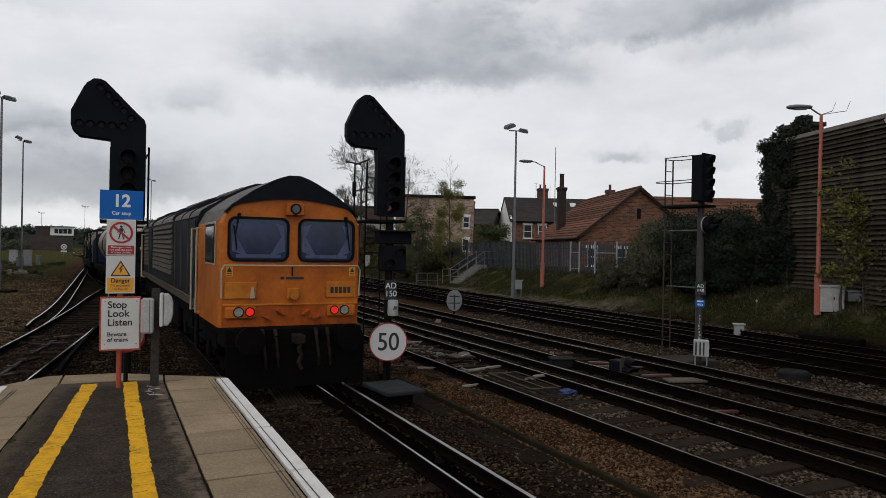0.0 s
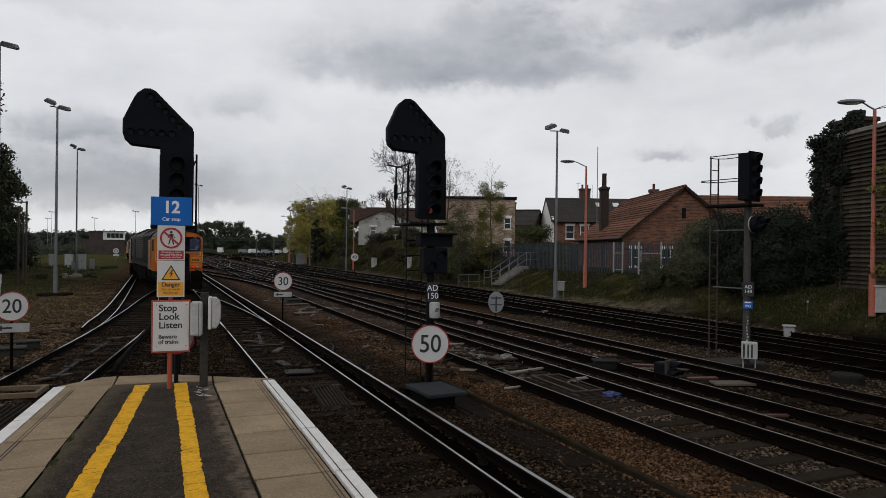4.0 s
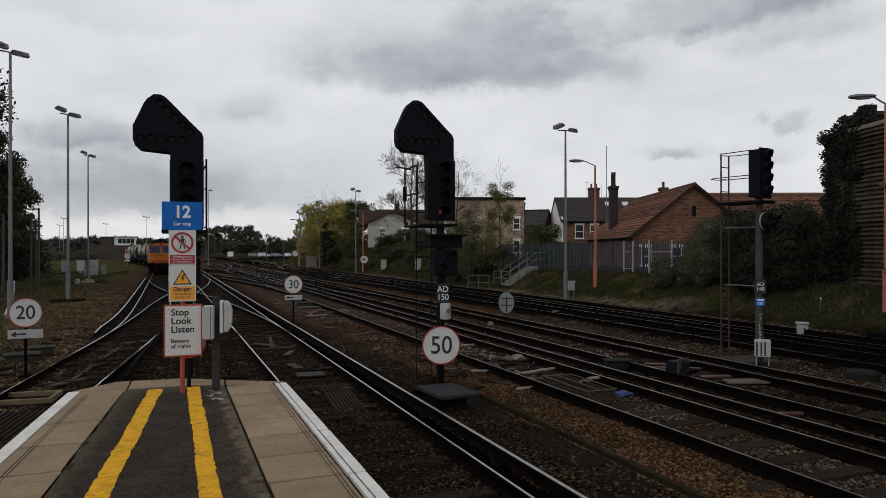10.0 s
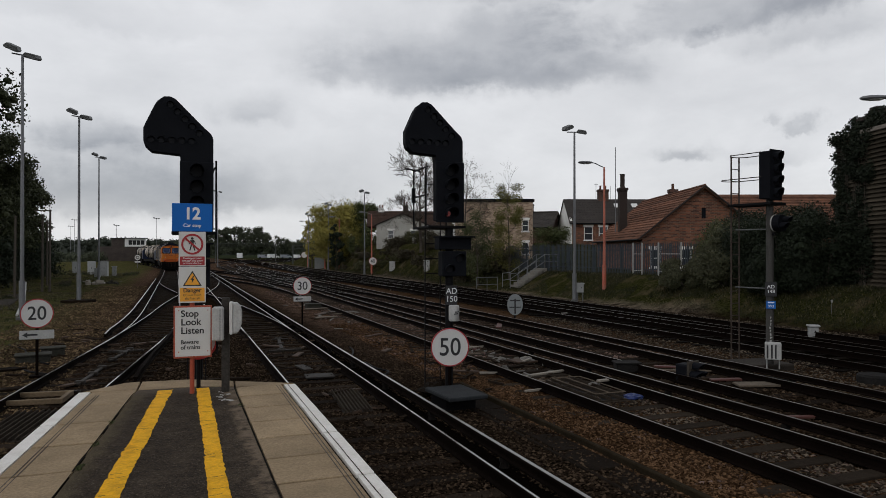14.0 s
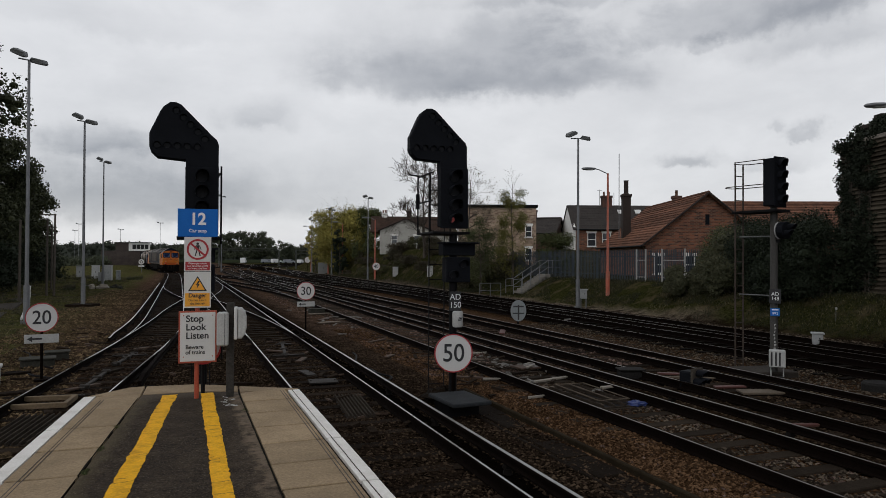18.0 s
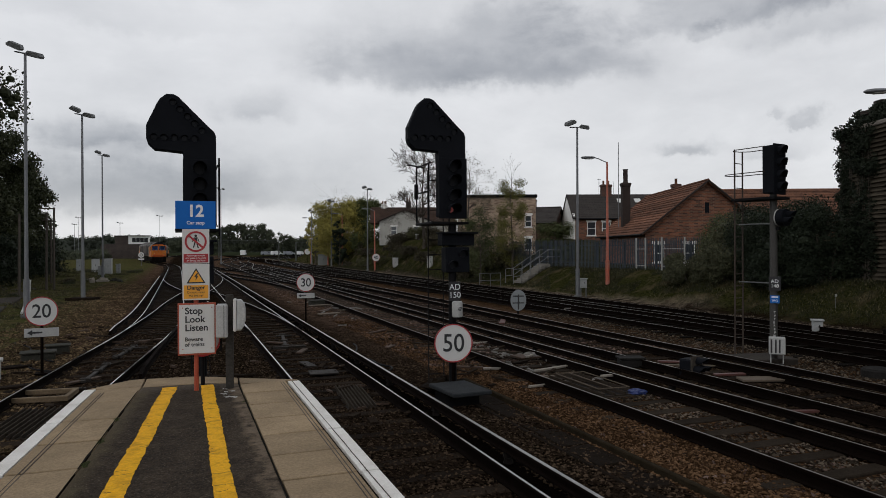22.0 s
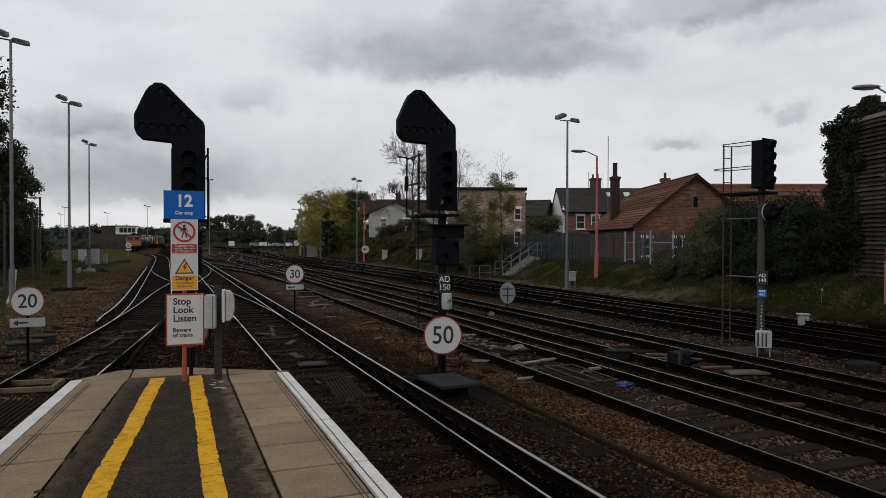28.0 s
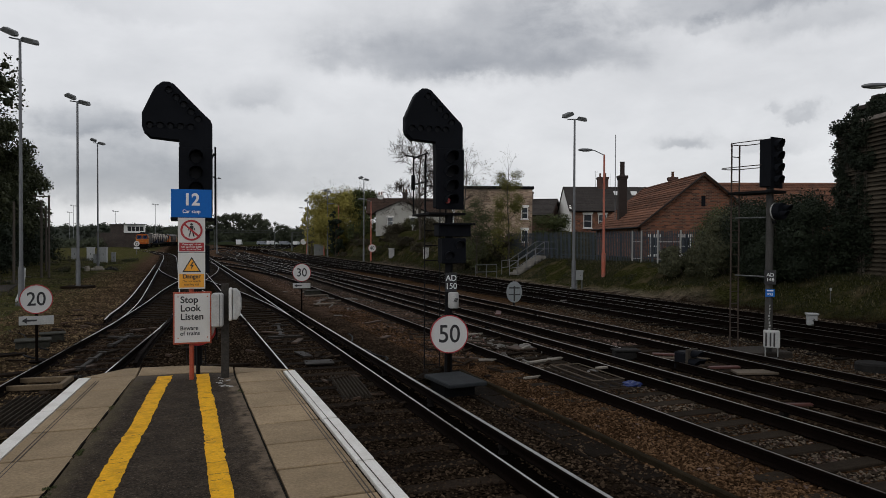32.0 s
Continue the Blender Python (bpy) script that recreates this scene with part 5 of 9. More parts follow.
def build_loco(name_label):
    lo = thing("diesel_locomotive", pose(0, 0, 0), name_label, "locomotive", "train vehicles")
    L = LOCO_LEN

    def cab(end):
        """end: 0 for the rear face at y = 0, 1 for the other."""
        flip = Matrix.Identity(4) if end == 0 else Matrix.Translation((0, L, 0)) @ pose(0, 0, 0, 0, 0, 180)
        cb = part("cab", cab_shell(), M_LOCO, lo, "orange cab with a dark brow", flip)
        # brow, proud of the face and following the roof's outline
        me = Mesh()
        n = 24
        xs = [-1.20 + 2.40 * i / n for i in range(n + 1)]
        vs = []
        for x in xs:
            t = roof_z(x) + 0.012
            b = min(arc_top(x), t - 0.03)
            vs += [(x, -0.05, b), (x, -0.05, t), (x, 0.06, b), (x, 0.16, t)]
        fs = []
        for i in range(n):
            a, c = i * 4, i * 4 + 4
            fs += [(a, c, c + 1, a + 1), (a + 2, c + 2, c, a), (a + 1, c + 1, c + 3, a + 3)]
        fs += [(0, 1, 3, 2), (n * 4, n * 4 + 2, n * 4 + 3, n * 4 + 1)]
        me.add(vs, fs)
        part("brow", me, M_LOCOB, cb, "dark blue brow panel")
        me = Mesh()
        vs2 = []
        for x in [-1.285 + 2.57 * i / 20 for i in range(21)]:
            vs2 += [(x, 0.16, roof_z(x) + 0.004), (x, CAB_LEN, roof_z(x) + 0.012)]
        me.add(vs2, [(i * 2, i * 2 + 2, i * 2 + 3, i * 2 + 1) for i in range(20)])
        part("cab_roof", me, M_LROOF, cb, "dusty grey cab roof")
        me = Mesh()
        top = loco_section()
        for (x0, z0), (x1, z1) in zip(top, top[1:]):
            me.rod((x0, CAB_LEN, z0 + 0.01), (x1, CAB_LEN, z1 + 0.01), 0.055, n=6, caps=False)
        for sx in (-1, 1):
            me.rod((sx * 1.285, CAB_LEN, 1.2), (sx * 1.285, CAB_LEN, 2.98), 0.045, n=6)
        part("cab_joint", me, M_BLACK, cb, "black rubber joint behind the cab")
        # windscreens
        for sx in (-1, 1):
            x0, x1 = (0.125, 1.110) if sx > 0 else (-1.110, -0.125)
            zt, zb, r = 3.015, 2.315, 0.11
            o, i_ = round_rect(x0 - 0.045, x1 + 0.045, zb - 0.045, zt + 0.045, r + 0.03), round_rect(x0, x1, zb, zt, r)
            me = Mesh()
            k = len(o)
            vs = [(p[0], y, p[1]) for y, pl in ((-0.032, o), (-0.032, i_), (-0.004, i_), (0.0, o)) for p in pl]
            fs = []
            for q in range(k):
                w = (q + 1) % k
                for a, b in ((0, 1), (1, 2), (3, 0)):
                    fs.append((a * k + q, a * k + w, b * k + w, b * k + q))
            me.add(vs, fs)
            part("window_seal", me, M_BLACK, cb)
            me = Mesh()
            me.prism(i_, -0.014, -0.004, "y")
            ws = part("windscreen", me, M_CABGL, cb, "bluish windscreen")
            # drawn blind: pale gathered edges showing behind the glass
            me = Mesh()
            for side in (-1, 1):
                e = x0 if side < 0 else x1
                me.prism([(e - side * 0.03, zb + 0.14), (e - side * 0.30, zb + 0.05), (e - side * 0.10, zb + 0.40), (e - side * 0.20, zt - 0.06), (e - side * 0.05, zt - 0.10)][::-side], -0.0165, -0.0145, "y")
            me.box(x0 + 0.10, x1 - 0.10, -0.0165, -0.0145, zb + 0.025, zb + 0.085)
            part("blind_edge", me, M_BLIND, ws, "pale blind edge")
            me = Mesh()
            wx = x0 + 0.08 if sx < 0 else x1 - 0.08
            me.rod((wx + 0.06 * -sx, -0.06, 3.09), (wx - 0.01, -0.05, 2.70), 0.012, n=6)
            me.rod((wx - 0.03, -0.045, 2.90), (wx + 0.03, -0.045, 2.48), 0.010, n=6)
            me.rod((wx + 0.06 * -sx, -0.07, 3.09), (wx + 0.06 * -sx, 0.0, 3.09), 0.03, n=8)
            part("wiper", me, M_BLACK, cb)
        # top headlight
        me = Mesh()
        me.prism([(-0.165, 3.108), (0.165, 3.108), (0.165, 3.28), (0.13, 3.325), (-0.13, 3.325), (-0.165, 3.28)], -0.13, 0.0, "y", bevel=0.015)
        hl = part("headlight_box", me, M_LOCO, cb)
        me = Mesh()
        me.rod((0, -0.145, 3.22), (0, -0.12, 3.22), 0.098, n=20)
        part("lamp_ring", me, M_BLACK, hl)
        me = Mesh()
        me.rod((0, -0.152, 3.22), (0, -0.13, 3.22), 0.070, n=20)
        part("lamp_glass", me, M_HEADGL, hl)
        # cream handrail round the nose
        me = Mesh()
        pts = [(-1.25, -0.04, 1.64), (-1.26, -0.06, 2.12), (-1.21, -0.08, 2.205), (1.21, -0.08, 2.205), (1.26, -0.06, 2.12), (1.25, -0.04, 1.64)]
        for a, b in zip(pts, pts[1:]):
            me.rod(a, b, 0.014, n=8)
        for x in (-1.20, -0.4, 0.4, 1.20):
            me.rod((x, -0.08, 2.205), (x, 0, 2.205), 0.012, n=6)
        part("nose_handrail", me, M_CREAM, cb, "cream nose handrail")
        # crease over the lower nose and the redder skirt under it
        me = Mesh()
        me.box(-1.225, 1.225, -0.030, 0.0, 1.49, 1.525, 0.008)
        part("nose_crease", me, M_LOCOY, cb)
        me = Mesh()
        me.prism([(-1.225, 1.16), (-1.10, 1.125), (1.10, 1.125), (1.225, 1.16), (1.225, 1.49), (-1.225, 1.49)], -0.012, 0.0, "y")
        part("nose_skirt", me, M_LOCOR, cb, "red-orange lower nose")
        for x0, x1 in ((-1.205, -0.640), (0.615, 1.185)):
            me = Mesh()
            me.box(x0, x1, -0.030, 0.0, 1.615, 1.915, 0.012)
            part("access_panel", me, M_LOCOY, cb, "yellow access panel")
            me = Mesh()
            me.box(x0 + 0.02, x1 - 0.005, -0.075, 0.0, 1.265, 1.485, 0.03)
            lp = part("lamp_panel", me, M_LOCO, cb)
            sgn = -1 if x0 < 0 else 1
            for cx, r, mt, nm in ((0.962, 0.080, M_CLEARL, "marker_lamp"), (0.768, 0.072, M_TAIL, "tail_lamp")):
                cx *= sgn
                me = Mesh()
                me.rod((cx, -0.088, 1.392), (cx, -0.07, 1.392), r + 0.012, n=20)
                part("lamp_ring", me, M_BLACK, lp)
                me = Mesh()
                me.rod((cx, -0.094, 1.392), (cx, -0.08, 1.392), r - 0.006, n=20)
                part(nm, me, mt if end == 0 else M_CLEARL, lp, "glowing red tail lamp" if (mt is M_TAIL and end == 0) else "clear marker lamp")
        bars("number_bars", cb, M_PRINT, [(0.70 + i * 0.082, 0.70 + i * 0.082 + 0.060, 1.70, 1.815) for i in range(5)], -0.034)
        bars("name_bars", cb, M_PRINT, [(-0.225, -0.155, 1.955, 2.005), (-0.13, 0.20, 1.955, 1.998)], -0.006)
        me = Mesh()
        me.box(-0.11, 0.11, -0.09, 0.0, 1.60, 1.80, 0.02)
        me.rod((0.0, -0.14, 1.68), (0.0, -0.08, 1.68), 0.085, n=12)
        part("jumper_socket", me, M_LOCOY, cb)
        me = Mesh()
        me.rod((-0.02, -0.03, 2.02), (-0.02, -0.03, 2.20), 0.012, n=6)
        part("hose_hook", me, M_BLACK, cb)
        me = Mesh()
        me.prism([(-0.765, 1.625), (-0.685, 1.625), (-0.695, 1.72), (-0.715, 1.82), (-0.745, 1.82)], -0.10, -0.03, "y", bevel=0.01)
        part("lamp_iron", me, M_CREAM, cb)
        for x in (-1.115, 1.125):
            me = Mesh()
            me.box(x - 0.06, x + 0.06, -0.006, 0.0, 2.01, 2.185)
            wl = part("warning_label", me, M_AMBER, cb)
            me = Mesh()
            me.prism([(x - 0.048, 2.085), (x + 0.048, 2.085), (x, 2.172)], -0.008, -0.005, "y")
            for z in (2.025, 2.052):
                me.box(x - 0.045, x + 0.045, -0.008, -0.005, z, z + 0.014)
            part("label_print", me, M_PRINT, wl)
        # lifting lugs on the skirt
        for x, z, t in ((-0.47, 1.28, 25), (-0.22, 1.37, 30), (0.22, 1.37, -30), (0.43, 1.28, -25)):
            me = Mesh()
            me.box(-0.085, 0.085, -0.12, 0.0, -0.02, 0.02, 0.006, pose(x, 0, z, 0, t, 0))
            part("lifting_lug", me, M_LOCOR, cb)
        # buffer beam, buffers, coupling, hoses, snow plough
        me = Mesh()
        me.box(-1.22, 1.22, -0.30, 0.5, 0.78, 1.125, 0.03)
        bb = part("buffer_beam", me, M_UNDER, cb, "grimy black buffer beam")
        for x in (-0.865, 0.865):
            me = Mesh()
            me.box(x - 0.20, x + 0.20, -0.34, -0.28, 0.76, 1.16, 0.03)
            me.rod((x, -0.62, 0.96), (x, -0.25, 0.96), 0.11, n=14)
            me.rod((x, -0.70, 0.96), (x, -0.62, 0.96), 0.24, n=20)
            part("buffer", me, M_UNDER, bb, smooth=True)
        me = Mesh()
        me.box(-0.09, 0.09, -0.62, -0.28, 0.86, 1.02, 0.02)
        for k in range(4):
            me.rod((-0.03 if k % 2 else 0.03, -0.56, 0.92 - 0.12 * k), (0.03 if k % 2 else -0.03, -0.58, 0.78 - 0.12 * k), 0.035, n=8)
        part("coupling", me, M_RUSTY, bb, "rusty screw coupling")
        for x in (-0.60, -0.38, 0.34, 0.55):
            me = Mesh()
            me.rod((x, -0.32, 1.10), (x, -0.40, 0.98), 0.035, n=6)
            me.rod((x, -0.40, 0.98), (x + 0.03, -0.46, 0.62), 0.028, n=6)
            me.rod((x + 0.03, -0.46, 0.62), (x + 0.06, -0.38, 0.40), 0.028, n=6)
            part("brake_hose", me, M_RUSTY, bb)
        me = Mesh()
        me.prism([(-1.2, 0.10), (1.2, 0.10), (1.22, 0.86), (-1.22, 0.86)], -0.42, -0.36, "y", bevel=0.01)
        part("obstacle_deflector", me, M_UNDER, bb)
        # cab side windows, doors and handrails
        for sx in (-1, 1):
            x = sx * 1.287

            def side_box(y0, y1, z0, z1, d, bev=0.008):
                me = Mesh()
                me.box(min(x, x + sx * d), max(x, x + sx * d), y0, y1, z0, z1, bev)
                return me
            w = part("side_window_frame", side_box(0.38, 1.52, 2.19, 2.97, 0.018), M_CREAM, cb, "pale window surround")
            part("side_window_seal", side_box(0.42, 1.48, 2.225, 2.935, 0.024), M_BLACK, w)
            part("side_window", side_box(0.47, 1.43, 2.27, 2.89, 0.028), M_PANE_D, w)
            for y in (2.28, 3.02):
                me = Mesh()
                me.rod((sx * 1.36, y, 1.18), (sx * 1.36, y, 2.90), 0.022, n=8)
                for z in (1.2, 2.88):
                    me.rod((sx * 1.36, y, z), (sx * 1.28, y, z), 0.018, n=6)
                part("door_handrail", me, M_CREAM, cb, "cream door handrail")
            for z in (0.45, 0.8):
                me = Mesh()
                me.box(sx * 1.27 - 0.06, sx * 1.27 + 0.06, 2.30, 3.00, z, z + 0.03, 0.006)
                part("step", me, M_UNDER, cb)
            for y in (2.28, 3.02):
                me = Mesh()
                me.rod((sx * 1.31, y, 0.45), (sx * 1.31, y, 1.15), 0.02, n=6)
                part("step_rail", me, M_UNDER, cb)

    def cab_shell():
        me = Mesh()
        xs = [(1.285, 2.94), (1.22, 3.08), (1.13, 3.20), (0.71, 3.50), (0.31, 3.715), (-0.31, 3.715), (-0.71, 3.50), (-1.13, 3.20), (-1.22, 3.08), (-1.285, 2.94)]
        full = [(-1.285, BODY_Z0), (1.285, BODY_Z0)] + xs
        vs = []
        rings = [(0.0, 0.962), (0.03, 0.978), (0.11, 1.0), (CAB_LEN, 1.0)]
        for y, k in rings:
            vs += [(x * k, y, z if z < 1.2 else 1.12 + (z - 1.12) * (1 if k == 1 else 0.995)) for x, z in full]
        n = len(full)
        fs = [tuple(range(n))]
        for r in range(3):
            for i in range(n):
                j = (i + 1) % n
                fs.append((r * n + i, r * n + j, (r + 1) * n + j, (r + 1) * n + i))
        fs.append(tuple(range(3 * n, 4 * n)))
        me.add(vs, fs)
        return me

    cab(0)
    cab(1)
    # body between the cabs
    me = Mesh()
    half = [(1.285, 3.14), (1.235, 3.25), (1.10, 3.35), (0.72, 3.54), (0.32, 3.735), (0.11, 3.81)]
    top = half + [(-x, z) for x, z in reversed(half)]
    me.prism([(-1.26, BODY_Z0 + 0.22), (1.26, BODY_Z0 + 0.22)] + [(x * 0.985, z - 0.03) for x, z in top], CAB_LEN, L - CAB_LEN, "y")
    part("body_side", me, M_LOCOB, lo, "dark blue-black body side")
    me = Mesh()
    vs = []
    for y in (CAB_LEN, L - CAB_LEN):
        vs += [(x, y, z) for x, z in top]
    n = len(top)
    me.add(vs, [(i, i + 1, n + i + 1, n + i) for i in range(n - 1)])
    part("roof", me, M_LROOF, lo, "dusty grey-brown roof")
    for y, r in ((4.1, 0.018), (5.6, 0.018), (7.25, 0.06), (10.6, 0.02), (14.0, 0.05), (17.2, 0.02)):
        me = Mesh()
        for (x0, z0), (x1, z1) in zip(top, top[1:]):
            me.rod((x0, y, z0 + 0.01), (x1, y, z1 + 0.01), r, n=6, caps=False)
        part("roof_seam", me, M_LOCOB, lo)
    for y0, y1 in ((3.4, 6.7), (8.2, 13.0)):
        me = Mesh()
        me.box(-0.30, 0.30, y0, y1, 3.66, 3.835, 0.03)
        hatch = part("roof_hatch", me, M_LROOF, lo)
        me = Mesh()
        for k in range(int((y1 - y0) / 0.55)):
            me.box(-0.26, 0.26, y0 + 0.1 + 0.55 * k, y0 + 0.45 + 0.55 * k, 3.83, 3.845)
        part("grille", me, M_LOCOB, hatch, "dark roof grille")
    # louvred grilles and doors along the sides
    for sx in (-1, 1):
        for y0, y1, kind in ((3.15, 4.25, "d"), (4.40, 5.55, "d"), (5.70, 6.90, "d"), (7.6, 13.7, "g"), (14.3, 15.6, "d"), (15.8, 17.9, "g")):
            x = sx * 1.262
            me = Mesh()
            if kind == "d":
                me.box(min(x, x + sx * 0.02), max(x, x + sx * 0.02), y0, y1, 1.58, 3.08, 0.008)
                d = part("body_door", me, M_LOCOB, lo)
                me = Mesh()
                me.box(min(x, x + sx * 0.03), max(x, x + sx * 0.03), y1 + 0.03, y1 + 0.10, 1.48, 3.11, 0.008)
                part("door_pillar", me, M_LOUV, d, "grey-brown door pillar")
            else:
                for i in range(10):
                    z = 1.70 + i * 0.140
                    me.add([(x, y0, z), (x, y1, z), (x + sx * 0.055, y0, z + 0.01), (x + sx * 0.055, y1, z + 0.01), (x + sx * 0.012, y0, z + 0.115), (x + sx * 0.012, y1, z + 0.115)],
                           [(0, 1, 3, 2), (2, 3, 5, 4), (0, 2, 4), (1, 5, 3)])
                part("louvre_panel", me, M_LOUV, lo, "grey-brown louvred panel")
    me = Mesh()
    for sx in (-1, 1):
        me.box(sx * 1.26 - 0.05, sx * 1.26 + 0.05, CAB_LEN, L - CAB_LEN, 1.22, 1.38, 0.02)
        me.rod((sx * 1.33, CAB_LEN + 0.4, 1.42), (sx * 1.33, L - CAB_LEN - 0.4, 1.42), 0.02, n=6)
    part("solebar", me, M_LOUV, lo, "grey-brown solebar")
    me = Mesh()
    me.box(-1.15, 1.15, 7.2, 13.8, 0.30, 0.98, 0.06)
    me.box(-1.1, 1.1, 0.3, L - 0.3, 0.86, 1.40, 0.02)
    part("fuel_tank", me, M_UNDER, lo, "grimy underslung fuel tank")
    bogie(lo, 4.0)
    bogie(lo, L - 4.0)
    return lo


WAG_LEN = 15.6


def build_wagon():
    wg = thing("tank_wagon", pose(0, 0, 0), "flat wagon carrying dull silver water tanks in frames", "rail wagon", "train vehicles")
    L = WAG_LEN
    me = Mesh()
    me.box(-1.2, 1.2, 0.3, L - 0.3, 0.92, 1.14, 0.03)
    for x in (-1.18, 1.18):
        me.box(x - 0.07, x + 0.07, 0.25, L - 0.25, 0.80, 1.16, 0.02)
    for y in (0.0, L - 0.35):
        me.box(-1.2, 1.2, y + 0.02, y + 0.33, 0.80, 1.12, 0.03)
    part("underframe", me, M_UNDER, wg, "grimy wagon underframe")
    for y, s in ((0.0, -1), (L, 1)):
        for x in (-0.865, 0.865):
            me = Mesh()
            me.rod((x, y, 0.96), (x, y + s * 0.35, 0.96), 0.10, n=10)
            me.rod((x, y + s * 0.35, 0.96), (x, y + s * 0.42, 0.96), 0.22, n=14)
            part("buffer", me, M_UNDER, wg)
    me = Mesh()
    me.prism([(-1.05, 1.14), (1.05, 1.14), (1.05, 2.6), (0.7, 3.1), (-0.7, 3.1), (-1.05, 2.6)], 0.5, 2.3, "y", bevel=0.05)
    part("pump_module", me, M_WAGB, wg, "navy blue pump module")
    for y in (2.6, 8.7, 14.9):
        me = Mesh()
        for x in (-1.15, 1.15):
            me.rod((x, y, 1.14), (x, y, 3.3), 0.05, n=6)
        me.rod((-1.15, y, 3.3), (1.15, y, 3.3), 0.05, n=6)
        part("tank_frame", me, M_LOCOB, wg, "dark tank frame")
    for k, (y0, y1) in enumerate(((2.9, 8.4), (9.0, 14.6))):
        me = Mesh()
        R, zc, n = 1.16, 2.42, 24
        prof = [(0.25, y0), (0.75, y0 + 0.10), (1.02, y0 + 0.25), (R, y0 + 0.5), (R, y1 - 0.5), (1.02, y1 - 0.25), (0.75, y1 - 0.10), (0.25, y1)]
        me.lathe(prof, n, Matrix.Translation((0, 0, zc)) @ pose(0, 0, 0, -90, 0, 0))
        tk = part("tank", me, M_TANK, wg, "dull silver cylindrical tank", smooth=True)
        for y in (y0 + 0.55, (y0 + y1) / 2, y1 - 0.55):
            me = Mesh()
            me.lathe([(R + 0.02, y - 0.06), (R + 0.035, y - 0.05), (R + 0.035, y + 0.05), (R + 0.02, y + 0.06)], n, Matrix.Translation((0, 0, zc)) @ pose(0, 0, 0, -90, 0, 0))
            part("tank_band", me, M_LOCOB, tk)
        me = Mesh()
        me.lathe([(0.30, 3.52), (0.30, 3.66), (0.22, 3.72)], 14, Matrix.Translation((0, (y0 + y1) / 2, 0)))
        part("manhole", me, M_TANK, tk)
        for y in (y0 + 0.1, y1 - 0.1):
            for x in (-1.16, 1.16):
                me = Mesh()
                me.rod((x, y, 1.14), (x, y, 2.35), 0.045, n=6)
                me.rod((x, y, 2.35), (x * 0.35, y, 1.14), 0.04, n=6)
                part("frame_strut", me, M_LOCOB, wg)
    bogie(wg, 2.4, 2, 1.8)
    bogie(wg, L - 2.4, 2, 1.8)
    return wg


LOCO = build_loco("orange and dark blue diesel locomotive with lit red tail lamps")
WAGON = build_wagon()
LEADER = copy_thing(LOCO, pose(0, 0, 0))
WAGONS = [WAGON] + [copy_thing(WAGON, pose(0, 0, 0)) for _ in range(2)]


# ---------------- lamps ----------------
M_LAMPGL = mat("lamp_diffuser", (0.45, 0.45, 0.43), 0.25, 0, 0.08)


def flood_mast(x, y, z, h, heads, label, rz=0.0, base=False):
    b = thing("flood_mast", pose(x, y, z, 0, 0, rz), label, "lamp post", "floodlight masts")
    me = Mesh()
    me.rod((0, 0, -0.1), (0, 0, 1.5), 0.115, 0.115, 12)
    me.rod((0, 0, 1.5), (0, 0, h), 0.078, 0.05, 12)
    part("mast", me, M_GREY, b, smooth=True)
    me = Mesh()
    me.box(-0.16, 0.16, -0.16, 0.16, -0.1, 0.05, 0.01)
    part("base_plate", me, M_GREYD, b)
    me = Mesh()
    me.rod((heads[0][0] * 1.1, heads[0][1], h), (heads[-1][0] * 1.1, heads[-1][1], h), 0.03, n=8)
    part("cross_arm", me, M_GREY, b)
    for hx, hy, tilt, yaw, roll in heads:
        hm = Matrix.Translation((hx, hy, h + (0.20 if hx < 0 else -0.02))) @ pose(0, 0, 0, tilt, roll, yaw)
        me = Mesh()
        me.prism([(-0.25, -0.06), (0.25, -0.06), (0.28, 0.02), (0.20, 0.14), (-0.20, 0.14), (-0.28, 0.02)], -0.24, 0.24, "y", bevel=0.02)
        hd = part("floodlight", me, M_GREYD, b, "grey floodlight head", hm)
        me = Mesh()
        me.box(-0.21, 0.21, -0.19, 0.19, -0.072, -0.058)
        part("lamp_glass", me, M_LAMPGL, hd)
    if base:
        me = Mesh()
        for k in range(5):
            me.box(-0.68, 0.68, -0.55 + k * 0.22, -0.35 + k * 0.22, 0.0, 0.16, 0.01)
        single("timber_platform", me, M_SLEEP, "brown timber boards round the mast foot", "timber base", at=pose(x, y - 0.1, ground_z(x, y) - 0.01, 0, 0, -20))
    return b


TWIN = [(-0.22, -0.30, 16, 25, 22), (0.20, 0.30, 10, 10, 14)]
flood_mast(-5.82, 32.2, -0.1, 10.6, TWIN, "tall grey lamp mast with two floodlights in the grass", -25)
flood_mast(-4.88, 41.6, -0.12, 9.9, TWIN, "tall grey lamp mast standing on a timber base", -20, True)
flood_mast(-6.45, 68.4, -0.1, 11.0, TWIN, "tall grey lamp mast beside pale cabinets", -20)
flood_mast(20.25, 32.85, -0.1, 9.2, [(-0.36, 0, 12, 10, -24), (0.40, 0, 12, -10, 12)], "grey lamp mast with two floodlights beside the line", -20)
flood_mast(20.7, 80.0, -0.1, 9.6, [(-0.35, 0, 18, 10, -18), (0.30, 0, 10, -10, 12)], "grey lamp mast with two floodlights before a bank", -15)
flood_mast(21.1, 103.0, -0.1, 9.6, [(-0.30, 0, 18, 10, -18), (0.30, 0, 10, -10, 12)], "distant grey lamp mast in front of trees", -15)
flood_mast(20.8, 118.0, -0.1, 8.8, [(-0.30, 0, 18, 10, -18), (0.30, 0, 10, -10, 12)], "distant grey lamp mast at the track's curve", -15)
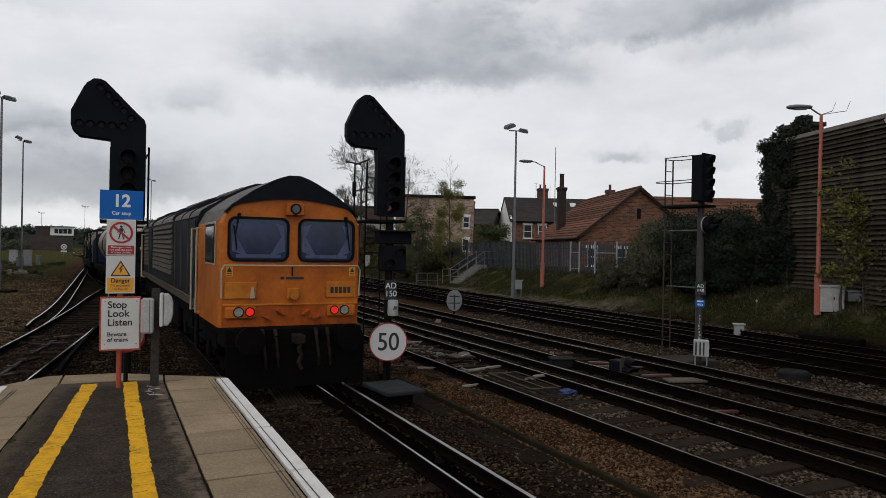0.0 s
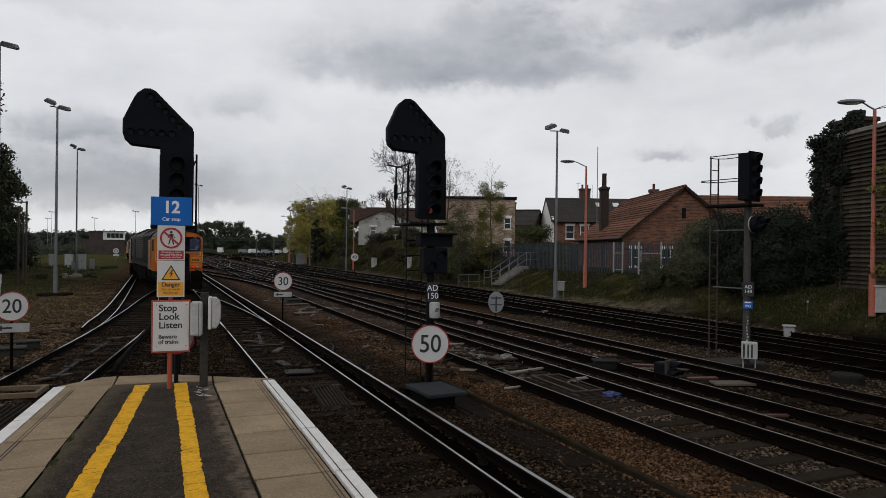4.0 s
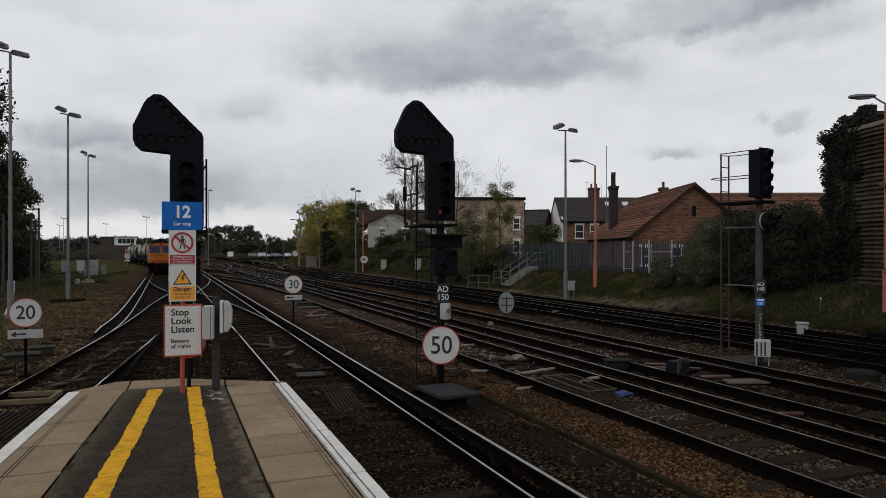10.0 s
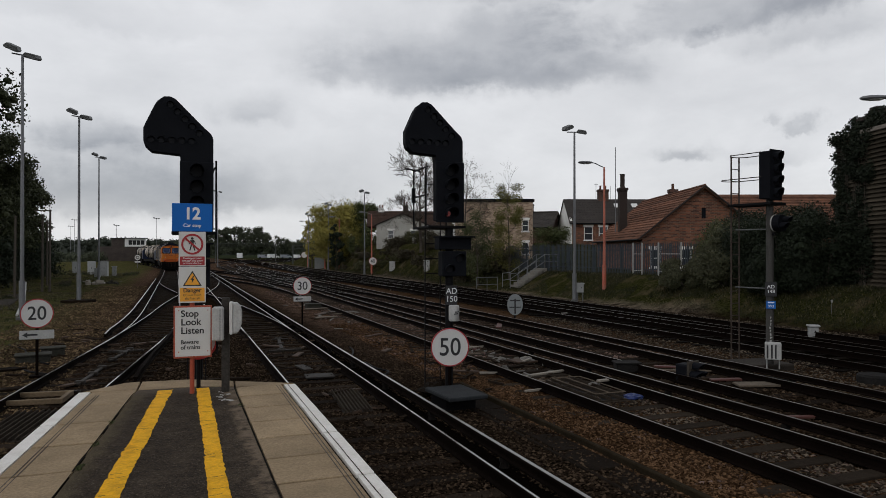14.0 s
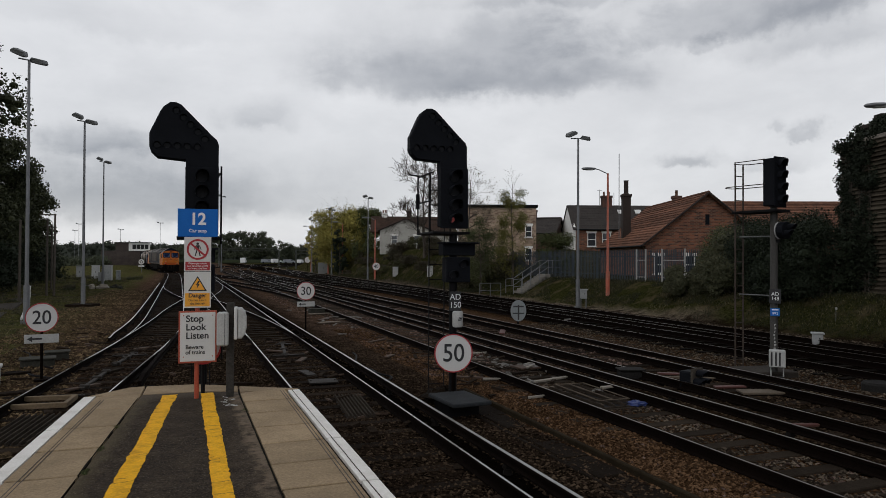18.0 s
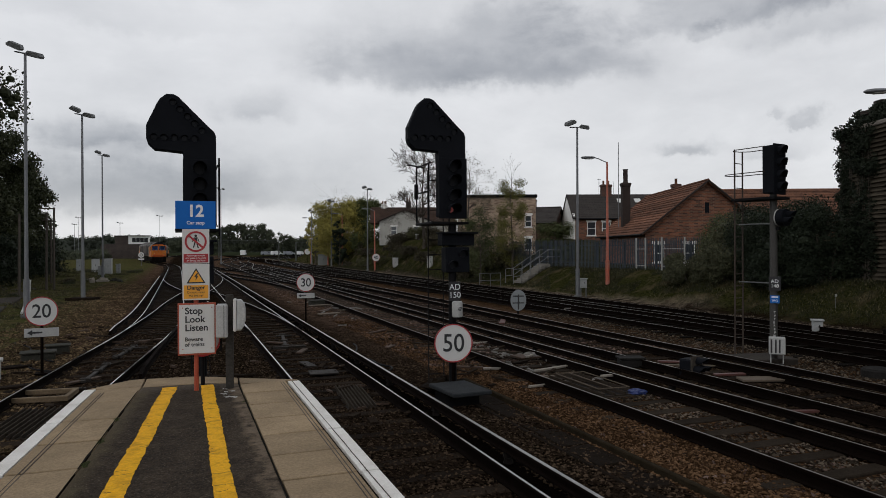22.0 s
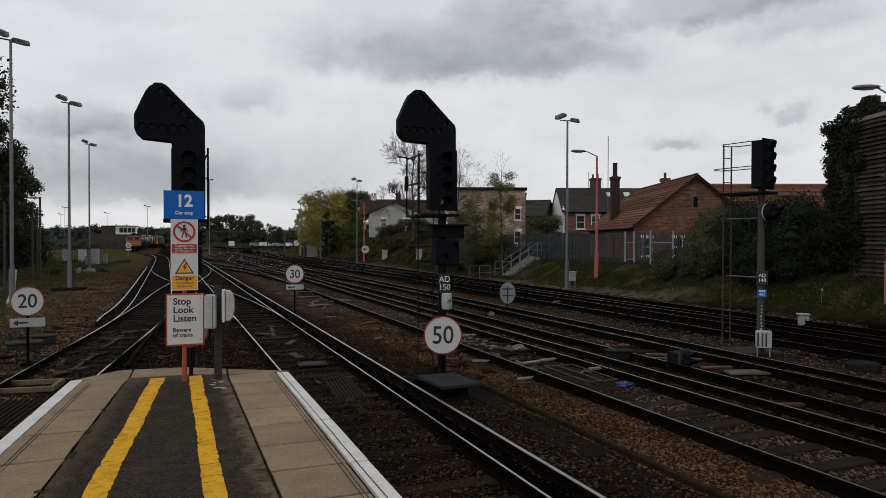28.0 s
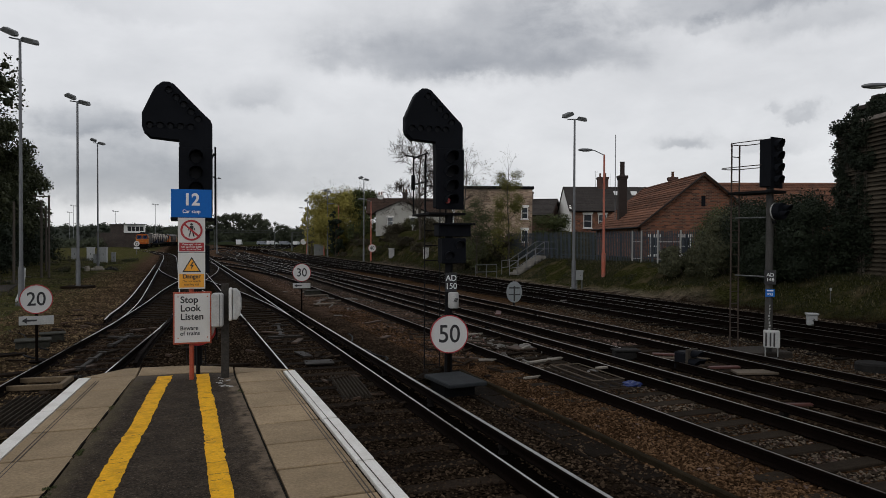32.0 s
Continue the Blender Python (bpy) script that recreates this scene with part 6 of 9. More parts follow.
flood_mast(6.7, 128.0, -0.2, 13.2, [(-0.40, 0, 18, 10, -18), (0.40, 0, 10, -10, 12)], "distant thin floodlight mast between the roads", 0)
for fx, fy, fh in ((-6.1, 240.0, 13.0), (-19.5, 265.0, 11.5), (-33.0, 270.0, 13.4), (-38.0, 300.0, 12.0)):
    flood_mast(fx, fy, 0, fh, [(-0.7, 0, 18, 10, 0), (0.0, 0, 10, 0, 0), (0.7, 0, 10, -10, 0)], "far floodlight mast on the horizon", 0)


def street_lamp(x, y, z, h, label, reach=-0.95, rz=-20.0, whip=False):
    b = thing("street_lamp", pose(x, y, z, 0, 0, rz), label, "street lamp", "orange street lamps")
    me = Mesh()
    me.rod((0, 0, -0.15), (0, 0, 1.25), 0.115, 0.115, 12)
    part("base_sleeve", me, M_LAMPORG, b, smooth=True)
    me = Mesh()
    me.rod((0, 0, 1.25), (0, 0, h), 0.078, 0.052, 12)
    part("column", me, M_LAMPORG, b, "faded orange tapered column", smooth=True)
    me = Mesh()
    pts = [(0, 0, h - 0.02), (reach * 0.25, 0, h + 0.08), (reach * 0.55, 0, h + 0.22), (reach * 0.8, 0, h + 0.27)]
    for p, q in zip(pts, pts[1:]):
        me.rod(p, q, 0.028, n=8)
    part("bracket_arm", me, M_GREY, b)
    me = Mesh()
    prof = [(0.04, -0.42), (0.11, -0.34), (0.15, -0.1), (0.16, 0.15), (0.12, 0.34), (0.05, 0.42)]
    m = Matrix.Translation((reach * 1.15, 0, h + 0.27)) @ Matrix.Diagonal((1, 1, 0.55, 1)) @ pose(0, 0, 0, 0, -90, 0)
    me.lathe(prof, 16, m)
    ln = part("lantern", me, M_GREY, b, "grey lantern head", smooth=True)
    me = Mesh()
    me.lathe([(0.03, -0.30), (0.11, -0.2), (0.12, 0.12), (0.04, 0.26)], 14, Matrix.Translation((reach * 1.15, 0, h + 0.215)) @ Matrix.Diagonal((1, 1, 0.4, 1)) @ pose(0, 0, 0, 0, -90, 0))
    part("bowl", me, M_LAMPGL, ln, smooth=True)
    if whip:
        for dx in (0.35, 0.80):
            me = Mesh()
            me.rod((0, 0, h), (dx, 0, h + 0.12), 0.012, n=6)
            me.rod((dx, 0, h + 0.12), (dx + 0.12, 0, h + 0.45), 0.008, n=6)
            part("aerial", me, M_GREY, b)


street_lamp(22.1, 15.95, 0.66, 6.75, "faded orange street lamp with aerials beside a white cabinet", reach=-0.62, whip=True, rz=-35)
street_lamp(23.0, 34.1, 0.55, 6.9, "faded orange street lamp on the grass bank")
street_lamp(21.3, 79.0, 0.0, 6.9, "distant orange street lamp beneath the bank")
street_lamp(22.3, 101.0, 0.0, 7.4, "distant orange street lamp before a dark conifer")
street_lamp(21.6, 108.0, 0.0, 7.6, "far orange street lamp among the masts")
street_lamp(21.4, 122.0, 0.0, 7.6, "far orange street lamp at the track's curve")


# ---------------- trees and bushes ----------------
def leaf_material(name, a, b, rough=0.75):
    m = bpy.data.materials.new(name)
    m.use_nodes = True
    nt = m.node_tree
    N, L = nt.nodes.new, nt.links.new
    p = nt.nodes["Principled BSDF"]
    p.inputs["Roughness"].default_value = rough
    p.inputs["Specular IOR Level"].default_value = 0.25
    geo, ramp = N("ShaderNodeNewGeometry"), N("ShaderNodeValToRGB")
    ramp.color_ramp.elements[0].color, ramp.color_ramp.elements[1].color = (*a, 1), (*b, 1)
    tc, nz, mx = N("ShaderNodeTexCoord"), N("ShaderNodeTexNoise"), N("ShaderNodeMath")
    nz.inputs["Scale"].default_value = 0.6
    L(tc.outputs["Object"], nz.inputs["Vector"])
    mx.operation = "MULTIPLY_ADD"
    mx.inputs[1].default_value = 0.55
    L(geo.outputs["Random Per Island"], mx.inputs[0])
    sh = N("ShaderNodeMath")
    sh.operation, sh.inputs[1].default_value = "MULTIPLY", 0.6
    L(nz.outputs["Fac"], sh.inputs[0])
    L(sh.outputs[0], mx.inputs[2])
    L(mx.outputs[0], ramp.inputs[0])
    L(ramp.outputs[0], p.inputs["Base Color"])
    return m


M_BARK = mat("grey_brown_bark", (0.070, 0.056, 0.045), 0.9, 0, 0.3, 3, 30, 0.4)
M_LEAFD = leaf_material("dark_evergreen_leaves", (0.005, 0.009, 0.005), (0.018, 0.026, 0.011))
M_LEAFG = leaf_material("dull_green_leaves", (0.024, 0.036, 0.012), (0.085, 0.095, 0.032))
M_LEAFY = leaf_material("yellowing_autumn_leaves", (0.105, 0.108, 0.026), (0.36, 0.30, 0.070))
M_LEAFO = leaf_material("olive_autumn_leaves", (0.050, 0.056, 0.012), (0.160, 0.150, 0.034))
M_LEAFB = leaf_material("brown_bramble_leaves", (0.030, 0.030, 0.015), (0.095, 0.080, 0.040))
M_LEAFBD = leaf_material("dull_bramble_leaves", (0.020, 0.018, 0.011), (0.075, 0.062, 0.036))
M_LEAFO2 = leaf_material("dull_olive_leaves", (0.024, 0.026, 0.010), (0.085, 0.082, 0.032))
M_LEAFT = leaf_material("tall_tree_leaves", (0.008, 0.013, 0.006), (0.058, 0.064, 0.026))
M_LEAFP = leaf_material("pale_tipped_leaves", (0.010, 0.016, 0.006), (0.108, 0.106, 0.058))
M_IVY = leaf_material("dark_ivy_leaves", (0.005, 0.009, 0.005), (0.019, 0.026, 0.013))
# far leaf colours are lifted, so distance haze is mixed into them
M_FAR = leaf_material("far_woodland", (0.024, 0.031, 0.018), (0.078, 0.088, 0.052))
M_HILL = leaf_material("hill_woodland", (0.016, 0.021, 0.015), (0.042, 0.050, 0.034))


def leaves(mesh, clumps, count, size, rng, squash=0.8, shell=0.45, core=0.0):
    """Small leaf quads spread through round clumps (x, y, z, r)."""
    if core:
        for x, y, z, r in clumps:
            k = r * core
            mesh.lathe([(k * 0.5, -k * 0.86 * squash), (k * 0.95, -k * 0.3 * squash), (k * 0.9, k * 0.4 * squash), (k * 0.4, k * 0.92 * squash)], 7, Matrix.Translation((x, y, z)))
    w = np.array([c[3] ** 2 for c in clumps])
    pick = rng.choice(len(clumps), count, p=w / w.sum())
    c = np.array(clumps)[pick]
    d = rng.normal(size=(count, 3))
    d /= np.linalg.norm(d, axis=1)[:, None]
    r = c[:, 3] * (shell + (1.08 - shell) * rng.random(count) ** 0.6)
    pos = c[:, :3] + d * r[:, None] * np.array([1, 1, squash])
    a = rng.normal(size=(count, 3))
    a /= np.linalg.norm(a, axis=1)[:, None]
    b = np.cross(a, d + 0.6 * rng.normal(size=(count, 3)))
    b /= np.linalg.norm(b, axis=1)[:, None] + 1e-9
    s = size * (0.6 + 0.8 * rng.random(count))[:, None]
    q = np.stack([pos - a * s * 0.5, pos + b * s * 0.32, pos + a * s * 0.5, pos - b * s * 0.32], 1).reshape(-1, 3)
    o = len(mesh.v)
    mesh.v.extend(map(tuple, q.tolist()))
    mesh.f.extend((o + 4 * i, o + 4 * i + 1, o + 4 * i + 2, o + 4 * i + 3) for i in range(count))
    mesh.k.extend([0] * count)


def raw_part(name, mesh, mats, parent, label=""):
    me = bpy.data.meshes.new(name)
    me.from_pydata(mesh.v, [], mesh.f)
    me.materials.append(mats)
    me.update()
    ob = new(name, me)
    ob.parent = parent
    return tagged(ob, label)


def limbs(me, base, tip_dir, length, r, depth, rng, spread=0.55, tips=None, thin=0.62):
    """A limb that forks into thinner ones."""
    p = Vector(base)
    d = Vector(tip_dir).normalized()
    n = 3
    for i in range(n):
        d2 = (d + Vector(rng.normal(size=3) * 0.10)).normalized()
        q = p + d2 * length / n
        r2 = r * (1 - 0.18)
        me.rod(p, q, r, r2, 6 if r > 0.03 else 4, caps=False)
        if depth > 0 and i > 0:
            for _ in range(rng.integers(1, 3) if thin < 0.7 else 2):
                side = Vector(rng.normal(size=3))
                side = (side - side.dot(d2) * d2).normalized()
                nd = (d2 * (1 - spread * 0.5) + side * spread + Vector((0, 0, 0.18))).normalized()
                limbs(me, q, nd, length * rng.uniform(0.55, 0.78), max(r2 * thin, 0.004 if thin < 0.7 else 0.013), depth - 1, rng, spread, tips, thin)
        p, d, r = q, d2, r2
    if tips is not None:
        tips.append(tuple(p))


def tree(x, y, h, crown_r, leaf_mat, seed, label, leaf_n=2600, leaf=0.30, trunk=0.25, depth=3, z=None, lean=(0, 0), bottom=0.25, name="tree", core=0.0, fill=26):
    rng = np.random.default_rng(seed)
    z = ground_z(x, y) - 0.1 if z is None else z
    t = thing(name, pose(x, y, z), label, "tree", "trees round the yard")
    me = Mesh()
    tips = []
    p, r = Vector((0, 0, 0)), trunk
    levels = 7
    for i in range(levels):
        q = p + Vector((lean[0] * h / levels + rng.normal() * 0.06 * h / 10, lean[1] * h / levels + rng.normal() * 0.06 * h / 10, h * 0.86 / levels))
        me.rod(p, q, r, r * 0.82, 8, caps=False)
        if i >= 1:
            for _ in range(3):
                a = rng.uniform(0, 2 * math.pi)
                up = 0.35 + 0.5 * i / levels
                limbs(me, q, (math.cos(a), math.sin(a), up), crown_r * (1.0 - 0.55 * abs(i / levels - 0.45)) * rng.uniform(0.55, 0.8), r * 0.45, depth - 1, rng, 0.55, tips, 0.62 if leaf_n else 0.72)
        p, r = q, r * 0.82
    limbs(me, p, (0, 0, 1), h * 0.2, r, depth - 1, rng, 0.5, tips, 0.62 if leaf_n else 0.72)
    raw_part("trunk", me, M_BARK, t, "grey-brown trunk and branches")
    if leaf_n:
        lv = Mesh()
        cl = [(a, b, c, crown_r * rng.uniform(0.16, 0.34)) for a, b, c in tips if c > h * bottom * 0.6 and (fill == 26 or (math.hypot(a, b) < crown_r * 0.85 and c < h * 0.98))]
        for _ in range(fill):
            u = rng.normal(size=3)
            u /= np.linalg.norm(u)
            cl.append((u[0] * crown_r * 0.72, u[1] * crown_r * 0.72, h * (bottom + (1 - bottom) / 2) + u[2] * h * (1 - bottom) * 0.40, crown_r * rng.uniform(0.18, 0.36)))
        leaves(lv, cl, leaf_n, leaf, rng, core=core)
        raw_part("crown", lv, leaf_mat, t)
    return t


def bush(x, y, w, d, h, leaf_mat, seed, label, n=2500, leaf=0.16, name="bush", z=None):
    rng = np.random.default_rng(seed)
    z = ground_z(x, y) - 0.1 if z is None else z
    t = thing(name, pose(x, y, z), label, "bush", "bushes on the bank")
    me, cl = Mesh(), []
    for i in range(16):
        a = rng.uniform(0, 2 * math.pi)
        e = (rng.uniform(0, 1) ** 0.5 * math.cos(a) * w * 0.42, math.sin(a) * d * 0.42 * rng.uniform(0, 1) ** 0.5, h * rng.uniform(0.35, 0.85))
        me.rod((e[0] * 0.3, e[1] * 0.3, 0), e, 0.035, 0.012, 5, caps=False)
        me.rod(e, (e[0] * 1.3, e[1] * 1.3, e[2] + 0.3), 0.012, 0.004, 4, caps=False)
        r = min(w, d, h) * rng.uniform(0.20, 0.34)
        cl.append((e[0], e[1], min(e[2], h - r * 0.7), r))
        cl.append((e[0] * 1.1, e[1] * 1.1, h * rng.uniform(0.1, 0.4), r * 0.9))
    raw_part("stem", me, M_BARK, t)
    lv = Mesh()
    leaves(lv, cl, n, leaf, rng, core=0.34)
    raw_part("foliage", lv, leaf_mat, t)
    return t


M_MOSS = leaf_material("joint_moss", (0.020, 0.026, 0.008), (0.070, 0.080, 0.026))
# moss in the joints
rm = np.random.default_rng(31)
for x, y, n in ((-0.72, 6.05, 260), (-0.66, 6.75, 120), (-0.60, 7.5, 90), (0.655, 7.9, 60), (-0.80, 5.2, 160)):
    lv = Mesh()
    leaves(lv, [(x + rm.normal() * 0.012, y + rm.normal() * 0.05, PZ + 0.003, 0.022) for _ in range(6)], n, 0.012, rm, 0.35)
    raw_part("moss", lv, M_MOSS, PLATFORM, "green moss in a paving joint")
# big trees beyond the grass, on the yard side
for i, (x, y, h, r, mt) in enumerate(((-17.5, 43, 21, 6.0, M_LEAFT), (-16.0, 51.5, 19.0, 4.6, M_LEAFT), (-14.8, 58, 13.5, 3.4, M_LEAFT), (-14.0, 64, 11.0, 2.8, M_LEAFT),
                                      (-13.8, 70, 9.2, 2.6, M_LEAFT), (-14.2, 77, 8.0, 2.4, M_LEAFT), (-18.5, 55, 16, 4.5, M_LEAFT))):
    tree(x, y, h, r, mt, 40 + i, "tall dark tree at the edge of the grass", 19000, 0.22, 0.30, 3, bottom=0.02, core=0.28)
for i in range(7):
    bush(-12.6 - 0.6 * (i % 2), 44 + 5.5 * i, 4.5, 4.5, 3.6, M_LEAFD, 70 + i, "dark hedge bush under the trees", 4500, 0.17, "hedge_bush")
rw = random.Random(21)
for i in range(26):
    x, y = rw.uniform(-11.5, -4.6), rw.uniform(28, 92)
    if abs(x + 6.9) < 1.0 and y > 78:
        continue
    bush(x, y, rw.uniform(0.6, 1.7), rw.uniform(0.8, 1.8), rw.uniform(0.22, 0.55), (M_LEAFG, M_LEAFO2, M_LEAFT)[i % 3], 300 + i, "clump of rank weeds in the rough grass", 500, 0.11, "weed_clump")
# yellowing tree and its dark neighbour by the distant lamps
tree(23.4, 106.0, 8.6, 4.9, M_LEAFY, 11, "yellowing autumn tree behind the lamp masts", 52000, 0.19, 0.20, 3, bottom=0.0, core=0.30, fill=110)
tree(26.6, 104.0, 6.4, 2.4, M_LEAFG, 12, "smaller green tree beside the pale house", 9000, 0.20, 0.2, 3, bottom=0.0, core=0.4, fill=40)
tree(21.75, 100.6, 5.6, 1.1, M_LEAFD, 13, "dark narrow evergreen beside a lamp", 2600, 0.22, 0.15, 2, bottom=0.0, core=0.7)
tree(21.8, 120.0, 8.0, 1.4, M_LEAFY, 14, "thin yellow-green tree near the curve", 2200, 0.30, 0.18, 3, bottom=0.1)
# bare trees behind the junction signal
tree(24.0, 69.0, 9.3, 3.0, M_LEAFG, 21, "bare leafless tree on the bank", 0, 0.2, 0.24, 5, lean=(0.0, 0))
tree(24.6, 58.3, 7.3, 1.8, M_LEAFB, 22, "nearly bare tree before the stone building", 2600, 0.09, 0.17, 5)
tree(23.6, 47.6, 7.3, 1.3, M_LEAFO, 23, "slender yellow-green tree at the foot of the bank", 17000, 0.072, 0.10, 4, bottom=0.0, fill=70)
tree(21.8, 49.5, 4.8, 1.5, M_LEAFG, 24, "scrubby tree on the bank", 7000, 0.10, 0.08, 3, bottom=0.05)
tree(21.6, 54.0, 4.4, 1.6, M_LEAFB, 26, "tangled brown scrub tree on the bank", 4000, 0.09, 0.08, 3, bottom=0.05)
# brambles down the bank, low and matted
rb = random.Random(8)
for i in range(30):
    y = 48.5 + 1.75 * i + rb.uniform(-0.6, 0.6)
    x = 22.4 + rb.uniform(0.0, 3.8)
    bush(x, y, rb.uniform(2.2, 3.8), rb.uniform(2.4, 4.2), rb.uniform(0.5, 1.15), (M_LEAFBD, M_LEAFBD, M_LEAFO2, M_LEAFBD)[i % 4], 100 + i, "matted brown bramble bush on the slope", 3000, 0.12, "bramble_bush")
for i, (x, y, w, d, h, mt) in enumerate(((24.6, 49.8, 2.2, 2.4, 2.0, M_LEAFBD), (23.2, 53.0, 2.2, 2.6, 1.9, M_LEAFO2), (25.0, 60.5, 2.6, 2.6, 2.0, M_LEAFBD), (27.5, 101.0, 4.0, 4.0, 3.4, M_LEAFG), (24.9, 99.5, 3.6, 4.0, 2.8, M_LEAFG))):
    bush(x, y, w, d, h, mt, 160 + i, "tangled bramble bush on the slope", 3600, 0.14, "bramble_bush")
bush(29.6, 51.6, 3.4, 2.4, 3.7, M_LEAFG, 190, "green garden bush behind the fence", 9000, 0.11, "garden_bush")
for i, (x, y, h) in enumerate(((24.6, 80.5, 1.9), (26.6, 80.0, 1.7), (28.4, 79.2, 1.8))):
    bush(x, y, 2.8, 2.6, h, (M_LEAFBD, M_LEAFO2, M_LEAFBD)[i], 195 + i, "bramble bush on the crest before the pale house", 4200, 0.13, "bramble_bush")
# the dark evergreen thicket before the timber shed
for i, (x, y, w, d, h, mt) in enumerate(((25.9, 28.2, 3.0, 3.0, 3.2, M_LEAFG), (24.9, 26.4, 2.9, 2.9, 2.9, M_LEAFP), (24.9, 24.6, 3.4, 3.2, 3.0, M_LEAFD), (24.0, 22.3, 3.0, 3.0, 3.4, M_LEAFD),
                                         (23.7, 20.2, 2.4, 2.6, 3.2, M_LEAFD), (26.4, 26.2, 3.0, 3.0, 3.4, M_LEAFD), (25.9, 23.2, 2.6, 2.8, 3.6, M_LEAFD), (23.5, 25.0, 2.4, 2.4, 1.8, M_LEAFP),
                                         (23.0, 22.0, 2.2, 2.6, 1.6, M_LEAFD), (23.4, 27.6, 2.2, 2.6, 1.3, M_LEAFP), (27.9, 29.2, 3.0, 2.8, 3.2, M_LEAFD), (23.9, 23.6, 2.6, 2.6, 2.9, M_LEAFD))):
    bush(x, y, w, d, h, mt, 130 + i, "dense evergreen bush on the bank" if mt is M_LEAFD else "flowering overgrown bush against the fence", 17000, 0.085, "thicket_bush")
tree(22.45, 15.35, 4.3, 0.75, M_LEAFO, 31, "yellow-green sapling against the timber wall", 2200, 0.12, 0.05, 3, bottom=0.1)
tree(22.5, 14.6, 2.6, 0.7, M_LEAFB, 32, "thin dry shrub at the timber wall", 220, 0.12, 0.03, 3, bottom=0.1)


# ---------------- buildings ----------------
def brick_material(name, c1, c2, mortar, w=0.225, h=0.075, rough=0.9):
    m = bpy.data.materials.new(name)
    m.use_nodes = True
    nt = m.node_tree
    N, L = nt.nodes.new, nt.links.new
    p = nt.nodes["Principled BSDF"]
    p.inputs["Roughness"].default_value = rough
    tc, sep, add, cmb = N("ShaderNodeTexCoord"), N("ShaderNodeSeparateXYZ"), N("ShaderNodeMath"), N("ShaderNodeCombineXYZ")
    L(tc.outputs["Object"], sep.inputs[0])
    L(sep.outputs[0], add.inputs[0]), L(sep.outputs[1], add.inputs[1])
    L(add.outputs[0], cmb.inputs[0]), L(sep.outputs[2], cmb.inputs[1])
    br = N("ShaderNodeTexBrick")
    br.inputs["Scale"].default_value = 1.0
    br.inputs["Brick Width"].default_value, br.inputs["Row Height"].default_value = w, h
    br.inputs["Mortar Size"].default_value = min(w, h) * 0.10
    for k, c in (("Color1", c1), ("Color2", c2), ("Mortar", mortar)):
        br.inputs[k].default_value = (*c, 1)
    L(cmb.outputs[0], br.inputs["Vector"])
    nz = N("ShaderNodeTexNoise")
    nz.inputs["Scale"].default_value, nz.inputs["Detail"].default_value = 0.8, 6
    L(tc.outputs["Object"], nz.inputs["Vector"])
    mr = N("ShaderNodeMapRange")
    mr.inputs["From Min"].default_value, mr.inputs["From Max"].default_value = 0.3, 0.7
    mr.inputs["To Min"].default_value, mr.inputs["To Max"].default_value = 0.65, 1.15
    L(nz.outputs["Fac"], mr.inputs["Value"])
    hs = N("ShaderNodeHueSaturation")
    L(br.outputs["Color"], hs.inputs["Color"]), L(mr.outputs[0], hs.inputs["Value"])
    L(hs.outputs[0], p.inputs["Base Color"])
    bp = N("ShaderNodeBump")
    bp.inputs["Strength"].default_value, bp.inputs["Distance"].default_value = 0.6, 0.02
    L(br.outputs["Fac"], bp.inputs["Height"])
    bp.invert = True
    L(bp.outputs[0], p.inputs["Normal"])
    return m


M_BRICK = brick_material("red_brick", (0.25, 0.090, 0.045), (0.060, 0.026, 0.018), (0.19, 0.140, 0.100), 0.30, 0.10)
M_STONE = brick_material("brown_rubble_stone", (0.52, 0.39, 0.28), (0.20, 0.125, 0.090), (0.42, 0.33, 0.25), 0.34, 0.14)
M_RENDER = mat("white_render", (0.78, 0.77, 0.74), 0.85, 0, 0.1, 0.8, 12, 0.1)
M_TILE = mat("red_brown_roof_tile", (0.175, 0.082, 0.050), 0.9, 0, 0.35, 1.2, 9, 0.3, col2=(0.090, 0.046, 0.032), spec=0.15, random_piece=0.28)
M_PALE = mat("weathered_pale_render", (0.43, 0.42, 0.385), 0.9, 0, 0.2, 0.8, 12, 0.1, col2=(0.33, 0.32, 0.29))
M_BROOF = mat("dark_brown_roof_tile", (0.062, 0.038, 0.028), 0.9, 0, 0.3, 1.2, 9, 0.2, col2=(0.036, 0.024, 0.020), spec=0.1)
M_SLATE = mat("dark_roof_slate", (0.032, 0.025, 0.021), 0.85, 0, 0.35, 1.2, 9, 0.1)
M_CHIM = brick_material("sooty_chimney_brick", (0.115, 0.050, 0.035), (0.07, 0.035, 0.028), (0.09, 0.075, 0.065))
M_UPVC = mat("white_window_frame", (0.70, 0.70, 0.68), 0.5, 0, 0.05)
M_PANE = glass("house_window_glass", (0.035, 0.042, 0.05))
M_BOARD = mat("weathered_brown_board", (0.080, 0.066, 0.047), 0.9, 0, 0.4, 1.2, 18, 0.4, col2=(0.040, 0.034, 0.026), random_piece=0.35, spec=0.1)
M_DARKB = mat("dark_brick_chimney", (0.030, 0.019, 0.015), 0.9, 0, 0.25, 2, 20, 0.2)


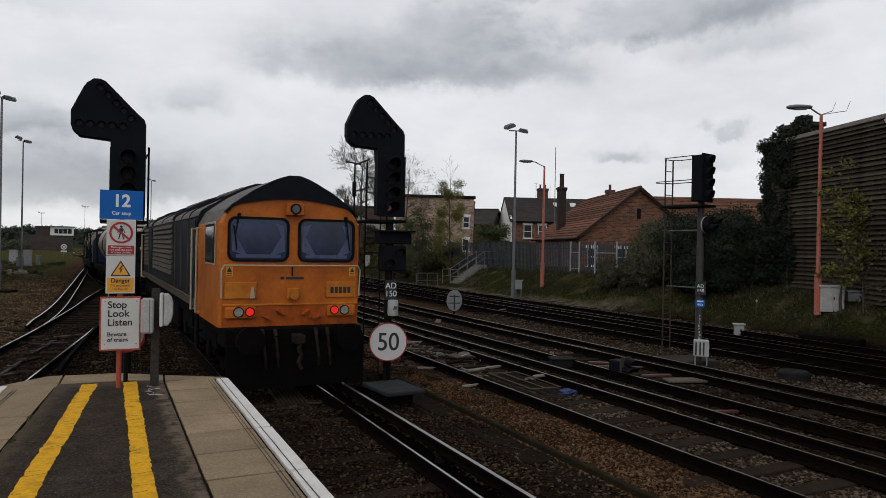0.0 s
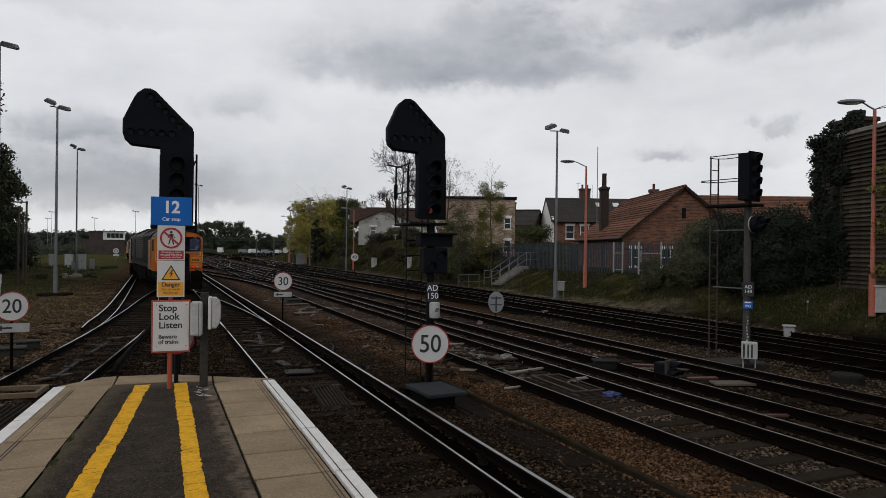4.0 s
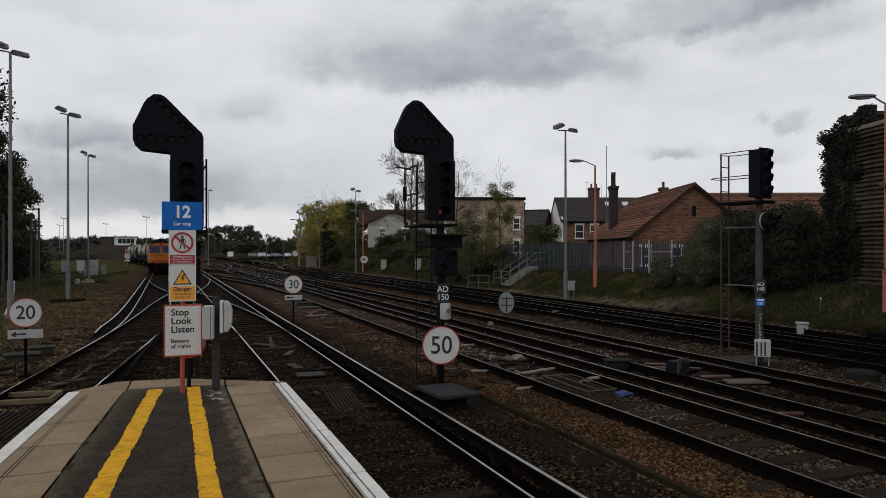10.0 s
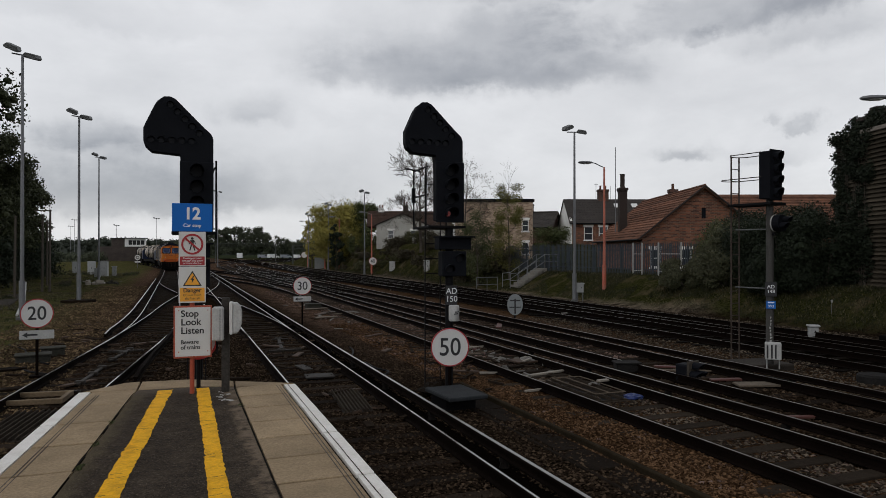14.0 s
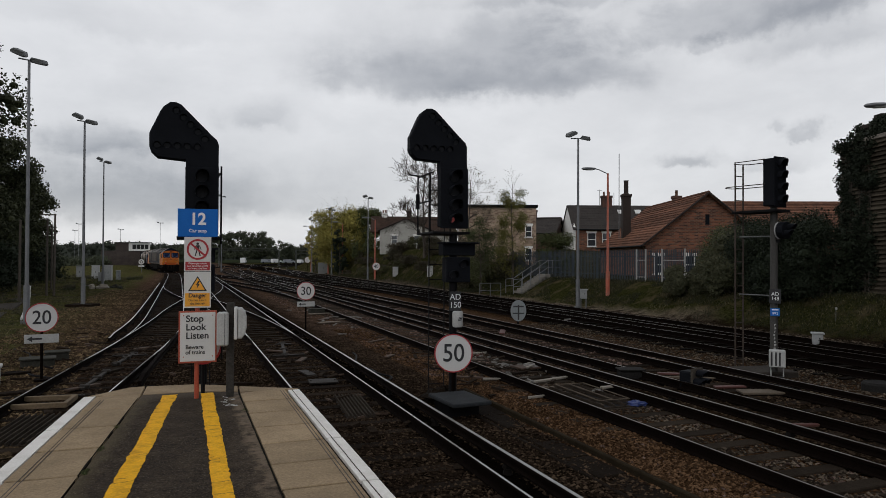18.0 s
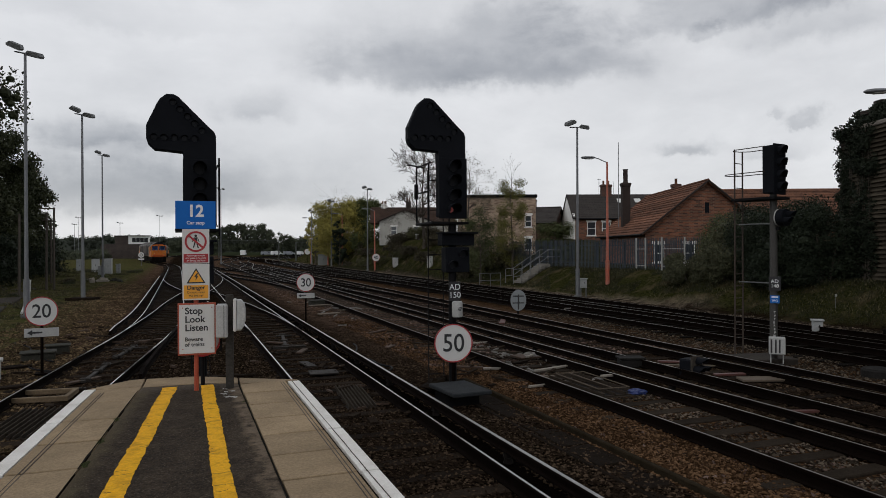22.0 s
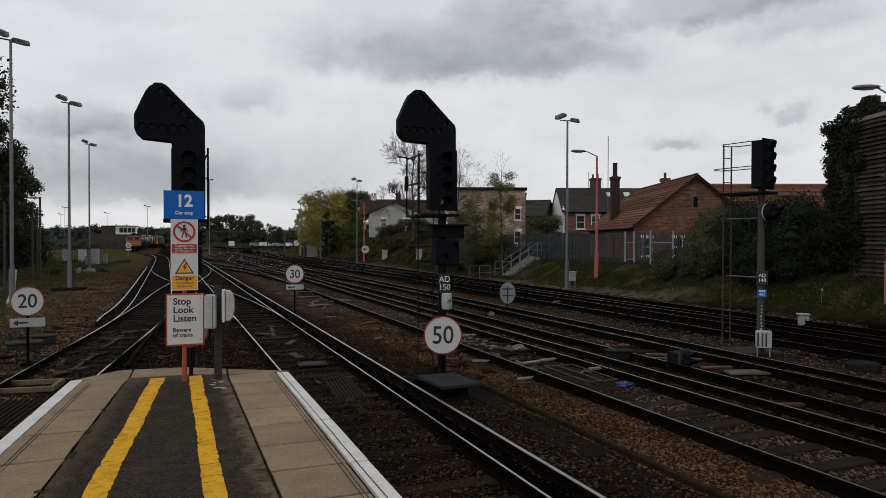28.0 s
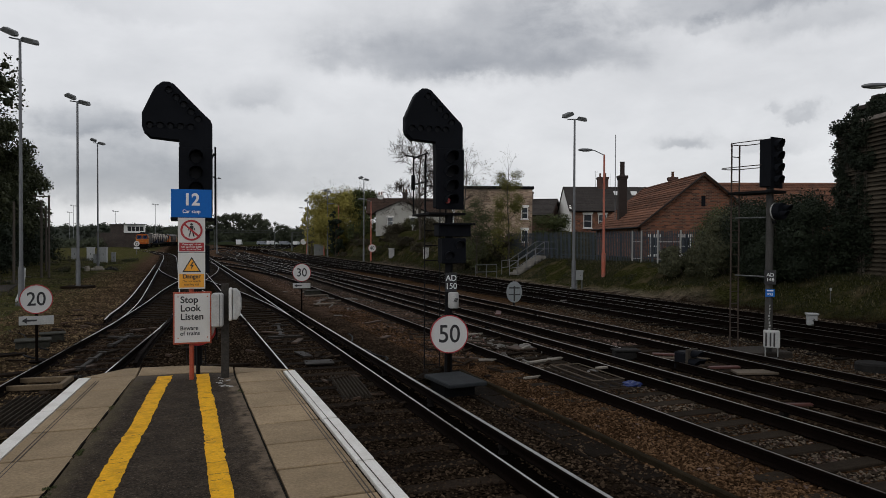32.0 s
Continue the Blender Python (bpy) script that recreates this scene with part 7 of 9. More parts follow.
def window(parent, x, z, w, h, y=-0.03, bars_=True, sill=True):
    """A sash window on a wall that faces -y, in its parent's space."""
    me = Mesh()
    t = 0.07
    for x0, x1, z0, z1 in ((x, x + w, z, z + t), (x, x + w, z + h - t, z + h), (x, x + t, z + t, z + h - t), (x + w - t, x + w, z + t, z + h - t)):
        me.box(x0, x1, y - 0.03, y + 0.10, z0, z1)
    if bars_:
        me.box(x + t, x + w - t, y - 0.02, y + 0.06, z + h / 2 - 0.03, z + h / 2 + 0.03)
    wf = part("window", me, M_UPVC, parent, "white sash window")
    me = Mesh()
    me.box(x + t, x + w - t, y + 0.02, y + 0.03, z + t, z + h - t)
    part("pane", me, M_PANE, wf)
    if sill:
        me = Mesh()
        me.box(x - 0.08, x + w + 0.08, y - 0.10, y + 0.05, z - 0.09, z)
        part("sill", me, M_UPVC, wf)
        me = Mesh()
        me.box(x - 0.10, x + w + 0.10, y - 0.012, y + 0.03, z + h, z + h + 0.20)
        part("lintel", me, M_RENDER, wf)


def slope(parent, name, a, b, c, d, material, course=0.33, lift=0.075):
    """A tiled roof slope: a, b along the eave, d, c along the ridge; courses overlap like tiles."""
    a, b, c, d = map(Vector, (a, b, c, d))
    if material is M_SLATE or material is M_BROOF:
        lift = 0.022
    n = max(2, int((d - a).length / course))
    nrm = (b - a).cross(d - a).normalized()
    if nrm.z < 0:
        nrm = -nrm
    me = Mesh()
    me.add([a, b, c, d, a - nrm * 0.1, b - nrm * 0.1, c - nrm * 0.1, d - nrm * 0.1], [(0, 1, 2, 3), (7, 6, 5, 4), (0, 4, 5, 1), (1, 5, 6, 2), (2, 6, 7, 3), (3, 7, 4, 0)])
    sl = part(name, me, material, parent)
    tiles = max(3, int((b - a).length / 0.32))
    for i in range(n):
        # one course: a scalloped lip of tiles lapped over the course below
        t0, t1 = i / n, min((i + 1.12) / n, 1.0)
        p0, p1 = a.lerp(d, t0), b.lerp(c, t0)
        q0, q1 = a.lerp(d, t1), b.lerp(c, t1)
        vs, fs = [], []
        for k in range(tiles * 2 + 1):
            f = k / (tiles * 2)
            up = lift * (1.0 if k % 2 else 0.45)
            vs += [p0.lerp(p1, f), p0.lerp(p1, f) + nrm * (up + 0.006), q0.lerp(q1, f) + nrm * 0.008]
        for k in range(tiles * 2):
            o = k * 3
            fs += [(o, o + 3, o + 4, o + 1), (o + 1, o + 4, o + 5, o + 2)]
        me = Mesh()
        me.add(vs, fs)
        part("tile_course", me, material, sl)
    return sl


def chimney(parent, x, y, z0, z1, w, d, material, pots=2, name="chimney"):
    me = Mesh()
    me.box(x - w / 2, x + w / 2, y - d / 2, y + d / 2, z0, z1 - 0.25)
    me.box(x - w / 2 - 0.06, x + w / 2 + 0.06, y - d / 2 - 0.06, y + d / 2 + 0.06, z1 - 0.25, z1, 0.02)
    ch = part(name, me, material, parent)
    for i in range(pots):
        me = Mesh()
        px = x + (i - (pots - 1) / 2) * w * 0.5
        me.lathe([(0.14, z1), (0.11, z1 + 0.1), (0.11, z1 + 0.42), (0.14, z1 + 0.45)], 10, Matrix.Translation((px, y, 0)))
        part("chimney_pot", me, M_TILE, ch)
    return ch


def gable_house(name, m, W, D, ze, zr, wall, roof, label, over=0.25, wins=(), front=None):
    """A house whose gable (width W) faces -y; depth D; eaves and ridge heights."""
    h = thing(name, m, label, "house", "houses beyond the fence")
    me = Mesh()
    me.prism([(-W / 2, -0.5), (W / 2, -0.5), (W / 2, ze), (0, zr - 0.12), (-W / 2, ze)], 0, D, "y")
    part("wall", me, wall, h)
    k = (zr - ze) / (W / 2)
    o = over
    for sx in (-1, 1):
        e0 = (sx * (W / 2 + o), -o, ze - k * o)
        e1 = (sx * (W / 2 + o), D + o, ze - k * o)
        slope(h, "roof_slope", e0, e1, (0, D + o, zr), (0, -o, zr), roof)
        me = Mesh()
        me.rod((sx * (W / 2 + o), -o - 0.02, ze - k * o + 0.01), (0, -o - 0.02, zr), 0.07, n=6)
        part("bargeboard", me, M_DARKB, h)
        me = Mesh()
        me.rod((sx * (W / 2 + o + 0.05), -o, ze - k * o - 0.03), (sx * (W / 2 + o + 0.05), D + o, ze - k * o - 0.03), 0.06, n=6)
        part("gutter", me, M_BLACKM, h)
    me = Mesh()
    me.rod((0, -o, zr + 0.03), (0, D + o, zr + 0.03), 0.10, n=8)
    part("ridge_tiles", me, roof, h)
    for x, z, w, hh in wins:
        window(h, x, z, w, hh)
    return h


# red-brick house, gable to the railway
hb = gable_house("brick_house", pose(34.05, 38.5, 1.40, 0, 0, -22), 8.5, 15.5, 2.28, 5.72, M_BRICK, M_TILE, "red-brick house with a gable end and brown tiled roof", 0.3,
                 [(-3.7, 0.1, 0.75, 1.25), (-1.6, 0.1, 0.75, 1.25)])
me = Mesh()
me.box(-0.14, 0.14, -0.03, 0.05, 3.50, 4.22)
part("vent_slot", me, M_BLACK, hb)
chimney(hb, 0.55, 8.6, 4.6, 6.25, 0.62, 0.5, M_CHIM, 1)
# long tiled roof behind it
gh = thing("terraced_house", pose(58.0, 58.0, 1.85, 0, 0, -22), "long low brick house with a brown tiled roof", "house", "houses beyond the fence")
me = Mesh()
me.prism([(0, -0.5), (8, -0.5), (8, 4.2), (4, 7.0), (0, 4.2)], -3.5, 16, "x")
part("wall", me, M_BRICK, gh)
slope(gh, "roof_slope", (-3.7, -0.3, 4.0), (16.2, -0.3, 4.0), (16.2, 4, 7.2), (-3.7, 4, 7.2), M_TILE)
slope(gh, "roof_slope", (-3.7, 8.3, 4.0), (16.2, 8.3, 4.0), (16.2, 4, 7.2), (-3.7, 4, 7.2), M_TILE)
for x in (11.6,):
    chimney(gh, x, 4.0, 6.6, 7.7, 0.75, 0.5, M_CHIM, 2)
me = Mesh()
me.rod((11.0, 4, 8.3), (11.0, 4, 9.6), 0.02, n=5)
me.rod((10.6, 4, 9.3), (11.4, 4, 9.3), 0.015, n=5)
part("aerial", me, M_GREY, gh)

# slate-roofed terrace with a white end wall
th = thing("slate_terrace", pose(40.25, 66.0, 1.46, 0, 0, -20), "brick terrace with a slate roof and a white rendered end", "house", "houses beyond the fence")
me = Mesh()
me.prism([(0, -1.1), (6.9, -1.1), (6.9, 4.40), (3.45, 6.95), (0, 4.40)], 0.12, 13.2, "x")
part("wall", me, M_BRICK, th)
me = Mesh()
me.prism([(-0.05, -1.1), (6.95, -1.1), (6.95, 4.46), (3.45, 7.02), (-0.05, 4.46)], -0.1, 0.12, "x")
part("end_wall", me, M_RENDER, th, "white rendered end wall")
slope(th, "roof_slope", (-0.2, -0.32, 4.22), (13.4, -0.32, 4.22), (13.4, 3.45, 7.10), (-0.2, 3.45, 7.10), M_SLATE)
slope(th, "roof_slope", (-0.2, 7.2, 4.22), (13.4, 7.2, 4.22), (13.4, 3.45, 7.10), (-0.2, 3.45, 7.10), M_SLATE)
chimney(th, 4.35, 3.45, 6.4, 8.2, 1.15, 0.7, M_CHIM, 2)
me = Mesh()
me.rod((3.55, 3.4, 7.0), (3.55, 3.4, 8.9), 0.025, n=5)
me.rod((3.3, 3.4, 8.8), (3.8, 3.4, 8.8), 0.02, n=5)
me.rod((5.2, 3.4, 7.0), (5.2, 3.4, 8.6), 0.02, n=5)
part("aerial", me, M_GREY, th)
window(th, 1.42, 2.35, 0.95, 1.50)
window(th, 3.05, 2.35, 0.95, 1.50)
window(th, 6.9, 2.35, 0.95, 1.40)
me = Mesh()
me.rod((0.10, -0.45, 4.16), (13.3, -0.45, 4.16), 0.07, n=6)
part("gutter", me, M_BLACKM, th)
for x, l in ((5.35, 0.95), (7.3, 0.7)):
    me = Mesh()
    me.box(x, x + l, -0.04, 0.04, 0.0, 0.75, 0.01, Matrix.Translation((0, 2.0, 6.08)) @ pose(0, 0, 0, -52.5, 0, 0))
    part("skylight", me, M_UPVC, th, "pale skylight")

# tall dark stack
st = thing("chimney_stack", pose(34.35, 48.3, 1.2, 0, 0, -22), "tall dark brick chimney stack with a single pot and aerial pole", "chimney")
me = Mesh()
me.box(-0.32, 0.32, -0.32, 0.32, -0.5, 6.30)
me.box(-0.36, 0.36, -0.36, 0.36, 6.30, 6.42, 0.03)
me.box(-0.40, 0.40, -0.40, 0.40, 6.42, 6.62, 0.03)
part("shaft", me, M_DARKB, st)
me = Mesh()
me.lathe([(0.26, 6.62), (0.19, 6.75), (0.19, 7.70), (0.23, 7.76)], 12)
part("chimney_pot", me, M_DARKB, st)
me = Mesh()
me.rod((-0.55, 0.1, 3.0), (-0.55, 0.1, 10.0), 0.03, n=6)
part("aerial_pole", me, M_GREY, st)

# brown stone building with a flat dark roof
sb = thing("stone_building", pose(25.0, 61.0, 2.3, 0, 0, -19), "brown stone building with a flat dark parapet", "building")
me = Mesh()
me.box(0, 7.0, 0, 8, -1.5, 5.0)
part("wall", me, M_STONE, sb)
me = Mesh()
me.box(-0.15, 7.15, -0.15, 8.15, 5.0, 5.28, 0.03)
part("parapet", me, M_BLACKM, sb, "dark parapet cap")
window(sb, 5.95, 2.2, 0.65, 1.10)
window(sb, 5.95, 0.0, 0.65, 1.15)
# small house with a dark roof beyond
s2 = gable_house("far_house", pose(41.6, 71.5, 2.0, 0, 0, 50), 7.0, 6.0, 3.4, 5.2, M_CHIM, M_SLATE, "small dark-roofed house beyond the terrace", 0.2)
chimney(s2, 0.0, 3.0, 4.9, 6.2, 0.8, 0.5, M_CHIM, 2)
# pale gabled house on the bank
wh = gable_house("pale_house", pose(27.9, 88.0, 3.4, 0, 0, -17), 6.8, 5.0, 2.75, 4.25, M_PALE, M_BROOF, "pale rendered house with a gable behind bare branches", 0.2,
                 [(-1.9, 0.9, 0.8, 1.1), (1.1, 0.9, 0.8, 1.1)])
wb = thing("pale_house", pose(23.6, 94.6, 3.3, 0, 0, -17), "long pale house with a brown roof and small chimneys", "house", "houses beyond the fence")
me = Mesh()
me.prism([(0, -1), (5, -1), (5, 2.9), (2.5, 5.0), (0, 2.9)], 2.6, 13.0, "x")
part("wall", me, M_PALE, wb)
slope(wb, "roof_slope", (1.2, -0.3, 2.75), (13.2, -0.3, 2.75), (13.2, 2.5, 5.05), (1.2, 2.5, 5.05), M_BROOF)
slope(wb, "roof_slope", (1.2, 5.3, 2.75), (13.2, 5.3, 2.75), (13.2, 2.5, 5.05), (1.2, 2.5, 5.05), M_BROOF)
chimney(wb, 3.1, 2.5, 4.7, 5.5, 0.7, 0.5, M_RENDER, 2)
chimney(wb, 6.6, 2.5, 4.7, 5.9, 0.7, 0.5, M_DARKB, 2)
window(wb, 2.8, 1.1, 0.6, 1.3)
me = Mesh()
me.rod((2.65, -0.05, 0), (2.65, -0.05, 3.0), 0.06, n=6)
part("drainpipe", me, M_BLACKM, wb)


# ---------------- boarded shed on the right of the yard ----------------
def shed():
    sh = thing("timber_shed", pose(25.0, 20.6, 1.0, 0, 0, -18.4), "large shed clad in weathered brown horizontal boards", "shed")
    s0, s1, zt = -26.0, 0.0, 6.1
    me = Mesh()
    me.box(0.10, 14, s0, s1, -1.2, zt - 0.05)
    part("shed_core", me, M_BOARD, sh)
    n = 38
    step = (zt + 0.2) / n
    base = Mesh()
    base.add([(-0.045, s0, 0), (-0.045, s1 + 0.05, 0), (0.095, s1 + 0.05, 0), (0.095, s0, 0), (0.080, s0, step * 1.1), (0.080, s1 + 0.05, step * 1.1), (0.098, s1 + 0.05, step * 1.1), (0.098, s0, step * 1.1)],
             [(0, 1, 5, 4), (3, 2, 1, 0), (4, 5, 6, 7), (0, 4, 7, 3), (1, 2, 6, 5), (2, 3, 7, 6)])
    data = base.data("board", M_BOARD)
    for i in range(n):
        ob = new("board", data)
        ob.parent = sh
        ob.matrix_basis = pose(-0.02 + random.uniform(-0.015, 0.01), 0, -0.2 + i * step, random.uniform(-0.12, 0.12), 0, 0)
    me = Mesh()
    me.box(-0.08, 0.12, -7.0, s1 + 0.1, zt - 0.02, zt + 0.14, 0.02)
    part("eaves_board", me, mat("pale_eaves_board", (0.24, 0.21, 0.18), 0.85, 0, 0.2), sh)
    # gable of the next bay, with its pale bargeboard
    me = Mesh()
    me.prism([(-26.0, zt), (-7.0, zt), (-16.5, zt + 6.5)], 0.1, 0.4, "x")
    part("gable_wall", me, M_BOARD, sh)
    me = Mesh()
    me.rod((0.02, -6.8, zt - 0.15), (0.02, -16.5, zt + 6.6), 0.15, n=4)
    part("bargeboard", me, mat("pale_bargeboard", (0.38, 0.36, 0.33), 0.8, 0, 0.2), sh)
    # stub chimney at the corner
    me = Mesh()
    me.box(0.25, 1.15, -2.1, -1.0, zt, zt + 0.55)
    me.box(0.18, 1.22, -2.2, -0.9, zt + 0.55, zt + 0.72, 0.02)
    me.box(0.45, 0.95, -1.75, -1.3, zt + 0.72, zt + 1.05, 0.02)
    part("stub_chimney", me, M_DARKB, sh)


shed()


def ivy():
    rng = np.random.default_rng(9)
    t = thing("ivy", pose(25.0, 20.6, 1.0, 0, 0, -18.4), "dark ivy climbing the shed's corner and stub chimney", "ivy")
    cl = []
    for i in range(130):
        z = rng.uniform(0.0, 6.3)
        cl.append((rng.uniform(-0.12, 0.12), rng.uniform(-2.3 + 0.03 * z, -0.05), z, rng.uniform(0.20, 0.36)))
    for i in range(50):
        cl.append((rng.uniform(0.0, 1.0), rng.uniform(-2.6, -0.3), rng.uniform(5.9, 6.85), rng.uniform(0.16, 0.30)))
    for i in range(40):
        cl.append((rng.uniform(-0.1, 0.7), rng.uniform(0.0, 0.25), rng.uniform(0.0, 6.2), rng.uniform(0.20, 0.34)))
    lv = Mesh()
    leaves(lv, cl, 46000, 0.085, rng, 1.0, 0.3, core=0.4)
    raw_part("foliage", lv, M_IVY, t)
    me = Mesh()
    for i in range(14):
        y = rng.uniform(-2.1, -0.3)
        me.rod((-0.08, y, -0.3), (-0.08, y + rng.uniform(-0.2, 0.2), 5.8), 0.02, 0.006, 5)
    raw_part("stem", me, M_BARK, t)


ivy()


# ---------------- palisade fence and steps ----------------
M_FENCE = mat("grey_galvanised_palisade", (0.034, 0.045, 0.058), 0.7, 0.1, 0.2, 1.0, 12, 0.05, random_piece=0.15)
M_FENCEW = mat("white_painted_gate", (0.33, 0.33, 0.31), 0.6, 0, 0.1)


def fence():
    # from the steps' head to the thicket, at the crest of the bank
    p0, p1 = Vector((24.6, 50.0, 1.15)), Vector((26.3, 27.5, 1.25))
    d = p1 - p0
    n = int(d.length / 0.155)
    yaw = math.degrees(math.atan2(d.y, d.x))
    f = thing("palisade_fence", Matrix.Translation(p0) @ pose(0, 0, 0, 0, 0, yaw), "grey steel palisade fence along the top of the bank", "fence")
    me = Mesh()
    me.prism([(-0.035, 0.0), (0.035, 0.0), (0.035, 1.80), (0.0, 1.95), (-0.035, 1.80)], -0.012, 0.006, "y")
    data = me.data("pale", M_FENCE)
    for i in range(n):
        ob = new("pale", data)
        ob.parent = f
        ob.matrix_basis = pose(i * 0.155, 0, random.uniform(-0.02, 0.02), 0, random.uniform(-0.8, 0.8), 0)
    for z in (0.35, 1.5):
        me = Mesh()
        me.box(0, d.length, 0.01, 0.06, z, z + 0.05)
        part("fence_rail", me, M_FENCE, f)
    i = 0.0
    while i < d.length:
        me = Mesh()
        me.box(i - 0.05, i + 0.05, 0.06, 0.16, -0.2, 1.75, 0.01)
        part("fence_post", me, M_FENCE, f)
        i += 2.75
    return f


fence()


def steps():
    st = thing("concrete_steps", pose(22.5, 44.6, 0.02, 0, 0, 0), "pale concrete steps with grey tubular handrails up the bank", "steps")
    n = 8
    for i in range(n):
        me = Mesh()
        me.box(0.27 * i, 0.27 * (i + 1) + 0.20, -0.6, 0.6, 0.0, 0.17 * (i + 1), 0.015)
        part("step", me, mat("pale_concrete_step", (0.21, 0.195, 0.17), 0.9, 0, 0.25), st)
    top = 0.17 * n
    for y in (-0.62, 0.62):
        for x, z in ((-0.6, 0.0), (0.0, 0.05), (0.72, 0.45), (1.44, 0.9), (2.16, top), (3.2, top)):
            me = Mesh()
            me.rod((x, y, z), (x, y, z + 1.0), 0.025, n=8)
            part("handrail_post", me, M_GREY, st)
        for dz in (0.5, 1.0):
            me = Mesh()
            for a, b in zip(((-0.6, 0.0), (0.0, 0.05), (2.16, top)), ((0.0, 0.05), (2.16, top), (3.2, top))):
                if a != b:
                    me.rod((a[0], y, a[1] + dz), (b[0], y, b[1] + dz), 0.022, n=8)
            part("handrail", me, M_GREY, st)


steps()


# ---------------- far distance ----------------
def far_woods():
    rng = np.random.default_rng(3)
    t = tagged(new("far_trees"), "line of dark green trees behind the curving tracks", "trees", kind="stuff")
    lv, cl = Mesh(), []
    for i in range(900):
        x = rng.uniform(-4, 78) if i % 3 else rng.uniform(8, 36)
        y = 306 - 0.12 * x + rng.uniform(-6, 6)
        top = (11.3 if x > 8 else 6.6) + (3.0 if 14 < x < 34 else 0.0) - 0.06 * x + 1.8 * noise.noise(Vector((x * 0.10, 0, 0))) + 1.0 * noise.noise(Vector((x * 0.35, 3, 0)))
        r = rng.uniform(0.6, 1.5)
        cl.append((x, y, rng.uniform(1.5, max(2.0, top - r * 0.6)), r))
    leaves(lv, cl, 110000, 0.34, rng, 0.95, 0.3, core=0.5)
    raw_part("foliage", lv, M_FAR, t)
    h = tagged(new("hill_woods"), "low wooded ridge along the horizon", "woodland", kind="stuff")
    lv, cl = Mesh(), []
    def crest(az):
        return 9.2 + 2.2 * noise.noise(Vector((az * 0.16, 1, 0))) + 1.2 * noise.noise(Vector((az * 0.7, 7, 0))) + (1.2 if az < 1 else -1.5)
    for i in range(1300):
        az = rng.uniform(-34, 52)
        a, d = radians(az), rng.uniform(485, 520)
        r = rng.uniform(1.5, 3.2)
        cl.append((d * math.sin(a), d * math.cos(a), rng.uniform(-0.5, crest(az) - r * 0.5) if i % 3 else crest(az) - r * rng.uniform(0.3, 0.9), r))
    n = 86 * 3
    vs = []
    for k in range(n + 1):
        az = -34 + k / 3
        a = radians(az)
        vs += [(505 * math.sin(a), 505 * math.cos(a), -1), (522 * math.sin(a), 522 * math.cos(a), crest(az) - 0.6), (560 * math.sin(a), 560 * math.cos(a), -1)]
    lv.add(vs, [(3 * k + j, 3 * k + 3 + j, 3 * k + 4 + j, 3 * k + 1 + j) for k in range(n) for j in (0, 1)])
    leaves(lv, cl, 52000, 0.95, rng, 0.9, 0.25, core=0.6)
    raw_part("foliage", lv, M_HILL, h)
    # scrub along the far edge of the field
    sc = tagged(new("field_scrub"), "dark scrub along the far edge of the field", "scrub", kind="stuff")
    lv, cl = Mesh(), []
    for i in range(260):
        x = rng.uniform(-75, -16)
        y = 178 + 10 * noise.noise(Vector((x * 0.05, 4, 0))) + rng.uniform(-4, 10)
        r = rng.uniform(0.6, 1.4)
        cl.append((x, y, rng.uniform(0.1, 1.7 + 1.0 * noise.noise(Vector((x * 0.2, 9, 0)))), r))
    leaves(lv, cl, 26000, 0.4, rng, 0.9, 0.25, core=0.45)
    raw_part("foliage", lv, M_FAR, sc)


far_woods()


def control_tower():
    b = thing("signal_box", pose(-15.3, 190.0, -0.1, 0, 0, 2), "dark brick railway building with a white glazed upper room", "building")
    wall = brick_material("dark_yard_brick", (0.070, 0.050, 0.042), (0.040, 0.030, 0.026), (0.075, 0.065, 0.058))
    me = Mesh()
    me.box(-3.0, 8.0, 0, 8, -0.5, 3.85)
    part("lower_storey", me, wall, b)
    me = Mesh()
    me.box(0.2, 3.2, 0.2, 7.5, 3.85, 5.9)
    me.box(0.0, 3.2, 0.0, 7.7, 5.9, 6.0, 0.02)
    part("stair_tower", me, wall, b, "dark brick stair tower")
    me = Mesh()
    me.box(3.2, 8.1, -0.3, 6, 3.85, 4.3)
    me.box(3.2, 8.1, -0.3, 6, 5.45, 5.85)
    me.box(3.2, 4.0, -0.3, 6, 4.3, 5.45)
    me.box(7.7, 8.1, -0.3, 6, 4.3, 5.45)
    up = part("upper_room", me, M_UPVC, b, "white boarded upper room")
    for i in range(4):
        me = Mesh()
        x = 4.0 + i * 0.925
        me.box(x + 0.05, x + 0.875, -0.12, -0.06, 4.34, 5.42)
        part("pane", me, mat("dark_upper_glass", (0.012, 0.014, 0.016), 0.3, 0, 0.2, spec=0.3), up)
        me = Mesh()
        me.box(x - 0.05, x + 0.05, -0.25, -0.05, 4.3, 5.45)
        part("mullion", me, M_UPVC, up)
    me = Mesh()
    me.box(2.9, 8.5, -0.7, 6.4, 5.85, 6.05)
    part("flat_roof", me, M_GREYD, b)


control_tower()


M_GANTRY = mat("dark_gantry_paint", (0.060, 0.066, 0.058), 0.7, 0.1, 0.25, 1.0, 10, 0.05)


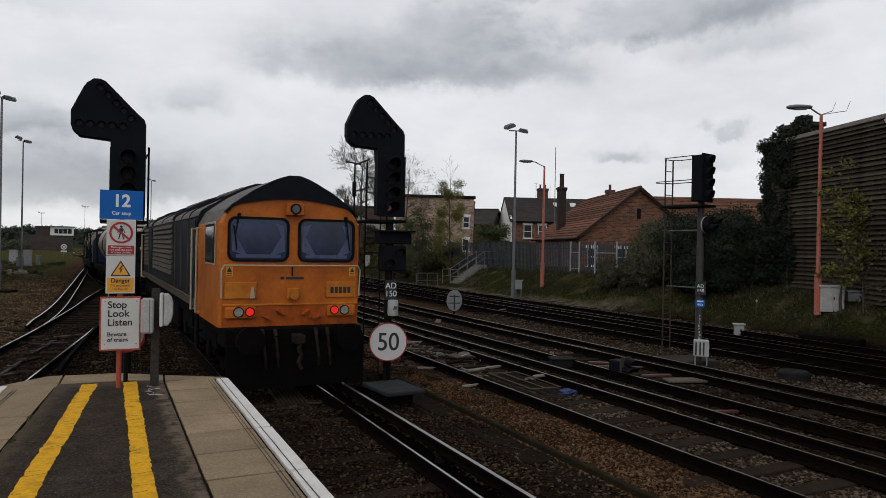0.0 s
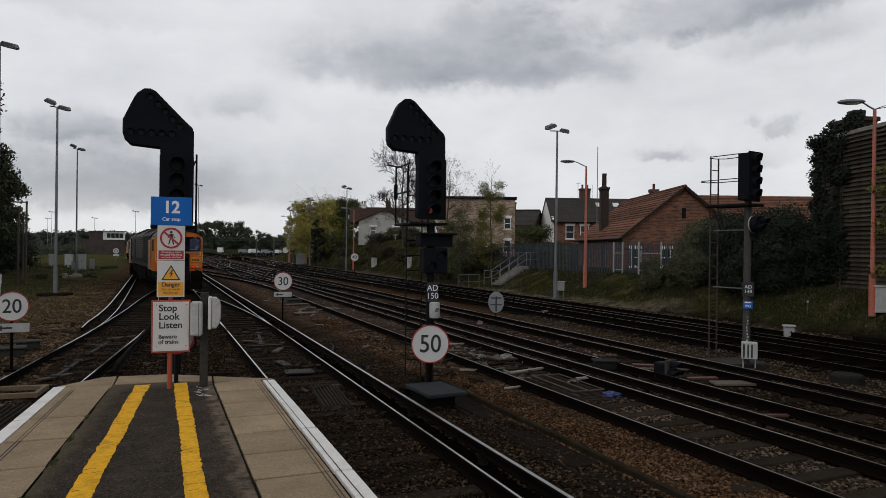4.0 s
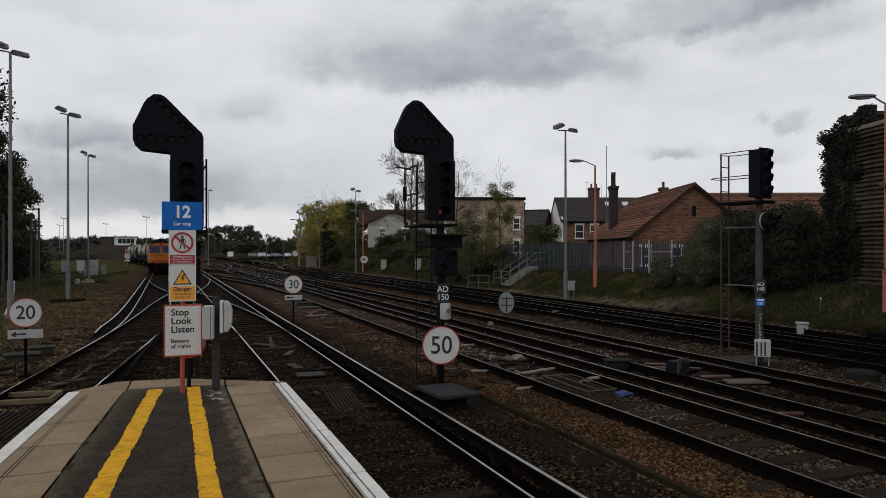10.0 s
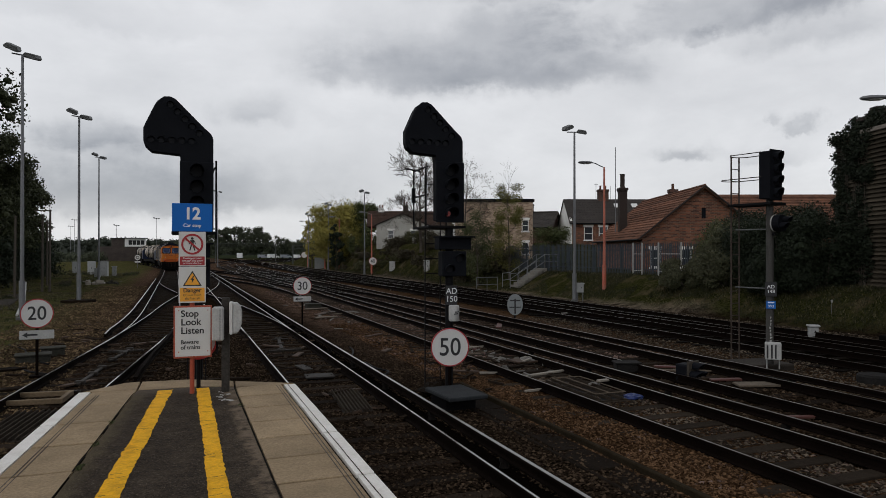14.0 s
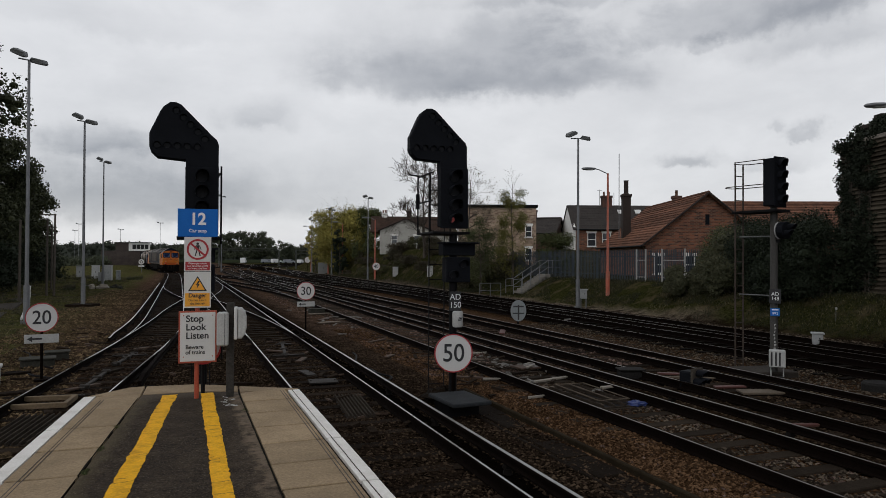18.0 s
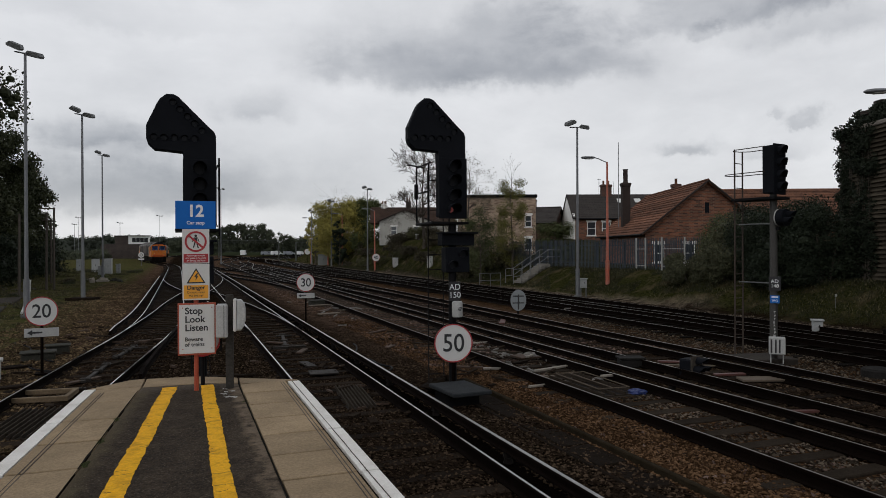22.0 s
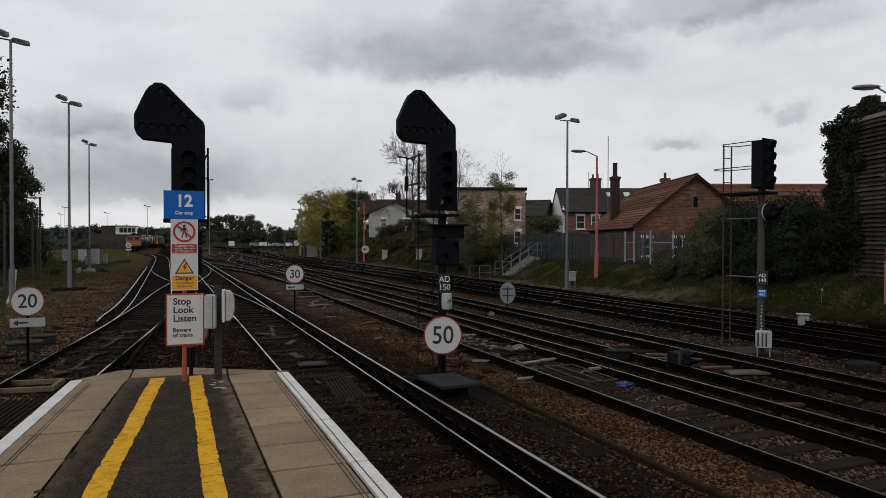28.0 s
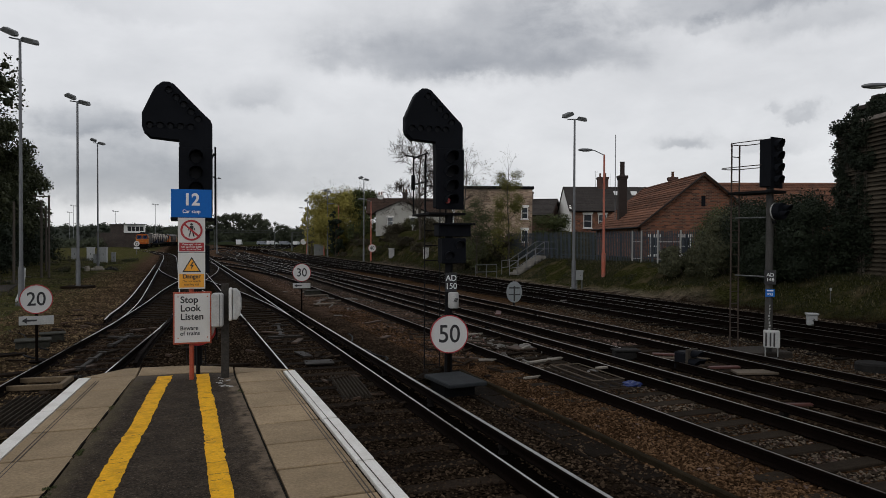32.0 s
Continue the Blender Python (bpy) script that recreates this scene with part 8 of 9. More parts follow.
def gantry(x0, x1, y, z, label):
    g = thing("track_gantry", pose(x0, y, -0.2), label, "gantry")
    w = x1 - x0
    for x in (0.2, w - 0.2):
        me = Mesh()
        me.box(x - 0.15, x + 0.15, -0.15, 0.15, 0, z)
        part("leg", me, M_GANTRY, g)
    me = Mesh()
    me.box(0, w, -0.12, 0.12, z - 0.12, z + 0.02)
    me.box(0, w, -0.12, 0.12, z - 0.75, z - 0.66)
    part("beam", me, M_GANTRY, g)
    for i in range(int(w / 1.2)):
        me = Mesh()
        me.rod((i * 1.2, 0, z - 0.7), (i * 1.2 + 0.6, 0, z - 0.05), 0.05, n=4)
        part("lattice_bar", me, M_GANTRY, g)


gantry(10.0, 27.0, 206.0, 5.0, "distant grey gantry across the tracks")
gantry(23.2, 30.5, 152.0, 4.1, "grey gantry arm beside the distant trees")


def van(x, y, rz, body, label, l=4.6, h=1.9):
    v = thing("parked_van", pose(x, y, ground_z(x, y) + 0.02, 0, 0, rz), label, "van", "parked vehicles")
    me = Mesh()
    me.prism([(-l / 2, 0.35), (l / 2, 0.35), (l / 2, 0.95), (l / 2 - 0.7, 1.05), (l / 2 - 1.3, h), (-l / 2 + 0.1, h), (-l / 2, 1.0)], -0.9, 0.9, "y", bevel=0.05)
    bd = part("body", me, body, v)
    me = Mesh()
    me.prism([(l / 2 - 1.75, 1.1), (l / 2 - 0.85, 1.1), (l / 2 - 1.35, h - 0.12), (l / 2 - 1.75, h - 0.12)], -0.915, 0.915, "y")
    part("window", me, M_PANE, bd)
    for a in (-l * 0.32, l * 0.32):
        for s in (-0.82, 0.82):
            me = Mesh()
            me.rod((a, s - 0.1, 0.33), (a, s + 0.1, 0.33), 0.33, n=12)
            part("wheel", me, M_BLACK, v)


M_VANW = mat("white_vehicle_paint", (0.66, 0.67, 0.68), 0.3, 0, 0.05)
M_VANG = mat("grey_vehicle_paint", (0.25, 0.27, 0.30), 0.3, 0.2, 0.05)
van(21.7, 265, 78, M_VANW, "distant white van beyond the tracks", 4.2, 2.1)
van(33.5, 264, 20, M_VANW, "distant white van beyond the tracks", 4.0, 1.7)
van(42.0, 262.5, 65, M_VANW, "distant white car beyond the tracks", 4.3, 1.5)
van(30.2, 266, 0, M_VANG, "distant grey car beyond the tracks", 4.3, 1.5)
van(38.0, 263, 0, M_VANG, "distant grey car beyond the tracks", 4.3, 1.5)


# ---------------- lineside cabinets and signs ----------------
def cabinet(x, y, w, d, h, rz, label, mt=None, legs=0.0):
    z = ground_z(x, y)
    c = thing("lineside_cabinet", pose(x, y, z, 0, 0, rz), label, "cabinet", "lineside cabinets")
    mt = mt or M_OFFW
    me = Mesh()
    me.box(-w / 2, w / 2, -d / 2, d / 2, legs - 0.05, legs + h, 0.015)
    b = part("body", me, mt, c)
    me = Mesh()
    me.box(-w / 2 - 0.04, w / 2 + 0.04, -d / 2 - 0.04, d / 2 + 0.04, legs + h, legs + h + 0.06, 0.015)
    part("lid", me, mt, c)
    me = Mesh()
    me.box(-w / 2 + 0.05, -0.01, -d / 2 - 0.012, -d / 2, legs + 0.06, legs + h - 0.06)
    part("door", me, mt, b)
    me = Mesh()
    me.box(0.01, w / 2 - 0.05, -d / 2 - 0.012, -d / 2, legs + 0.06, legs + h - 0.06)
    dr = part("door", me, mt, b)
    me = Mesh()
    me.box(0.03, 0.06, -d / 2 - 0.03, -d / 2 - 0.01, legs + h * 0.45, legs + h * 0.6)
    part("handle", me, M_BLACKM, b)
    if legs:
        for sx in (-0.4, 0.4):
            me = Mesh()
            me.box(sx * w - 0.03, sx * w + 0.03, -0.03, 0.03, -0.05, legs)
            part("leg", me, M_GREYD, c)
    return c


M_CABW = mat("pale_grey_cabinet", (0.36, 0.37, 0.37), 0.6, 0, 0.15, 2, 20, 0.05)
M_CABG = mat("weathered_grey_cabinet", (0.20, 0.21, 0.21), 0.6, 0, 0.15, 2, 20, 0.05)
cabinet(-10.6, 87.6, 0.6, 0.5, 1.3, -8, "pale grey lineside cabinet in rough grass", M_CABG)
cabinet(-8.9, 86.8, 0.75, 0.5, 1.4, -8, "pale grey lineside cabinet in rough grass", M_CABW)
cabinet(-7.2, 82.0, 0.72, 0.6, 1.55, -8, "tall pale grey cabinet beside a lamp mast", M_CABW)
cabinet(-7.55, 79.0, 0.55, 0.5, 0.95, -8, "darker grey cabinet beside a lamp mast", M_CABG)
cabinet(-6.35, 83.5, 0.4, 0.4, 1.0, -8, "narrow grey cabinet in rough grass", M_CABG)
cabinet(-8.7, 26.0, 0.55, 0.4, 0.75, 10, "low grey cabinet at the foot of the trees", M_CABG)
cabinet(22.48, 15.75, 0.75, 0.45, 0.80, -38, "white lineside cabinet with a dark scribble", M_OFFW)
cabinet(22.0, 73.0, 0.60, 0.4, 0.95, -15, "small white cabinet at the foot of the bank")
cabinet(22.3, 62.6, 0.52, 0.35, 0.95, -15, "small white cabinet at the foot of the bank")
cabinet(21.5, 111.5, 1.7, 0.7, 1.7, -10, "far pale cabinet beside the masts", M_CABG)
cabinet(20.95, 33.4, 0.36, 0.2, 0.42, -20, "small white box beside the mast", M_CABW, 0.55)
cabinet(19.25, 16.75, 0.30, 0.24, 0.28, -40, "small pale box with a dark lid beside the rails", M_CABW, 0.08)
cabinet(23.2, 15.3, 0.65, 0.4, 0.26, -38, "low grey crate on the bank", M_CABG)
cabinet(-3.75, 17.1, 0.34, 0.28, 0.34, 10, "white ribbed box beside the yard line", M_OFFW, 0.06)


def round_marker():
    b = thing("round_marker", pose(-5.8, 120.0, -0.15), "white round marker board with a dark ring and plate", "railway sign")
    me = Mesh()
    me.rod((0, 0.05, 0), (0, 0.05, 1.8), 0.05, n=8)
    part("post", me, M_GREYD, b)
    me = Mesh()
    disc(me, 0, 1.75, 0.42, -0.01, 0.01, 24)
    f = part("face", me, M_WHITE, b)
    me = Mesh()
    ring(me, 0, 1.75, 0.15, 0.24, -0.016, -0.009, 24)
    part("marking", me, M_PRINT, f)
    me = Mesh()
    me.box(-0.42, 0.42, -0.01, 0.01, 0.95, 1.2)
    part("plate", me, M_WHITE, b)


round_marker()
d2 = speed_board(22.3, 131.0, -0.1, 1.9, 0.55, "", None, "far round grey board beside the masts", -10)


def thin_posts():
    for x, y, h, arm in ((-8.25, 52.0, 5.2, 0.0), (-7.8, 51.9, 5.55, 0.9), (-8.4, 44.5, 4.6, 0.0), (-9.2, 60.0, 5.0, 0.6)):
        b = thing("timber_post", pose(x, y, ground_z(x, y) - 0.1), "thin dark timber post in the grass", "post", "thin timber posts")
        me = Mesh()
        me.rod((0, 0, 0), (0.03, 0, h), 0.075, 0.06, 8)
        part("pole", me, M_BARK, b)
        if arm:
            me = Mesh()
            me.box(-arm, 0.1, -0.04, 0.04, h - 0.12, h - 0.04)
            part("cross_arm", me, M_BARK, b)


thin_posts()


def walkway():
    b = thing("walkway_rail", pose(0, 0, 0), "white curved tube rail beside the lamp mast", "handrail")
    me = Mesh()
    pts = [(-6.15, 33.0), (-6.5, 36.0), (-7.1, 40.0), (-8.0, 45.0), (-9.0, 51.0)]
    p3 = [(x, y, ground_z(x, y) + 0.10 + 0.5 * min(1.0, i / 2.0)) for i, (x, y) in enumerate(pts)]
    for p, q in zip(p3, p3[1:]):
        me.rod(p, q, 0.05, n=8)
    part("tube", me, M_OFFW, b)
    for p in p3[1:]:
        me = Mesh()
        me.rod((p[0], p[1], ground_z(p[0], p[1]) - 0.1), p, 0.04, n=6)
        part("post", me, M_OFFW, b)
    # trackside concrete path behind it
    me = Mesh()
    me.box(-0.6, 0.6, 0, 22, -0.05, 0.03)
    single("concrete_path", me, M_CONC, "narrow grey path under the trees", "path", at=pose(-7.4, 30.5, -0.02, 0, 0, 5.5))


walkway()

# ---------------- things lying about the tracks ----------------
M_PLANK = mat("pale_weathered_plank", (0.115, 0.088, 0.062), 0.9, 0, 0.25, 3, 30, 0.3)
M_PLANKD = mat("brown_plank", (0.060, 0.034, 0.020), 0.9, 0, 0.3, 3, 30, 0.3)
M_REDISH = mat("faded_red_plastic", (0.085, 0.026, 0.019), 0.6, 0, 0.2, 4, 30, 0.1)
M_BAGB = mat("crumpled_blue_plastic", (0.012, 0.028, 0.13), 0.45, 0, 0.2, 4, 30, 0.2)
M_PALEW = mat("bleached_white_wood", (0.27, 0.24, 0.20), 0.85, 0, 0.25, 4, 30, 0.2)
M_RAGW = mat("grubby_white_scrap", (0.17, 0.16, 0.145), 0.8, 0, 0.2, 4, 30, 0.2)


M_KERB = mat("mossy_concrete_kerb", (0.030, 0.023, 0.014), 0.95, 0, 0.45, 3.0, 50, 0.5, spec=0.03)
M_TROUGH = mat("oil_blackened_trough", (0.014, 0.010, 0.007), 0.92, 0, 0.45, 2.5, 60, 0.5, spec=0.04)


def board_scrap(x, y, l, w, rz, mt, label, z=-0.17, name="loose_plank"):
    me = Mesh()
    me.box(-l / 2, l / 2, -w / 2, w / 2, 0.0, 0.045, 0.008)
    return single(name, me, mt, label, "debris", "scrap round the tracks", at=pose(x, y, z, 0, random.uniform(-2, 2), rz))


def crumple(x, y, r, mt, label, seed, z=-0.16, name="scrap_heap"):
    rng = np.random.default_rng(seed)
    me = Mesh()
    n, m = 12, 6
    vs = []
    for j in range(m + 1):
        for i in range(n):
            a, b = 2 * math.pi * i / n, math.pi / 2 * j / m
            k = r * (0.75 + 0.5 * rng.random())
            vs.append((math.cos(a) * math.cos(b) * k, math.sin(a) * math.cos(b) * k, math.sin(b) * k * 0.45))
    fs = [(j * n + i, j * n + (i + 1) % n, (j + 1) * n + (i + 1) % n, (j + 1) * n + i) for j in range(m) for i in range(n)]
    me.add(vs, fs)
    return single(name, me, mt, label, "debris", "scrap round the tracks", at=pose(x, y, z))


board_scrap(7.75, 13.8, 1.15, 0.11, 12, M_PALEW, "pale plank lying beside the rail")
board_scrap(6.58, 14.3, 0.42, 0.09, -14, M_PALEW, "pale plank lying on brown ballast")
board_scrap(6.12, 14.7, 0.75, 0.12, -24, M_PLANKD, "brown plank lying on ballast")
board_scrap(6.62, 12.2, 0.5, 0.06, 10, M_PALEW, "short pale stick on the ballast")
board_scrap(8.3, 15.6, 0.8, 0.22, -15, M_PLANKD, "brown board between the rails")
board_scrap(7.2, 17.2, 0.9, 0.14, -8, M_PLANK, "pale batten between the rails")
board_scrap(7.4, 18.3, 0.8, 0.12, 5, M_PLANK, "pale batten between the rails")
board_scrap(6.8, 16.6, 1.2, 0.2, -20, M_CSLEEP, "grey board between the rails")
board_scrap(5.95, 30.5, 1.3, 0.25, 60, M_PLANKD, "rusty brown length of trough lid")
board_scrap(6.9, 30.2, 1.0, 0.2, 30, M_PLANK, "pale board beside the far rails")
board_scrap(5.75, 28.6, 0.9, 0.4, 8, M_PLANK, "pale concrete lid behind the board", -0.15, "concrete_slab")
board_scrap(6.2, 33.0, 1.1, 0.3, 12, M_PLANK, "pale concrete lid beside the rails", -0.15, "concrete_slab")
board_scrap(10.95, 13.5, 0.75, 0.16, -25, M_REDISH, "faded red plastic strip between the lines")
board_scrap(10.98, 11.75, 0.65, 0.16, -20, M_REDISH, "faded red plastic strip between the lines")
board_scrap(9.66, 8.65, 0.45, 0.10, -20, M_REDISH, "faded red plastic scrap near the conductor rail")
board_scrap(11.15, 11.0, 0.95, 0.40, -22, M_PLANK, "grimy concrete cover slab between the lines", -0.15, "cover_slab")
board_scrap(11.0, 12.9, 1.3, 0.10, -30, M_PLANK, "pale batten beside the ground signal")
for q, (sx, sy, sl, sw, sz, sm) in enumerate(((-1.9, 16.2, 0.9, 0.14, 55, M_PLANKD), (-1.55, 18.2, 1.0, 0.12, 60, M_CSLEEP), (-0.9, 22.5, 0.8, 0.16, 20, M_PLANKD), (3.0, 18.6, 0.9, 0.16, 70, M_PLANKD),
                                             (2.6, 20.5, 0.7, 0.14, -40, M_PLANKD), (3.2, 23.4, 0.9, 0.18, 30, M_CSLEEP), (0.6, 14.5, 1.4, 0.09, 12, M_PLANKD), (0.9, 15.6, 1.2, 0.09, -8, M_SLEEP),
                                             (1.1, 13.2, 1.3, 0.08, 5, M_SLEEP), (-3.4, 15.9, 0.9, 0.25, 15, M_SLEEP), (-3.9, 18.5, 1.3, 0.20, 10, M_SLEEP), (6.0, 22.0, 0.8, 0.12, 35, M_PLANKD),
                                             (7.1, 13.0, 0.6, 0.10, -15, M_PLANK), (7.7, 14.9, 0.9, 0.10, 25, M_SLEEP), (8.0, 16.4, 0.9, 0.13, -35, M_CSLEEP), (5.4, 18.5, 0.5, 0.14, 50, M_PLANKD))):
    board_scrap(sx, sy, sl, sw, sz, sm, "dark splintered board lying among the rails", -0.165)
crumple(8.02, 10.95, 0.17, M_BAGB, "crumpled blue plastic bag between the rails", 1, name="plastic_bag")
crumple(8.15, 15.4, 0.26, M_RAGW, "heap of grubby white scrap between the rails", 2)
crumple(8.05, 12.3, 0.12, M_RAGW, "grubby white scrap between the rails", 3)
crumple(7.6, 15.9, 0.18, M_RAGW, "grubby pale scrap between the rails", 4)
crumple(-6.1, 64.2, 0.55, M_RAGW, "pale heap of rubble in the grass", 5, -0.15, "rubble_heap")
crumple(-5.0, 63.5, 0.4, M_RAGW, "pale heap of rubble in the grass", 6, -0.15, "rubble_heap")
crumple(-7.3, 65.5, 0.45, M_CABG, "grey heap of rubble in the grass", 7, -0.15, "rubble_heap")


M_CASE2 = mat("lichened_grey_case", (0.045, 0.044, 0.036), 0.85, 0, 0.35, 4, 30, 0.2, spec=0.1)
M_CASE = mat("oily_grey_case", (0.020, 0.019, 0.018), 0.85, 0, 0.3, 4, 30, 0.2, spec=0.1)
M_RAGD = mat("grimy_tan_plate", (0.050, 0.039, 0.028), 0.8, 0, 0.3, 5, 30, 0.2)


def ground_signal():
    g = thing("ground_signal", pose(10.12, 11.75, -0.2, 0, 0, 15), "low black ground signal with a grimy tan backboard", "railway signal")
    me = Mesh()
    me.box(-0.19, 0.19, -0.02, 0.02, 0.10, 0.50, 0.018)
    me.box(-0.205, -0.19, -0.03, 0.02, 0.10, 0.50, 0.004)
    part("backboard", me, M_RAGD, g)
    for x, z in ((0.0, 0.38), (-0.09, 0.21), (0.09, 0.21)):
        me = Mesh()
        hood(me, x, z, 0.085, -0.02, 0.26, 12)
        part("lens_hood", me, M_BLACK, g)
        me = Mesh()
        me.rod((x, -0.03, z), (x, -0.015, z), 0.07, n=14)
        part("lens", me, M_LENS, g)
    me = Mesh()
    me.box(-0.16, 0.16, 0.02, 0.34, 0.0, 0.42, 0.03)
    part("case", me, M_BLACK, g)


ground_signal()
board_scrap(11.2, 23.4, 1.6, 0.20, 62, M_REDISH, "faded red length of boarding between the lines")
board_scrap(8.14, 12.1, 0.30, 0.09, 5, M_PALEW, "short bleached stick on the trespass guard", -0.06)
board_scrap(8.05, 15.35, 0.75, 0.55, 6, M_PLANKD, "brown board littered with pale scraps", -0.13, "scrap_board")
board_scrap(7.95, 15.1, 0.35, 0.06, 40, M_PALEW, "pale splinter on a brown board", -0.08)
board_scrap(8.25, 15.5, 0.30, 0.05, -50, M_PALEW, "pale splinter on a brown board", -0.08)
board_scrap(8.1, 18.3, 0.9, 0.09, 10, M_PALEW, "bleached batten between the rails")
# thin pale frame left lying on the trespass guard
fr = thing("wire_frame", pose(7.72, 12.0, -0.075, 0, 0, -2), "thin pale rectangular frame lying between the rails", "metal frame")
for x0, y0, x1, y1 in ((-0.36, -0.85, -0.36, 0.85), (0.30, -0.85, 0.30, 0.85), (-0.36, -0.85, 0.30, -0.85), (-0.36, 0.85, 0.30, 0.85), (-0.05, -0.85, -0.05, 0.85)):
    me = Mesh()
    me.rod((x0, y0, 0), (x1, y1, 0), 0.011, n=6)
    part("frame_bar", me, M_PLANK, fr)


def block(x, y, w, d, h, rz, mt, label, name="equipment_case", z=-0.2):
    me = Mesh()
    me.box(-w / 2, w / 2, -d / 2, d / 2, 0, h, 0.03)
    me.box(-w / 2 - 0.03, w / 2 + 0.03, -d / 2 - 0.03, d / 2 + 0.03, h, h + 0.04, 0.01)
    return single(name, me, mt, label, "equipment case", at=pose(x, y, z, 0, 0, rz))


block(9.75, 13.55, 0.55, 0.35, 0.20, -20, M_CASE, "grey steel case between the lines")
block(-3.35, 19.9, 0.75, 0.5, 0.20, 8, M_CASE2, "brown point machine case beside the yard line", "point_machine")
block(-3.05, 20.8, 0.55, 0.40, 0.24, 8, M_CASE2, "brown point machine case beside the yard line", "point_machine")
block(6.2, 33.9, 0.7, 0.5, 0.22, 5, M_CASE2, "grey case behind the speed board")
# pit cover before the junction signal
me = Mesh()
me.box(-0.37, 0.37, -0.53, 0.53, 0.25, 0.32, 0.015)
pit = thing("pit_cover", pose(4.62, 11.44, -0.20, 0, 0, 4), "dark grey slab covering a pit before the signal", "slab")
part("slab", me, mat("dark_grey_slab", (0.030, 0.033, 0.036), 0.85, 0, 0.2, 2, 25, 0.2, spec=0.1), pit)
me = Mesh()
me.box(-0.28, 0.30, -0.18, 0.44, -0.10, 0.25)
part("chamber", me, M_BLACKM, pit, "black chamber below the slab")
mound = crumple(4.76, 12.45, 0.46, M_TROUGH, "oily mound of earth round the signal's foot", 11, -0.10, "earth_mound")
me = Mesh()
me.lathe([(0.33, -0.05), (0.33, 0.16), (0.29, 0.20), (0.02, 0.20)], 22)
single("manhole_ring", me, M_CASE, "round concrete chamber between the lines", "manhole", at=pose(13.8, 10.5, -0.2))
me = Mesh()
me.box(-0.9, 0.9, -0.25, 0.25, 0, 0.24, 0.03)
single("trough_block", me, M_UNDER, "long dark trough beside the outer line", "trough", at=pose(20.5, 14.3, -0.2, 0, 0, -75))


M_GUARD = mat("tarred_timber_guard", (0.046, 0.036, 0.028), 0.9, 0, 0.35, 4, 40, 0.3, spec=0.05)


def trespass_guard(x, y, w, l, rz, label, n=7):
    g = thing("trespass_guard", pose(x, y, -0.165, 0, 0, rz), label, "timber guard", "trespass guards")
    for i in range(n):
        me = Mesh()
        px = -w / 2 + w * i / (n - 1)
        me.prism([(px - 0.014, 0.0), (px + 0.014, 0.0), (px + 0.010, 0.055), (px - 0.010, 0.055)], -l / 2, l / 2, "y")
        part("slat", me, M_GUARD, g)
    # sheet added under the slats, its black standing for shade in the gaps
    me = Mesh()
    me.box(-w / 2 - 0.03, w / 2 + 0.03, -l / 2 + 0.01, l / 2 - 0.01, -0.03, -0.004)
    part("gap_shade", me, M_BLACKM, g, "added black sheet that darkens the gaps between slats")
    for y0 in (-l / 2, -l / 6, l / 6, l / 2 - 0.06):
        me = Mesh()
        me.box(-w / 2 - 0.04, w / 2 + 0.04, y0, y0 + 0.06, -0.02, 0.012)
        part("cross_bearer", me, M_GUARD, g)


trespass_guard(2.995, 12.6, 0.46, 1.93, -4.7, "dark slatted trespass guard between the rails", 8)
trespass_guard(-2.25, 12.6, 0.75, 2.0, -7, "dark slatted trespass guard beside the platform", 9)
trespass_guard(7.50, 12.0, 0.95, 2.2, 0, "black slatted trespass guard between the second line's rails", 5)
trespass_guard(2.92, 5.2, 0.62, 2.0, 0, "dark slatted trespass guard between the rails", 6)
tf = thing("timber_surround", pose(-2.40, 14.62, -0.12, 0, 0, -6), "pale timber surround across the yard line", "timber frame")
for x0, x1, y0, y1 in ((-0.50, 0.52, -0.40, -0.32), (-0.50, 0.52, 0.32, 0.40), (-0.50, -0.42, -0.32, 0.32), (0.44, 0.52, -0.32, 0.32)):
    me = Mesh()
    me.box(x0, x1, y0, y1, -0.03, 0.06, 0.006)
    part("timber", me, mat("tan_surround_timber", (0.17, 0.12, 0.07), 0.9, 0, 0.3, 3, 30, 0.3), tf)
# sunken cable trough at the edge of the brown ballast
ct = thing("cable_trough", pose(0, 0, 0), "oil-blackened concrete cable trough with uneven lids", "cable trough", kind="structure")
rt = random.Random(21)
ty = 3.0
while ty < 13.2:
    me = Mesh()
    me.box(-0.22, 0.22, 0.012, 0.88, -0.07, 0.020, 0.012)
    part("trough_lid", me, M_TROUGH, ct, at=pose(5.16 + rt.uniform(-0.02, 0.02), ty, -0.190 + rt.uniform(-0.012, 0.010), rt.uniform(-1.0, 1.0), rt.uniform(-3.0, 3.0), rt.uniform(-2.5, 2.5)))
    ty += 0.90
for tx in (4.86, 5.44):
    me = Mesh()
    me.box(tx - 0.04, tx + 0.04, 3.0, 13.2, -0.3, -0.085 if tx > 5 else -0.165, 0.015)
    part("trough_wall", me, M_KERB if tx > 5 else M_TROUGH, ct)
# cover strip and loose cable near the platform's end
me = Mesh()
pts = [(-0.9, 10.2), (-0.3, 10.6), (0.3, 10.5), (0.9, 10.9), (1.3, 11.6)]
for p, q in zip(pts, pts[1:]):
    me.rod((*p, -0.14), (*q, -0.14), 0.02, n=6)
single("loose_cable", me, M_BLACKM, "black cable lying on the ballast", "cable")


